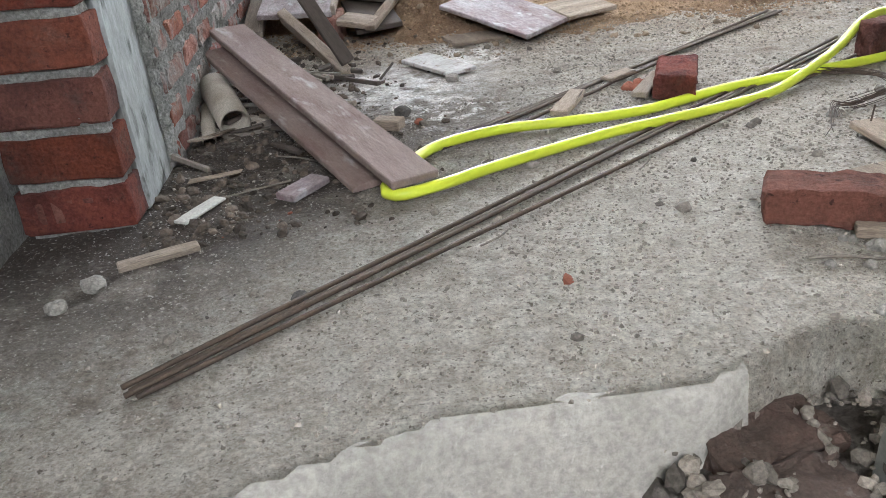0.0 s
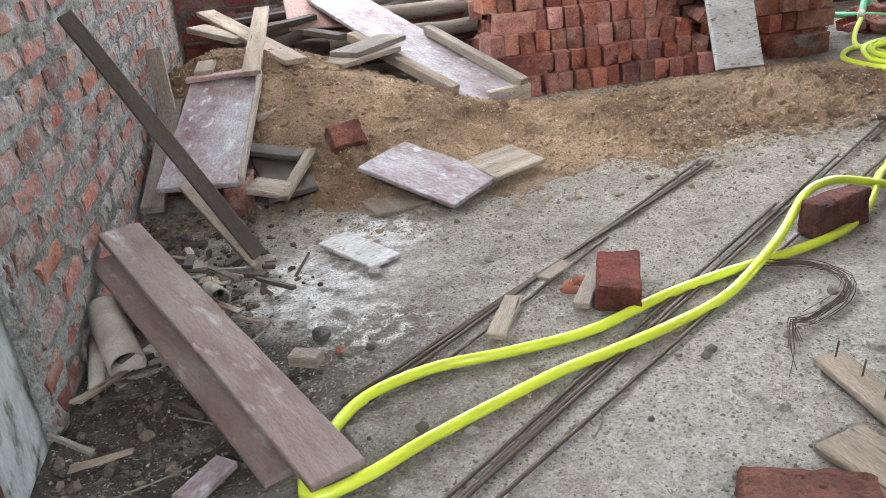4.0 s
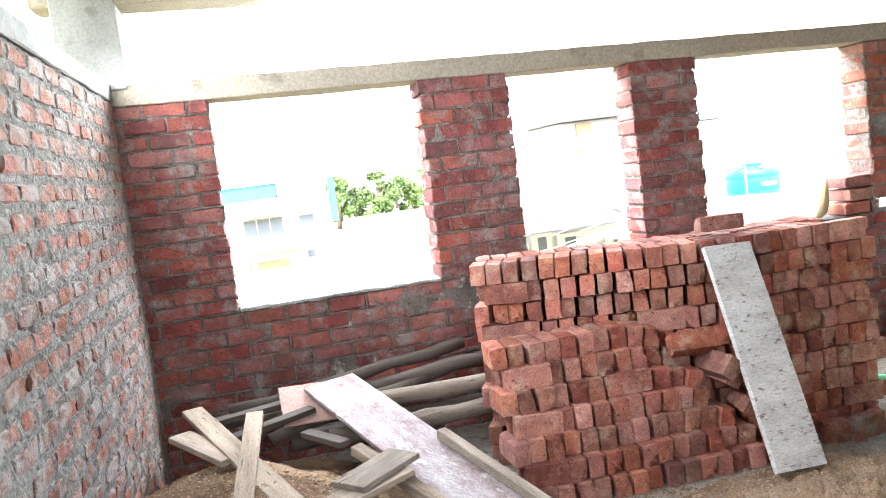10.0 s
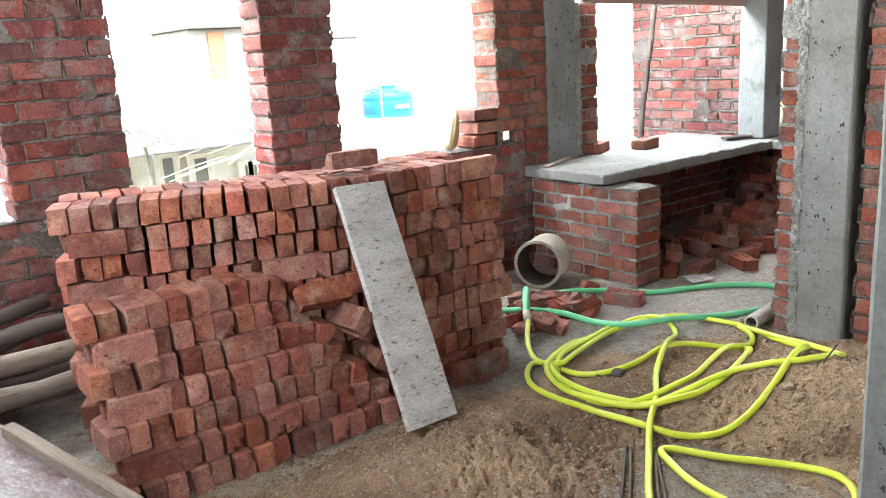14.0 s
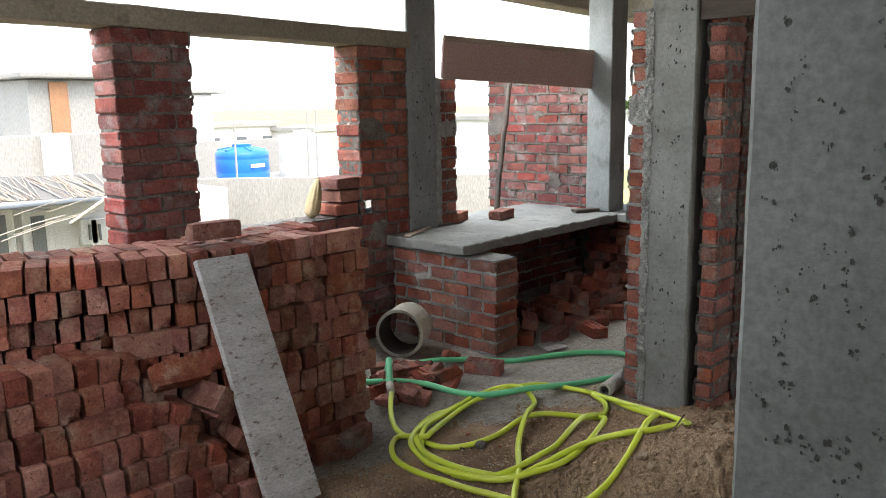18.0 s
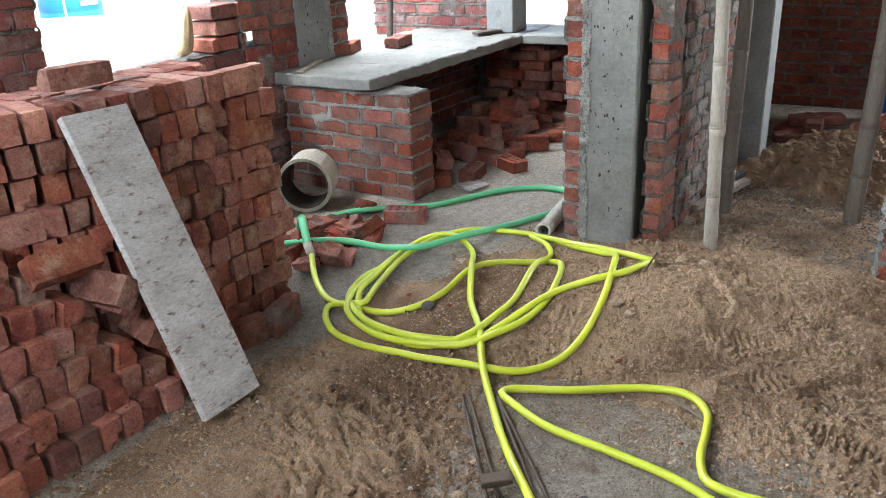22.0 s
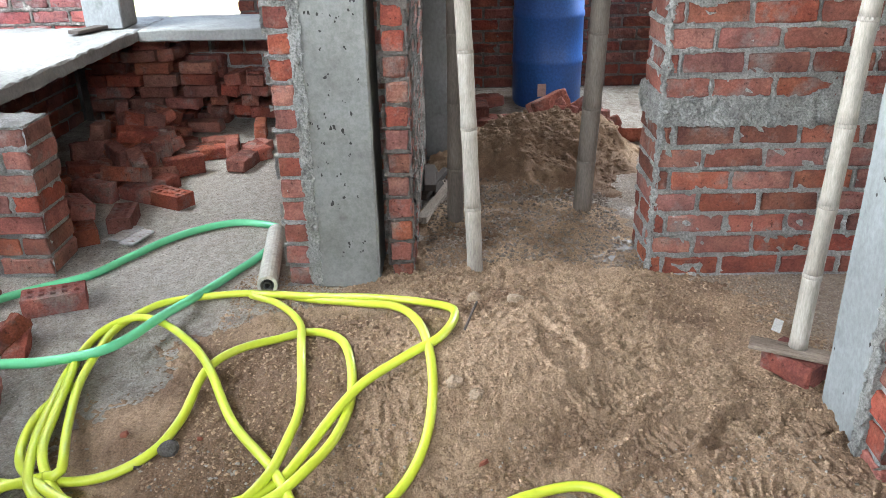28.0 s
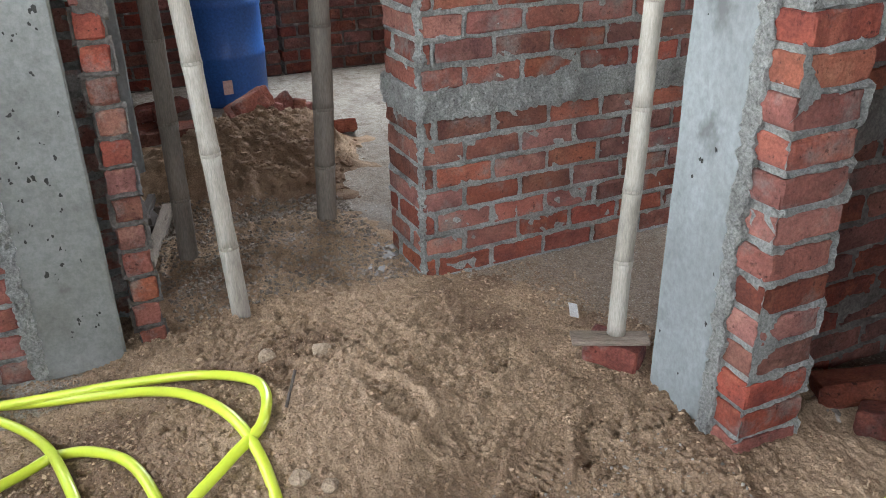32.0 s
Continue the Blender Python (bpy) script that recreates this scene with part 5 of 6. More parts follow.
coil = thing("water_hose", "bright yellow plastic water hose coiled over the sand", "hose")
R = 0.0138
hose("hose_loop", coil, [(3.13, 4.37, 0.09), (3, 4.24, 0.03), (2.9, 4.08), (2.89, 3.91), (2.91, 3.77), (2.98, 3.66), (3.12, 3.62), (3.32, 3.6, 0.02), (3.47, 3.53, 0.02), (3.55, 3.42), (3.56, 3.31), (3.34, 3.17), (3.11, 3.12), (2.95, 3.15, 0.02), (2.83, 3.22, 0.03), (2.76, 3.3, 0.02), (2.71, 3.42, 0.01), (2.69, 3.6), (2.75, 3.78), (2.82, 3.92, 0.03), (3, 4, 0.03), (3.22, 4.06, 0.02), (3.47, 4.11), (3.68, 4.1), (3.77, 4.02, 0.02), (3.75, 3.91, 0.02), (3.63, 3.77), (3.31, 3.59, 0.04), (3.07, 3.46, 0.01), (2.86, 3.3, 0.03), (2.68, 3.19, 0.03), (2.51, 3.06), (2.32, 2.91), (2.14, 2.74), (1.99, 2.6), (1.95, 2.59), (1.83, 2.46), (1.74, 2.38), (1.66, 2.3, 0.02), (1.57, 2.2, 0.02), (1.48, 2.12), (1.32, 2.02), (1.15, 1.965), (1.02, 1.935), (0.89, 1.91), (0.69, 1.85), (0.47, 1.76), (0.26, 1.73), (0.06, 1.72), (-0.1, 1.66), (-0.19, 1.55), (-0.25, 1.42), (-0.23, 1.365), (-0.13, 1.395), (0.02, 1.475), (0.31, 1.6), (0.48, 1.65), (0.67, 1.72), (0.85, 1.8), (1.03, 1.92, 0.03), (1.15, 2.02, 0.05), (1.29, 2.14, 0.09), (1.42, 2.2, 0.09), (1.58, 2.24, 0.04), (1.74, 2.22), (1.95, 2.17), (2.16, 2.14), (2.28, 2.175), (2.34, 2.232), (2.367, 2.284), (2.414, 2.409), (2.445, 2.606), (2.475, 2.833), (2.55, 3.01), (2.585, 3.06), (2.63, 3.03), (2.7, 2.87), (2.81, 2.66), (2.84, 2.5), (2.78, 2.41), (2.68, 2.385), (2.57, 2.371), (2.496, 2.349), (2.443, 2.313), (2.428, 2.215), (2.443, 2.073), (2.47, 1.934), (2.496, 1.825), (2.55, 1.6), (2.6, 1.3)], R, HOSE)
hose("hose_loop", coil, [(2.88, 3.91, 0.03), (2.86, 4.04), (2.76, 3.99), (2.67, 3.87), (2.62, 3.69), (2.62, 3.46), (2.66, 3.24), (2.72, 3.09), (2.83, 2.98), (2.94, 2.91), (3.08, 2.89), (3.27, 2.92), (3.54, 3.01, 0.02), (3.8, 3.16), (3.94, 3.39), (4, 3.59), (3.97, 3.8), (3.91, 3.96), (3.74, 4.05), (3.53, 4.04, 0.02), (3.31, 4.01, 0.03), (3.08, 3.94, 0.03), (2.89, 3.87, 0.05), (2.88, 3.91, 0.03)], R, HOSE)
hose("hose_loop", coil, [(3.48, 4.09, 0.02), (3.18, 4.02, 0.03), (2.95, 3.95, 0.04), (2.81, 3.83), (2.7, 3.61), (2.72, 3.43), (2.82, 3.32, 0.03), (2.96, 3.28, 0.03), (3.11, 3.27), (3.37, 3.31, 0.02), (3.69, 3.38), (3.91, 3.5), (3.99, 3.62), (3.92, 3.33, 0.02), (3.83, 3.12, 0.02), (3.71, 2.93), (3.45, 2.83), (3.26, 2.86), (3.18, 2.95, 0.02), (3.09, 3.1, 0.02), (2.94, 3.21, 0.02), (2.83, 3.29), (2.75, 3.4, 0.02), (2.71, 3.56, 0.02), (2.76, 3.77, 0.03), (2.88, 3.95, 0.02), (3.01, 4.05), (3.17, 4.08, 0.02), (3.37, 4.06)], R, HOSE)
green = thing("green_hose", "green ribbed hose joined to the yellow one", "hose")
hose("hose_run", green, [(3.16, 4.41, 0.10), (3.24, 4.50, 0.17), (3.34, 4.60, 0.17), (3.42, 4.70, 0.06)], 0.02, HOSE_GREEN)
hose("hose_run", green, [(3.1, 4.75, 0.06), (3.22, 4.62, 0.06), (3.31, 4.50, 0.07), (3.41, 4.36, 0.05), (3.46, 4.18, 0.03), (3.52, 3.98, 0.05), (3.76, 3.88, 0.04), (4.10, 3.78), (4.40, 3.66), (4.62, 3.63), (4.72, 3.72), (4.74, 3.90), (4.60, 4.10), (4.38, 4.24), (4.19, 4.34), (4.05, 4.50, 0.01), (3.86, 4.64, 0.03), (3.66, 4.74, 0.03)], 0.017, HOSE_GREEN)
part("coupling", tube([(3.165, 4.42, 0.125), (3.12, 4.36, 0.10)], 0.021, 12), PVC, green, "pale plastic coupling", smooth=True)


def rods(name, label, lines, radius=0.005):
    bundle = thing(name, label, "steel rods")
    for a, b in lines:
        count = 10
        pts = [Vector((a[0] + (b[0] - a[0]) * k / count, a[1] + (b[1] - a[1]) * k / count, 0)) for k in range(count + 1)]
        side = Vector((-(b[1] - a[1]), b[0] - a[0], 0)).normalized()
        pts = [p + side * 0.0015 * math.sin(k * 0.7 + a[0] * 9) for k, p in enumerate(pts)]
        pts = [Vector((p.x, p.y, max(0, floor_z(p.x, p.y)) + radius + 0.004)) for p in pts]
        part("rod", tube(pts, radius, 7), RUST, bundle, smooth=True)
    return bundle


rods("rebar_bundle", "bundle of rusty ribbed steel bars lying across the floor", [((-0.68, 0.765), (1.30, 2.30)), ((-0.665, 0.752), (1.75, 2.62)), ((-0.67, 0.742), (2.52, 3.18)), ((-0.65, 0.735), (2.0, 2.62)), ((-0.66, 0.757), (1.2, 2.19))])
rods("rebar_bundle", "rusty steel bars lying beside the brick", [((-0.16, 1.66), (1.33, 2.755)), ((-0.14, 1.652), (1.315, 2.765)), ((-0.10, 1.65), (1.29, 2.785)), ((0.06, 1.72), (0.72, 2.27))])
rods("rebar_bundle", "thin steel bars on the damp floor by the hose", [((2.53, 3.16), (1.95, 2.70)), ((2.57, 3.07), (2.02, 2.56)), ((2.54, 3.05), (2.0, 2.60))], 0.006)
board("steel_chair", "small rusty plate on the damp floor", (2.130, 2.900, 0.045), (2.190, 2.825, 0.048), (2.095, 2.870, 0.045), 0.02, RUST)
bm = box(-0.035, 0.035, -0.022, 0.022, -0.001, 0.001, 0.0, 0.0, 0.012)
for v in bm.verts:
    v.co.z += 0.012 * noise.noise(v.co * 40) + 0.006
tagged(part("plastic_scrap", bm, PAPER, m=pose(1.371, 2.186, 0.022, 0, 0, 60), smooth=True), "crumpled white plastic scrap on the steel bars", "scrap")
wire = thing("tie_wire", "tangle of rusty binding wire on the floor", "wire")
for k in range(16):
    o = Vector((random.gauss(0, 0.012), random.gauss(0, 0.012), 0))
    line = smooth_line([(p[0] + o.x, p[1] + o.y, 0.008 + random.uniform(0, 0.02)) for p in ((1.04, 1.93), (1.14, 1.88), (1.17, 1.78), (1.10, 1.69), (0.97, 1.63), (0.92, 1.63), (0.86 + o.x, 1.53), (0.83 + 2 * o.y, 1.46 + 2 * o.x))[:random.randint(5, 8)]], 0.03)
    part("strand", tube(line, 0.0012, 4), RUST, wire)
rope = thing("nylon_cord", "loose white nylon cord looped on the floor", "cord")
part("cord", tube(smooth_line([(1.2 + 0.09 * math.cos(k * 0.8) + 0.01 * k, 1.68 + 0.07 * math.sin(k * 0.8) - 0.006 * k, 0.008 + 0.002 * k % 0.01) for k in range(26)], 0.02), 0.0016, 5), PAPER, rope)
drain = thing("drain_pipe", "short length of wide cream plastic drain pipe on its side", "pipe", m=pose(3.80, 4.98, 0.165, 0, 0, 27))
part("pipe_wall", ring(0.155, 0.142, 0.24, 36), PVC, drain, smooth=False)
# Added sleeve; its near-black colour stands for the shade inside the pipe.
part("liner", ring(0.1415, 0.139, 0.23, 36), material("pipe_inside_shade", (0.06, 0.048, 0.038), 0.9, second=(0.035, 0.028, 0.022), scale=8), drain, "added inner sleeve, the pipe's inside shade put into its dark colour")
part("socket_rim", ring(0.162, 0.143, 0.035, 36), PVC, drain, "thicker pipe socket", smooth=False)
pvc = thing("pvc_roll", "pale plastic pipe lying beside the column", "pipe", m=look((4.0, 3.56, 0.05), (4.45, 3.62, 0.05)) @ pose(0, 0, 0, 0, 90, 0))
part("pipe_wall", ring(0.040, 0.028, 0.55, 20), PVC, pvc, smooth=False)
part("inner_tube", ring(0.016, 0.010, 0.545, 14), CONCRETE_DARK, pvc, "dark inner tube")


# ---- things: props, drum, boards on the openings ----
def prop(label, foot, top, r, mat):
    """A bamboo pole: joints between swollen nodes, a part each."""
    pole = thing("bamboo_prop", label, "prop", "bamboo props")
    a, b = Vector(foot), Vector(top)

    def at(t):
        bend = Vector((math.sin(t * 3.1 + a.x) * 0.016 + 0.004 * math.sin(t * 23), math.cos(t * 2.7 + a.y) * 0.014, 0))
        return a.lerp(b, t) + bend * math.sin(math.pi * t)

    cuts = [0.0]
    while cuts[-1] < 0.93:
        cuts.append(cuts[-1] + random.uniform(0.085, 0.12))
    cuts[-1] = 1.0
    way = (b - a).normalized()
    for t0, t1 in zip(cuts, cuts[1:]):
        n = 8
        ts = [t0 + (t1 - t0) * k / n for k in range(n + 1)]
        part("culm", tube([at(t) for t in ts], r, 14, taper=[(1.08 - 0.16 * t) * (1.0 + 0.05 * abs(2 * (t - t0) / (t1 - t0) - 1) ** 8) for t in ts]), mat, pole, smooth=True)
        if t1 < 1.0:
            q = at(t1)
            part("node", tube([q - way * 0.006, q - way * 0.002, q + way * 0.002, q + way * 0.006], r * (1.08 - 0.16 * t1), 14, taper=[1.045, 1.075, 1.06, 1.045]), mat, pole, "swollen node", smooth=True)
    return pole


def carry_on(foot, mid, z):
    a, b = Vector(foot), Vector(mid)
    return a + (b - a) * ((z - a.z) / (b.z - a.z))


prop("pale bamboo prop standing on the sand", (4.115, 2.745, 0.03), carry_on((4.115, 2.745, 0.03), (4.17, 2.80, 1.09), 2.97), 0.029, BAMBOO)
prop("grey bamboo prop in the passage", (4.83, 2.215, 0.0), carry_on((4.83, 2.215, 0.0), (4.78, 2.20, 1.0), 2.97), 0.04, BAMBOO_OLD)
prop("pale bamboo prop standing on a wood block", (3.325, 1.785, 0.156), carry_on((3.325, 1.785, 0.155), (3.34, 1.77, 1.125), 2.62), 0.025, BAMBOO)
prop("dark timber post behind the bamboo", (4.72, 2.825, 0.0), carry_on((4.72, 2.825, 0.0), (4.741, 2.827, 1.0), 2.97), 0.034, BAMBOO_OLD)
board("wood_block", "flat wood block under the bamboo prop", (3.40, 1.90, 0.155), (3.295, 1.695, 0.155), (3.34, 1.93, 0.155), 0.014, WOOD)
loose_brick(3.325, 1.785, 0.098, 35, 0, 0, "red brick under the prop's wood block", BRICK_LAID, scale=0.75)
drum = thing("plastic_drum", "tall blue plastic drum standing in the back room", "drum", m=pose(7.15, 2.14, 0))
prof = ((0.235, 0.0), (0.25, 0.03), (0.252, 0.30), (0.258, 0.31), (0.258, 0.34), (0.252, 0.35), (0.25, 0.62), (0.257, 0.63), (0.257, 0.66), (0.25, 0.67), (0.25, 0.90), (0.225, 0.95), (0.215, 0.97))
bm = bmesh.new()
loops = [[bm.verts.new((r * math.cos(2 * math.pi * k / 32), r * math.sin(2 * math.pi * k / 32), z)) for k in range(32)] for r, z in prof]
for a, b in zip(loops, loops[1:]):
    for k in range(32):
        bm.faces.new((a[k], a[(k + 1) % 32], b[(k + 1) % 32], b[k]))
bm.faces.new(loops[-1])
part("body", bm, DRUM, drum, smooth=True)
part("rim", tube([(0.22 * math.cos(a), 0.22 * math.sin(a), 0.97) for a in (2 * math.pi * k / 32 for k in range(33))], 0.012, 8), DRUM, drum, smooth=True)
part("label_patch", box(-0.256, -0.250, 0.03, 0.09, 0.10, 0.19), PINK_BOARD, drum, "torn stained paper label")
def room_heap(x, y):
    p = Vector((x, y, 2))
    base = -0.05 + hump(x, y, 5.74, 2.5, 0.46, 0.42, 0.25) + hump(x, y, 5.95, 2.05, 0.36, 0.30, 0.20) + hump(x, y, 5.3, 2.25, 0.30, 0.35, 0.07)
    crust = max(0.0, min(1.0, base / 0.1))
    return base + 0.05 * noise.noise(p * 5) + (0.035 * (0.3 - abs(noise.noise(p * 9))) + 0.03 * noise.noise(p * 17) + 0.02 * noise.noise(p * 40)) * (0.3 + crust)


heap2 = sheet("sand_heap", 4.95, 6.9, 1.5, 2.97, 0.012, room_heap, SAND, -0.01, 300)
tagged(heap2, "heap of dark sand in the back room", "sand heap", kind="stuff")
for k in range(20):
    x, y = random.gauss(6.2, 0.13), random.gauss(2.08, 0.17)
    loose_brick(x, y, max(0.05, room_heap(x, y) + 0.03), random.uniform(0, 180), random.choice((0, 90)) + random.uniform(-25, 25), random.uniform(-30, 30), "red brick tipped on the sand heap", BRICK_LAID, "back room bricks")
for k in range(9):
    x, y = random.uniform(6.35, 6.75), random.uniform(2.45, 2.85)
    loose_brick(x, y, 0.04 + 0.075 * (k % 2), random.uniform(0, 180), 0, 0, "dark wet brick on the back room floor", BRICK_DAMP_SHADED, "back room bricks")
for c0, c1, c2, mat in (((4.70, 2.96, 0.05), (5.24, 2.80, 0.07), (4.74, 3.0, 0.05), WOOD), ((5.02, 2.97, 0.05), (5.42, 2.86, 0.06), (5.04, 3.0, 0.05), WOOD_DARK), ((5.05, 2.92, 0.09), (5.36, 2.93, 0.10), (5.05, 2.98, 0.09), WOOD_DARK), ((5.10, 2.86, 0.035), (5.50, 2.93, 0.04), (5.09, 2.93, 0.035), WOOD_DARK)):
    board("plank", "wet plank offcut on the back room floor", c0, c1, c2, 0.035, mat, group="wet planks")
board("shutter_board", "pinkish shuttering board across the kitchen opening", (4.74, NORTH - 0.035, 2.105), (6.13, 5.0, 2.025), (4.74, NORTH - 0.03, 1.83), 0.03, PINK_BOARD)
board("batten", "pale batten along the shuttering board", (4.74, NORTH - 0.06, 2.14), (6.13, 4.97, 2.06), (4.74, NORTH - 0.06, 2.08), 0.03, WOOD)
prop("thin crooked wooden prop outside the kitchen opening", (5.55, 5.55, 0.73), (5.82, 5.6, 2.0), 0.022, WOOD_DARK)
board("plank", "thin pale plank on the platform by the column", (4.20, 5.25, 0.742), (4.60, 5.42, 0.742), (4.18, 5.29, 0.742), 0.014, WOOD, group="old planks")
board("plank", "dark plank end on the platform", (5.9, 4.98, 0.755), (6.15, 4.88, 0.755), (5.93, 5.05, 0.755), 0.02, WOOD_DARK, group="old planks")
board("ledger_board", "dark timber ledger nailed to the column", (4.11, 3.12, 2.13), (4.11, 2.6, 2.13), (4.09, 3.12, 2.13), 0.10, WOOD_DARK)
for x, y in ((4.55, 4.35), (4.50, 4.28)):
    board("plank", "wet grey offcut on the kitchen floor", (x, y, 0.02), (x + 0.16, y - 0.05, 0.02), (x + 0.02, y + 0.07, 0.02), 0.012, PLY_GREY, group="wet offcuts")
board("lath", "thin grey lath half buried in the sand", (2.845, 2.60, 0.022), (2.725, 2.375, 0.02), (2.86, 2.59, 0.024), 0.012, WOOD)


# ---- rubble ----
def scatter(name, label, count, where, size, mat, z_of, fine=False):
    """Many small broken stones as one mesh."""
    shapes = []
    for _ in range(12):
        bm = bmesh.new()
        bmesh.ops.create_icosphere(bm, subdivisions=1, radius=1.0)
        if fine:
            bmesh.ops.delete(bm, geom=random.sample(list(bm.verts), 4), context="VERTS")
        stretch = Vector((random.uniform(0.7, 1.3), random.uniform(0.6, 1.1), random.uniform(0.4, 0.75)))
        for v in bm.verts:
            v.co = Vector([c * s for c, s in zip(v.co, stretch)]) * random.uniform(0.75, 1.15)
        bmesh.ops.convex_hull(bm, input=bm.verts)
        bmesh.ops.delete(bm, geom=[v for v in bm.verts if not v.link_faces], context="VERTS")
        bm.verts.index_update()
        shapes.append((np.array([v.co[:] for v in bm.verts]), [tuple(v.index for v in f.verts) for f in bm.faces]))
        bm.free()
    verts, faces, base = [], [], 0
    for _ in range(count):
        x, y = where()
        s = size * (0.4 + random.random() ** 5 * 2.4)
        co, fs = random.choice(shapes)
        turn = np.array(Euler((random.uniform(-0.5, 0.5), random.uniform(-0.5, 0.5), random.uniform(0, 6.3))).to_matrix())
        verts.append(co @ turn.T * s + np.array((x, y, z_of(x, y) + s * 0.2)))
        faces += [tuple(base + i for i in q) for q in fs]
        base += len(co)
    me = bpy.data.meshes.new(name)
    me.from_pydata(np.concatenate(verts).tolist(), [], faces)
    me.materials.append(mat)
    return tagged(new(name, me), label, "rubble", kind="stuff")


top_z = lambda x, y: max(floor_shape(x, y), sand_z(x, y) if y > 1.2 else -1)
GRAVEL_SAND = material("sand_grains", (0.50, 0.36, 0.235), 0.95, second=(0.27, 0.18, 0.115), scale=60, bump=0.2, coords="World", islands=0.42)
LUMP_CLOD = material("sand_clod", (0.36, 0.285, 0.21), 0.95, second=(0.24, 0.18, 0.13), scale=20, bump=0.4, coords="World", islands=0.3)
GRIT = material("grit", (0.40, 0.365, 0.315), 0.9, second=(0.27, 0.235, 0.195), scale=60, bump=0.2, coords="World", islands=0.4)
BRICKBAT = material("brick_crumbs", (0.33, 0.12, 0.075), 0.9, second=(0.25, 0.09, 0.06), scale=30, bump=0.2, coords="World")
clump = lambda x, y: 0.5 + 0.9 * noise.noise(Vector((x, y, 4)) * 1.6) + 0.5 * noise.noise(Vector((x, y, 4)) * 5)


def patchy(x0, x1, y0, y1, low=0.15):
    """Places that gather in patches."""
    while True:
        x, y = random.uniform(x0, x1), random.uniform(y0, y1)
        if random.random() < max(low, clump(x, y)) and math.hypot(x + 0.12, y - 2.38) > 0.3 and (math.hypot(x + 0.8, (y - 1.75) * 0.8) > 0.55 or random.random() < 0.15):
            return x, y


scatter("gravel", "loose grit and small stones on the concrete floor", 46000, lambda: patchy(-0.78, 1.3, 0.56, 2.9), 0.0025, GRIT, top_z, True)
scatter("gravel", "loose grit and small stones on the concrete floor", 14000, lambda: patchy(1.3, 3.0, 1.8, 4.0), 0.0032, GRIT, top_z, True)
scatter("gravel", "stone chips and rubble at the foot of the brick wall", 2200, lambda: (-0.78 + abs(random.gauss(0, 0.26)), random.uniform(1.25, 3.1)), 0.0075, SOIL, top_z)
scatter("gravel", "grains and small stones on the sand", 48000, lambda: patchy(2.5, 4.2, 1.5, 3.7, 0.25), 0.0032, GRAVEL_SAND, top_z, True)
scatter("gravel", "grains and small stones on the sand", 36000, lambda: patchy(-0.72, 2.6, 2.85, 4.6, 0.25), 0.0036, GRAVEL_SAND, top_z, True)
scatter("gravel", "lumps of damp sand on the mounds", 4500, lambda: (lambda u, w: (2.86 + 0.75 * u * u + 0.42 * (2.75 - w), w))(random.random(), random.uniform(2.0, 3.15)), 0.006, SAND, top_z)
scatter("gravel", "small crumbs of damp sand on the mounds", 11000, lambda: patchy(2.75, 4.1, 1.6, 3.2, 0.05), 0.0048, SAND, top_z)
scatter("gravel", "small crumbs of damp sand on the heap", 8000, lambda: patchy(-0.72, 2.4, 2.9, 4.6, 0.05), 0.0055, SAND, top_z)
scatter("gravel", "lumps of damp sand on the mounds", 500, lambda: patchy(-0.7, 2.4, 3.0, 4.1, 0.02), 0.012, SAND, top_z)
scatter("gravel", "clods of sand spilt over the floor edge", 420, lambda: (random.uniform(-0.2, 1.9), 2.55 + abs(random.gauss(0, 0.28))), 0.0075, LUMP_CLOD, top_z)
scatter("gravel", "stone chips on the floor", 200, lambda: patchy(-0.75, 1.3, 0.62, 2.8, 0.3), 0.008, STONE, top_z)
scatter("gravel", "red brick crumbs on the floor", 110, lambda: (random.uniform(-0.7, 3.9), random.uniform(0.8, 4.6)), 0.006, BRICKBAT, top_z)
scatter("gravel", "broken mortar and rubble in the unlit bay", 900, lambda: (random.uniform(1.9, 3.0), random.uniform(0.2, 1.42)), 0.022, STONE, lambda x, y: -0.02 + 0.05 * noise.noise(Vector((x, y, 1)) * 4))
scatter("gravel", "crumbled brick and mortar at the stair head", 500, lambda: (random.uniform(0.1, 0.6), random.uniform(0.28, 0.66)), 0.011, STONE, lambda x, y: -0.10 + 0.03 * noise.noise(Vector((x, y, 3)) * 9))
for x, y, turn in ((2.72, 1.28, 30), (2.55, 1.1, 80), (2.82, 1.05, 10), (2.9, 1.25, 60)):
    loose_brick(x, y, 0.06, turn, random.uniform(-20, 20), 10, "broken red brick in the rubble of the bay", BRICK_DAMP_SHADED, "bay bricks")

WATER = material("puddle_water", (0.22, 0.20, 0.18), 0.5, second=(0.12, 0.10, 0.085), scale=4, bump=0.15, bump_scale=30, coords="World", spec=0.05)
for x, y, rx, ry, z in ((4.40, 2.2, 0.15, 0.07, 0.016), (4.46, 2.09, 0.10, 0.06, 0.018), (4.3, 2.42, 0.10, 0.06, 0.014), (4.8, 2.72, 0.18, 0.06, 0.012)):
    bm = bmesh.new()
    rim = [bm.verts.new((x + rx * q * math.cos(a), y + ry * q * math.sin(a), z)) for k in range(36) for a, q in ((k * math.pi / 18, 1 + 0.35 * noise.noise(Vector((math.cos(k * math.pi / 18) * 2 + x, math.sin(k * math.pi / 18) * 2, y)))),)]
    bm.faces.new(rim)
    tagged(part("puddle", bm, WATER), "shallow puddle of muddy water on the sandy floor", "puddle", "puddles")


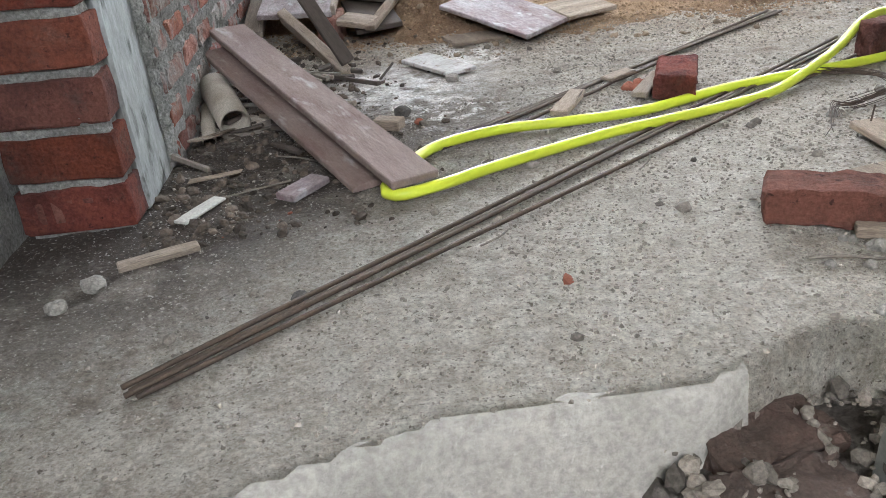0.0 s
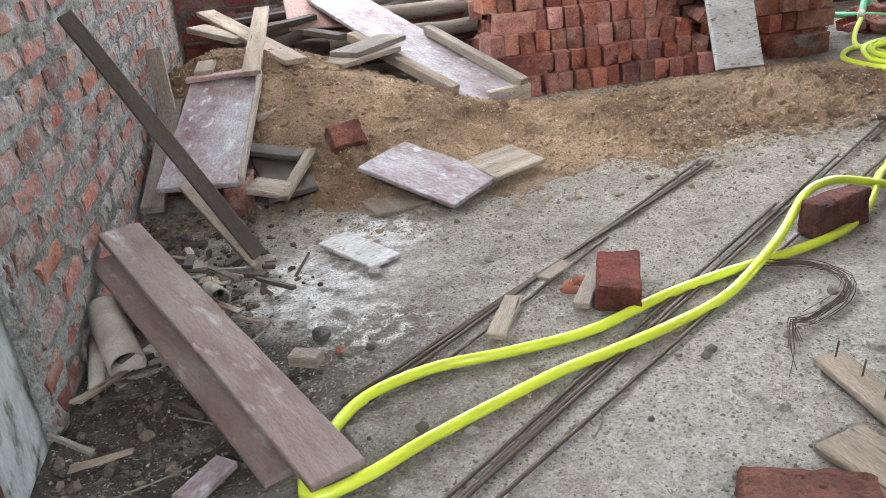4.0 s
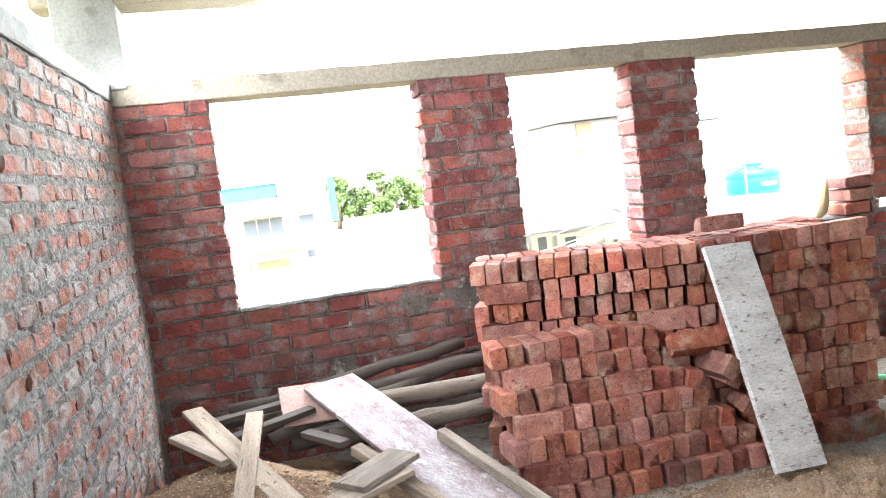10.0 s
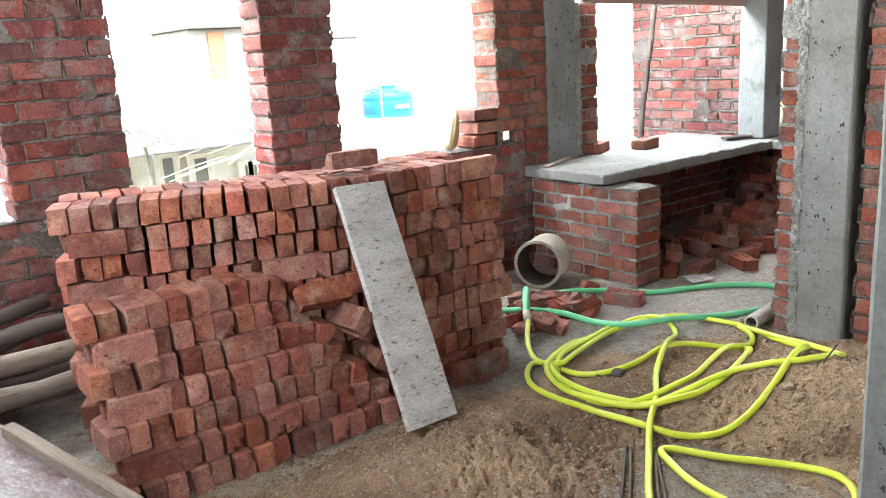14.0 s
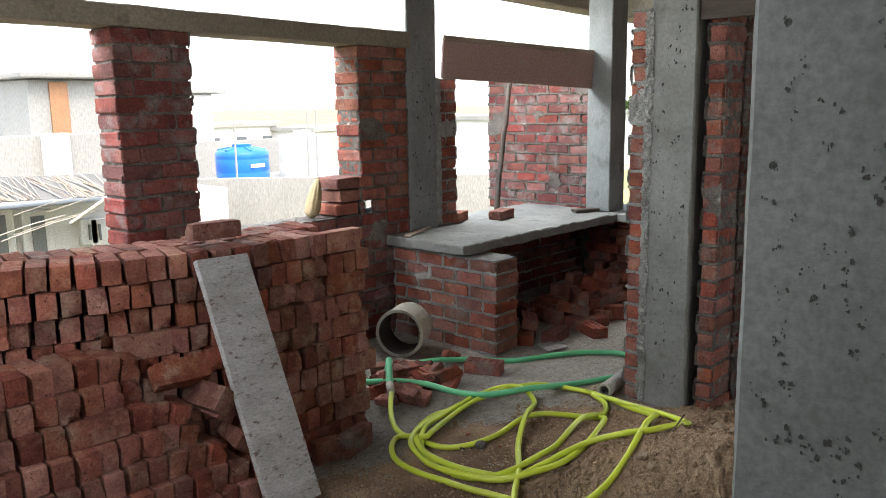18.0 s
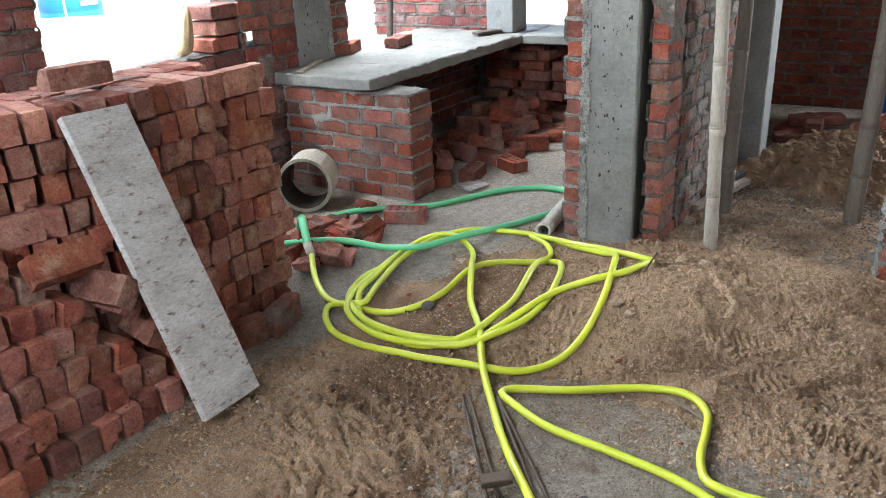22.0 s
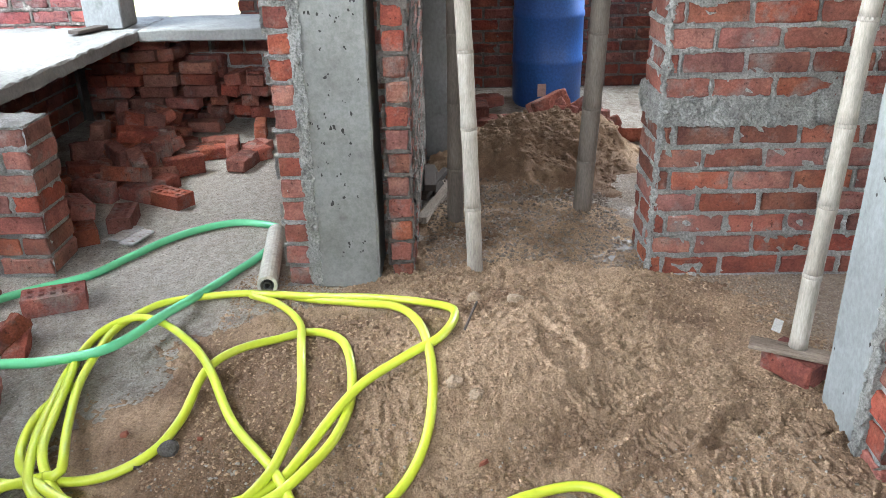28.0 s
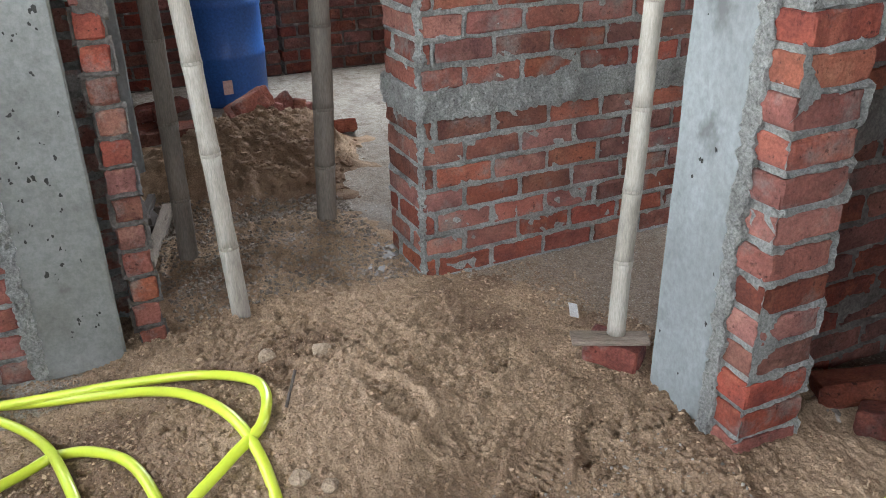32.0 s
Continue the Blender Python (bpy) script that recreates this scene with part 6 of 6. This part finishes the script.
# ---- small loose pieces ----
def pebble(x, y, r, mat, label, flat=0.7, lift=0.0):
    bm = bmesh.new()
    bmesh.ops.create_icosphere(bm, subdivisions=2, radius=r)
    seed = Vector((x * 7, y * 7, 0))
    for v in bm.verts:
        v.co = v.co * (1 + 0.35 * noise.noise(v.co / r * 1.1 + seed))
        v.co.z *= flat
    ob = part("stone", bm, mat, m=pose(x, y, top_z(x, y) + r * flat * 0.55 + lift, 0, 0, x * 100))
    return tagged(ob, label, "stone", "loose stones")


CLOD = material("dark_clod", (0.09, 0.085, 0.08), 0.9, second=(0.16, 0.15, 0.14), scale=20, bump=0.8, grain_amount=0.4)
LUMP_SAND = material("sandy_lump", (0.50, 0.38, 0.265), 0.9, second=(0.33, 0.25, 0.175), scale=12, bump=0.7, grain_amount=0.3)
LUMP = material("mortar_lump", (0.44, 0.42, 0.385), 0.9, second=(0.28, 0.26, 0.235), scale=12, bump=0.7, grain_amount=0.3)
for x, y, r, mat, label in ((-0.18, 1.99, 0.028, CLOD, "black charred clod on the floor"), (0.0, 2.3, 0.024, LUMP, "grey mortar lump beside the small board"), (-0.14, 1.9, 0.014, BRICKBAT, "red brick crumb on the floor"),
                            (3.08, 2.83, 0.026, LUMP_SAND, "pale stone on the sand mound"), (3.05, 2.77, 0.021, LUMP_SAND, "pale stone on the sand mound"), (3.55, 2.63, 0.03, LUMP_SAND, "pale mortar lump in the sand"), (3.67, 2.76, 0.026, LUMP_SAND, "pale mortar lump in the sand"),
                            (2.99, 3.62, 0.03, CLOD, "dark clod inside the hose coil"), (2.95, 3.7, 0.022, CLOD, "dark clod inside the hose coil"), (2.052, 2.922, 0.022, LUMP_SAND, "dirty stone on the damp floor"), (2.2, 2.6, 0.02, CLOD, "dark clod beside the rods"),
                            (0.82, 0.86, 0.028, LUMP, "grey stone on the dusty floor"), (0.72, 0.74, 0.022, LUMP, "grey stone on the dusty floor"), (-0.42, 0.98, 0.016, CLOD, "small dark stone beside the rods"), (0.5, 0.72, 0.014, LUMP, "small pale stone near the edge"),
                            (-0.82, 1.12, 0.024, LUMP, "grey stone by the stair pier"), (-0.87, 1.05, 0.02, LUMP, "grey stone by the stair pier"), (2.05, 2.05, 0.02, CLOD, "dark clod on the floor"), (0.9, 1.6, 0.015, LUMP, "small pale stone near the wire")):
    pebble(x, y, r, mat, label)
board("wood_offcut", "short rough wood end standing near the lime", (-0.27, 1.87, 0.035), (-0.20, 1.83, 0.035), (-0.25, 1.91, 0.035), 0.03, WOOD)
board("wood_offcut", "flat wood chip on the small brick rubble", (0.45, 2.03, 0.03), (0.55, 2.10, 0.03), (0.43, 2.07, 0.03), 0.012, WOOD)
board("wood_offcut", "torn paper-thin white chip on the sandy floor", (3.63, 1.74, 0.045), (3.70, 1.70, 0.05), (3.64, 1.70, 0.04), 0.006, PAPER)
for k in range(7):
    pebble(0.50 + random.uniform(-0.05, 0.06), 1.98 + random.uniform(-0.04, 0.05), random.uniform(0.010, 0.02), BRICKBAT, "broken brick bit beside the brick")
board("splinter", "thin wood splinter stuck in the sand crest", (3.28, 2.80, 0.25), (3.31, 2.76, 0.33), (3.285, 2.805, 0.25), 0.006, WOOD_DARK)
nails = thing("nail_row", "rusty nails sticking up from the plank end", "nails")
for x, y in ((0.90, 1.44), (0.905, 1.36), (0.895, 1.28)):
    part("nail", tube([(x, y, 0.03), (x + 0.004, y, 0.075)], 0.0022, 6), RUST, nails)
for x, y, a, l in ((-0.55, 1.52, 20, 0.16), (-0.47, 1.70, -35, 0.12), (0.35, 1.42, 60, 0.10), (0.72, 0.92, 10, 0.2), (0.95, 0.98, -20, 0.16), (-0.05, 1.12, 40, 0.08), (-0.3, 1.75, 10, 0.14)):
    c, d = math.cos(radians(a)), math.sin(radians(a))
    tagged(part("twig", tube(smooth_line([(x - c * l / 2, y - d * l / 2, 0.008), (x + 0.008, y - 0.006, 0.012), (x + c * l / 2, y + d * l / 2, 0.009)], 0.02), 0.0022, 5), BAMBOO_OLD), "dry bent twig on the dusty floor", "twig", "twigs")

MUD = material("wet_mud", (0.33, 0.26, 0.20), 0.5, second=(0.18, 0.14, 0.105), scale=8, bump=0.5, grain_amount=0.3, coords="World", islands=0.3)
scatter("gravel", "wet muddy gravel trodden into the passage floor", 15000, lambda: (random.uniform(4.15, 5.55), random.uniform(2.05, 2.95)), 0.0042, MUD, top_z)
scatter("gravel", "crumbled lumps on the back room sand heap", 3500, lambda: (random.gauss(5.75, 0.28), random.gauss(2.3, 0.24)), 0.010, SAND, room_heap)


def fringe(x, y, z0, z1, along, label):
    """A ragged strip of mortar squeezed out between a column and its brick cheek."""
    bm = box(-0.012, 0.012, -0.022, 0.022, z0, z1, 0.0, 0.011, 0.011, grain=48.0)
    ob = part("mortar_fringe", bm, MORTAR, m=pose(x, y, 0, 0, 0, along))
    return tagged(ob, label, "mortar", kind="structure")


fringe(4.166, 2.036, 0.02, 1.8, 45, "rough mortar along the corner of the brick wall")
fringe(4.082, 3.378, 0.02, 2.1, 0, "rough mortar squeezed out beside the column")
fringe(2.95, 1.758, 0.02, 2.6, 90, "rough mortar squeezed out beside the pale column")
fringe(4.706, 5.436, 0.74, 1.83, 90, "rough mortar squeezed out beside the north column")
fringe(-0.785, 1.742, 0.02, 2.1, 0, "rough mortar at the foot of the stained column")

for x, y, r in ((0.61, 0.92, 0.018), (0.57, 0.965, 0.009), (0.585, 0.96, 0.010), (0.66, 0.90, 0.014), (0.56, 0.86, 0.012), (0.50, 0.88, 0.010), (0.63, 0.84, 0.02)):
    pebble(x, y, r, LUMP, "pale mortar crumb beside the broken brick", 0.75)
board("wood_offcut", "pale wood end tucked under the broken brick", (0.60, 0.985, 0.026), (0.72, 0.93, 0.026), (0.585, 0.955, 0.026), 0.022, WOOD)
tagged(part("twig", tube(smooth_line([(0.47, 0.90, 0.008), (0.53, 0.885, 0.012), (0.60, 0.86, 0.010), (0.68, 0.865, 0.012)], 0.02), 0.003, 5), BAMBOO_OLD), "dry bent twig on the dusty floor", "twig", "twigs")


# ---- outside ----
FIELD = material("dry_field", (0.33, 0.28, 0.14), 0.95, second=(0.17, 0.2, 0.065), scale=0.05, third=(0.5, 0.42, 0.3), third_scale=0.2, third_low=0.55, bump=0.2, bump_scale=3, coords="World")
RENDER = material("white_render", (0.62, 0.62, 0.60), 0.85, second=(0.52, 0.51, 0.48), scale=0.6, bump=0.1, bump_scale=20, coords="World")
CEMENT = material("cement_render", (0.34, 0.335, 0.315), 0.9, second=(0.25, 0.245, 0.225), scale=0.8, third=(0.3, 0.29, 0.27), third_scale=2, third_low=0.6, bump=0.15, bump_scale=20, coords="World", stretch=(1, 1, 0.25))
BRICK_FAR = material("far_brick", (0.30, 0.225, 0.165), 0.9, second=(0.23, 0.155, 0.11), scale=0.5, bump=0.1, bump_scale=8, coords="World")
BLUE = material("blue_sheet", (0.05, 0.2, 0.62), 0.5, second=(0.04, 0.16, 0.5), scale=0.8, bump=0.0)
TANK_BLUE = material("tank_blue", (0.02, 0.16, 0.62), 0.35, second=(0.02, 0.13, 0.55), scale=2, bump=0.0)
PANE = material("dark_pane", (0.13, 0.145, 0.16), 0.15, second=(0.09, 0.1, 0.11), scale=0.7, bump=0.0, spec=0.5)
LEAF = material("leaf", (0.12, 0.18, 0.06), 0.8, second=(0.08, 0.13, 0.04), scale=2, bump=0.0, vary=0.2)
BARK = material("bark", (0.16, 0.12, 0.09), 0.9, scale=3, bump=0.4)
RUSTY = material("rusty_door", (0.36, 0.2, 0.11), 0.8, second=(0.3, 0.15, 0.08), scale=2, bump=0.1)
LOW = -3.4
bm = bmesh.new()
for v in ((-900, -900), (900, -900), (900, 900), (-900, 900)):
    bm.verts.new((v[0], v[1], LOW))
bm.faces.new(bm.verts)
tagged(part("ground", bm, FIELD), "dry grassy open land beyond the houses", "ground", kind="structure")


def window_at(house, x0, x1, y, z0, z1):
    win = part("window", box(x0 - 0.06, x1 + 0.06, y - 0.05, y + 0.03, z0 - 0.06, z1 + 0.06, 0.01), RENDER, house)
    count = max(1, round((x1 - x0) / 0.7))
    for k in range(count):
        a, b = x0 + (x1 - x0) * k / count + 0.03, x0 + (x1 - x0) * (k + 1) / count - 0.03
        part("pane", box(a, b, y - 0.07, y - 0.045, z0, z1), PANE, win)
    return win


villa = thing("white_house", "white two-storey house with a blue roof fascia", "house")
part("wall", box(-16, 3.4, 43, 52, LOW, 0.95, 0.03), RENDER, villa)
part("parapet", box(-16, 3.4, 42.8, 43.05, 0.95, 1.25), RENDER, villa)
part("fascia", box(-16, 0.75, 43.6, 43.8, 1.25, 2.0), BLUE, villa, "blue sheet fascia")
part("stair_tower", box(0.8, 3.35, 43.4, 48, 0.955, 2.6, 0.03), RENDER, villa)
part("water_tank", box(-1.2, 0.6, 45, 46.5, 2.3, 3.1, 0.05), RENDER, villa)
part("roof", box(-16.2, 0.9, 43.5, 52, 2.01, 2.25), RENDER, villa)
part("blue_panel", box(3.42, 3.75, 43.0, 43.3, -0.3, 2.0), BLUE, villa, "blue vertical panel")
part("balcony", box(-1.3, 2.2, 42.2, 42.99, -1.45, -1.25, 0.02), RENDER, villa)
part("balcony", box(-1.3, 2.2, 42.1, 42.2, -1.24, -0.75, 0.02), RENDER, villa)
part("shade", box(-1.2, 1.0, 42.3, 42.99, 0.35, 0.5), RUSTY, villa, "rust-coloured window shade")
part("shade", box(1.6, 2.6, 42.5, 42.99, 0.35, 0.5), RUSTY, villa, "rust-coloured window shade")
for x0, x1, z0, z1 in ((-1.1, 0.9, -0.7, 0.25), (1.7, 2.5, -0.5, 0.2), (-3.2, -2.5, -1.0, -0.2), (-2.1, -1.6, -0.9, -0.1), (-2.8, -2.1, -2.9, -2.1), (1.9, 2.6, -2.0, -1.65), (-5.5, -4.5, -0.9, 0.0), (-8.5, -7.5, -0.9, 0.0)):
    window_at(villa, x0, x1, 42.98, z0, z1)
part("porch", box(-1.1, 0.9, 42.9, 42.985, -3.3, -1.9), RUSTY, villa, "dark reddish porch wall")
plot = thing("plot_wall", "weathered brick compound wall with pale posts", "wall")
for a, b, top in (((-0.7, 31.0), (2.7, 31.0), -1.25), ((2.65, 31.25), (2.68, 38.0), -1.5), ((-0.68, 31.25), (-0.65, 36.0), -1.27)):
    part("panel", box(min(a[0], b[0]) - 0.1, max(a[0], b[0]) + 0.1, min(a[1], b[1]) - 0.1, max(a[1], b[1]) + 0.1, LOW, top), BRICK_FAR, plot)
front = thing("plot_wall", "low brick plot wall along the lane", "wall")
for k in range(12):
    x = -10.2 + 2.0 * k
    part("panel", box(x, x + 1.98, 22.0, 22.2, LOW, -1.15 if x < -0.5 else -1.42), BRICK_FAR, front)
    part("post", box(x - 0.1, x + 0.1, 21.94, 22.26, LOW, -1.05 if x < -0.5 else -1.32), CEMENT, front)
for k in range(12):
    x = 6 + 4.0 * k
    part("panel", box(x, x + 3.98, 62.0, 62.2, LOW, -1.1), BRICK_FAR, front)
    part("post", box(x - 0.15, x + 0.15, 61.9, 62.3, LOW, -0.9), CEMENT, front)
for k in range(3):
    bed = tagged(part("plot_wall", box(5 + 2 * k, 16, 40 + 5 * k, 40.25 + 5 * k, LOW, -2.7), BRICK_FAR), "low brick footing wall in the field", "wall", "field walls")
pole = tagged(part("street_pole", tube([(0.69, 21.0, LOW), (0.69, 21.0, 0.0)], 0.07, 8), CEMENT, smooth=True), "slim concrete pole at the lane", "pole")


def tree(x, y, h, spread):
    t = thing("tree", "green leafy tree in the distance", "tree", "far trees")
    part("trunk", tube([(x, y, LOW), (x + 0.2, y, LOW + h * 0.3), (x + 0.1, y + 0.2, LOW + h * 0.65)], 0.22, 8, taper=[1.2, 0.9, 0.5]), BARK, t, smooth=True)
    for k in range(5):
        a = k * 1.26 + x
        part("limb", tube([(x + 0.15, y, LOW + h * 0.4), (x + spread * 0.5 * math.cos(a), y + spread * 0.5 * math.sin(a), LOW + h * 0.7)], 0.08, 6, taper=[1, 0.5]), BARK, t)
    verts, faces = [], []
    centres = [(random.gauss(0, spread * 0.42), random.gauss(0, spread * 0.42), h * random.uniform(0.2, 0.92)) for _ in range(22)]
    for _ in range(1500):
        c = random.choice(centres)
        d = Vector((random.gauss(0, 1), random.gauss(0, 1), random.gauss(0, 0.8))).normalized() * random.uniform(0.3, 1.0) * spread * 0.3
        p = Vector((x + c[0], y + c[1], LOW + c[2])) + d
        u, v = Vector((random.gauss(0, 1), random.gauss(0, 1), random.gauss(0, 1))).normalized() * 0.2, Vector((random.gauss(0, 1), random.gauss(0, 1), random.gauss(0, 1))).normalized() * 0.2
        k = len(verts)
        verts += [tuple(p - u), tuple(p + v), tuple(p + u), tuple(p - v)]
        faces.append((k, k + 1, k + 2, k + 3))
    me = bpy.data.meshes.new("crown")
    me.from_pydata(verts, [], faces)
    me.materials.append(LEAF)
    part("crown", me, None, t)


for x, y, h, s in ((8.0, 90, 6.0, 2.4), (10.6, 92, 5.2, 2.6), (12.6, 90, 6.2, 2.2), (15.0, 93, 5.0, 2.8), (17.5, 95, 5.6, 3.0), (6.0, 96, 4.6, 2.6), (-3.0, 37.5, 2.6, 0.8), (60, 40, 6.0, 3.2), (64, 36, 5.5, 3.0)):
    tree(x, y, h, s)
# neighbour with its stair room, lean-to roof and windows
near = thing("neighbour_house", "half-built cement house with a lean-to roof and stair room", "house")
part("wall", box(2.45, 6.2, 10.6, 16.5, LOW, 0.6, 0.02), RENDER, near)
part("parapet", box(3.3, 6.2, 12.1, 12.3, 0.605, 1.33, 0.01), CEMENT, near)
part("parapet", box(2.5, 3.29, 12.1, 12.3, 0.605, 1.2, 0.01), CEMENT, near)
part("pillar", box(4.45, 4.75, 11.9, 12.09, 0.605, 1.35, 0.01), RENDER, near)
part("stair_room", box(5.05, 6.35, 13.9, 15.6, 0.605, 2.1, 0.02), CEMENT, near)
part("stair_roof", box(4.9, 6.5, 13.7, 15.8, 2.105, 2.2, 0.02), CEMENT, near)
part("door", box(5.35, 5.62, 13.86, 13.895, 1.2, 2.05), RUSTY, near, "rust-brown metal door")
lean = bmesh.new()
vs = [lean.verts.new(v) for v in ((2.35, 9.9, 0.775), (4.55, 9.9, 0.70), (4.75, 10.9, 0.88), (2.35, 10.9, 0.965))]
lean.faces.new(vs)
bmesh.ops.solidify(lean, geom=lean.faces[:], thickness=0.06)
part("lean_to_roof", lean, CEMENT, near, "lean-to roof covered with dry sticks")
for k in range(70):
    x = random.uniform(2.4, 4.4)
    part("stick", tube([(x, 9.9 + random.uniform(-0.08, 0.02), 0.80 - 0.034 * (x - 1.6) + random.uniform(0, 0.02)), (x + random.uniform(-0.25, 0.25), 10.8, 0.99 - 0.038 * (x - 1.6) + random.uniform(0, 0.03))], random.uniform(0.005, 0.009), 4), random.choice((CEMENT, WOOD, WOOD)), near)
for k in range(6):
    x, z = random.uniform(3.6, 4.8), random.uniform(0.55, 0.85)
    l = random.uniform(0.5, 1.3)
    part("stick", tube([(x, 9.82, z), (x - l * 0.5, 9.80, z - 0.08 * l), (x - l, 9.80, z - 0.2 * l)], random.uniform(0.004, 0.007), 4), BAMBOO, near)
part("pipe", tube([(3.75, 9.76, 0.48), (4.45, 9.78, 0.86)], 0.02, 8), PVC, near, "white plastic pipe", smooth=True)
for x0, x1, z0, z1 in ((2.6, 2.85, 0.0, 0.5), (3.25, 3.42, 0.05, 0.55), (3.62, 3.82, 0.0, 0.5), (4.24, 4.32, 0.16, 0.34), (4.36, 4.44, 0.14, 0.33)):
    window_at(near, x0, x1, 10.58, z0, z1)
part("drain_pipe", tube([(3.1, 10.5, 0.7), (3.12, 10.5, -2.0)], 0.025, 8), PVC, near, "grey wall drain pipe", smooth=True)
grey = thing("terrace_house", "cement terrace house with water tanks", "house")
part("wall", box(6.35, 15.0, 12.3, 17.0, LOW, 0.12, 0.02), CEMENT, grey)
bm = box(0, 5.4, -0.12, 0.0, -3.5, 0.0, 0.01)
part("parapet", bm, CEMENT, grey, "streaked grey parapet", m=pose(6.55, 12.35, 0.60, 0, 1.2, -33.5))
part("back_wall", box(9.0, 16.0, 17.0, 17.2, 0.125, 0.9), CEMENT, grey)
part("stair_room", box(9.6, 10.7, 18.0, 20.0, 0.1, 1.95, 0.02), RENDER, grey)
part("stair_roof", box(9.4, 11.0, 17.9, 20.2, 1.955, 2.05, 0.02), CEMENT, grey)


def tank(label, x, y, z, r, h, mat):
    t = thing("water_tank", label, "tank", m=pose(x, y, z))
    bm = bmesh.new()
    prof = ((r * 0.98, 0), (r, 0.03), (r, h * 0.3), (r * 0.985, h * 0.33), (r, h * 0.36), (r, h * 0.66), (r * 0.985, h * 0.69), (r, h * 0.72), (r, h * 0.84), (r * 0.9, h * 0.9), (r * 0.4, h * 0.97), (r * 0.38, h), (0.02, h))
    loops = [[bm.verts.new((q * math.cos(2 * math.pi * k / 32), q * math.sin(2 * math.pi * k / 32), z0)) for k in range(32)] for q, z0 in prof]
    for a, b in zip(loops, loops[1:]):
        for k in range(32):
            bm.faces.new((a[k], a[(k + 1) % 32], b[(k + 1) % 32], b[k]))
    part("body", bm, mat, t, smooth=True)
    part("lid", tube([(0, 0, h), (0, 0, h + 0.05)], r * 0.36, 20), mat, t)
    part("brand_patch", box(-r * 0.3, r * 0.3, -r - 0.006, -r + 0.02, h * 0.46, h * 0.56), RENDER, t, "plain white printed strip")
    for k in range(6):
        a = k * math.pi / 3 + 0.3
        part("rib", tube([(r * 0.9 * math.cos(a), r * 0.9 * math.sin(a), h * 0.9), (r * 0.42 * math.cos(a), r * 0.42 * math.sin(a), h * 0.97)], 0.03, 6), mat, t)


tank("blue plastic roof water tank", 9.1, 14.55, 0.20, 0.5, 0.70, TANK_BLUE)
tank("white plastic roof water tank", 11.3, 15.5, 0.125, 0.52, 0.95, RENDER)
for x, y in ((8.2, 13.4), (9.7, 13.3), (10.8, 14.4), (12.4, 14.6)):
    tagged(part("standpipe", tube([(x, y, 0.1), (x, y, 1.3 + 0.3 * (x % 1))], 0.02, 6), CEMENT), "thin steel standpipe on the terrace", "pipe", "terrace pipes")
bm = box(-1, 1, -1, 1, -1, 1, 0, 0, 0.25)
for v in bm.verts:
    q = v.co.normalized() * (0.75 + 0.25 * v.co.length / 1.73)
    fold = 1 + 0.12 * math.sin(9 * math.atan2(v.co.y, v.co.x)) * (0.5 + 0.5 * q.z)
    v.co = Vector((0.075 * q.x * (1 - 0.6 * (0.5 + 0.5 * q.z)) * fold + 0.03 * q.z, 0.05 * q.y * (1 - 0.4 * q.z) * fold, 0.15 * q.z + 0.012 * noise.noise(v.co * 3)))
sack = tagged(part("cloth_sack", bm, material("sack", (0.50, 0.40, 0.25), 0.9, second=(0.4, 0.3, 0.17), scale=9, bump=0.5, bump_scale=30), m=pose(3.60, NORTH + 0.10, SILL + 0.135, 0, 6, 10), smooth=True), "tan cloth sack slumped on the sill by the jamb", "sack")
for k, (x, y, w, d, h) in enumerate(((33, 52, 9, 6, 3.6), (41, 47, 8, 6, 3.2), (24, 66, 8, 6, 4.2), (-8, 80, 10, 8, 5.5), (52, 38, 10, 8, 3.8), (18, 110, 14, 8, 4.5), (36, 70, 12, 8, 4.4), (62, 26, 9, 9, 4.0), (74, 18, 9, 9, 4.4))):
    far = thing("far_house", "pale flat-roofed house in the distance", "house", "far houses")
    part("wall", box(x - w / 2, x + w / 2, y, y + d, LOW, LOW + h), RENDER, far)
    part("roof", box(x - w / 2 - 0.2, x + w / 2 + 0.2, y - 0.2, y + d + 0.2, LOW + h + 0.01, LOW + h + 0.3), CEMENT, far)
    for j in range(4):
        a = x - w / 2 + (j + 0.35) * w / 4
        window_at(far, a, a + w / 10, y - 0.02, LOW + h * 0.55, LOW + h * 0.8)
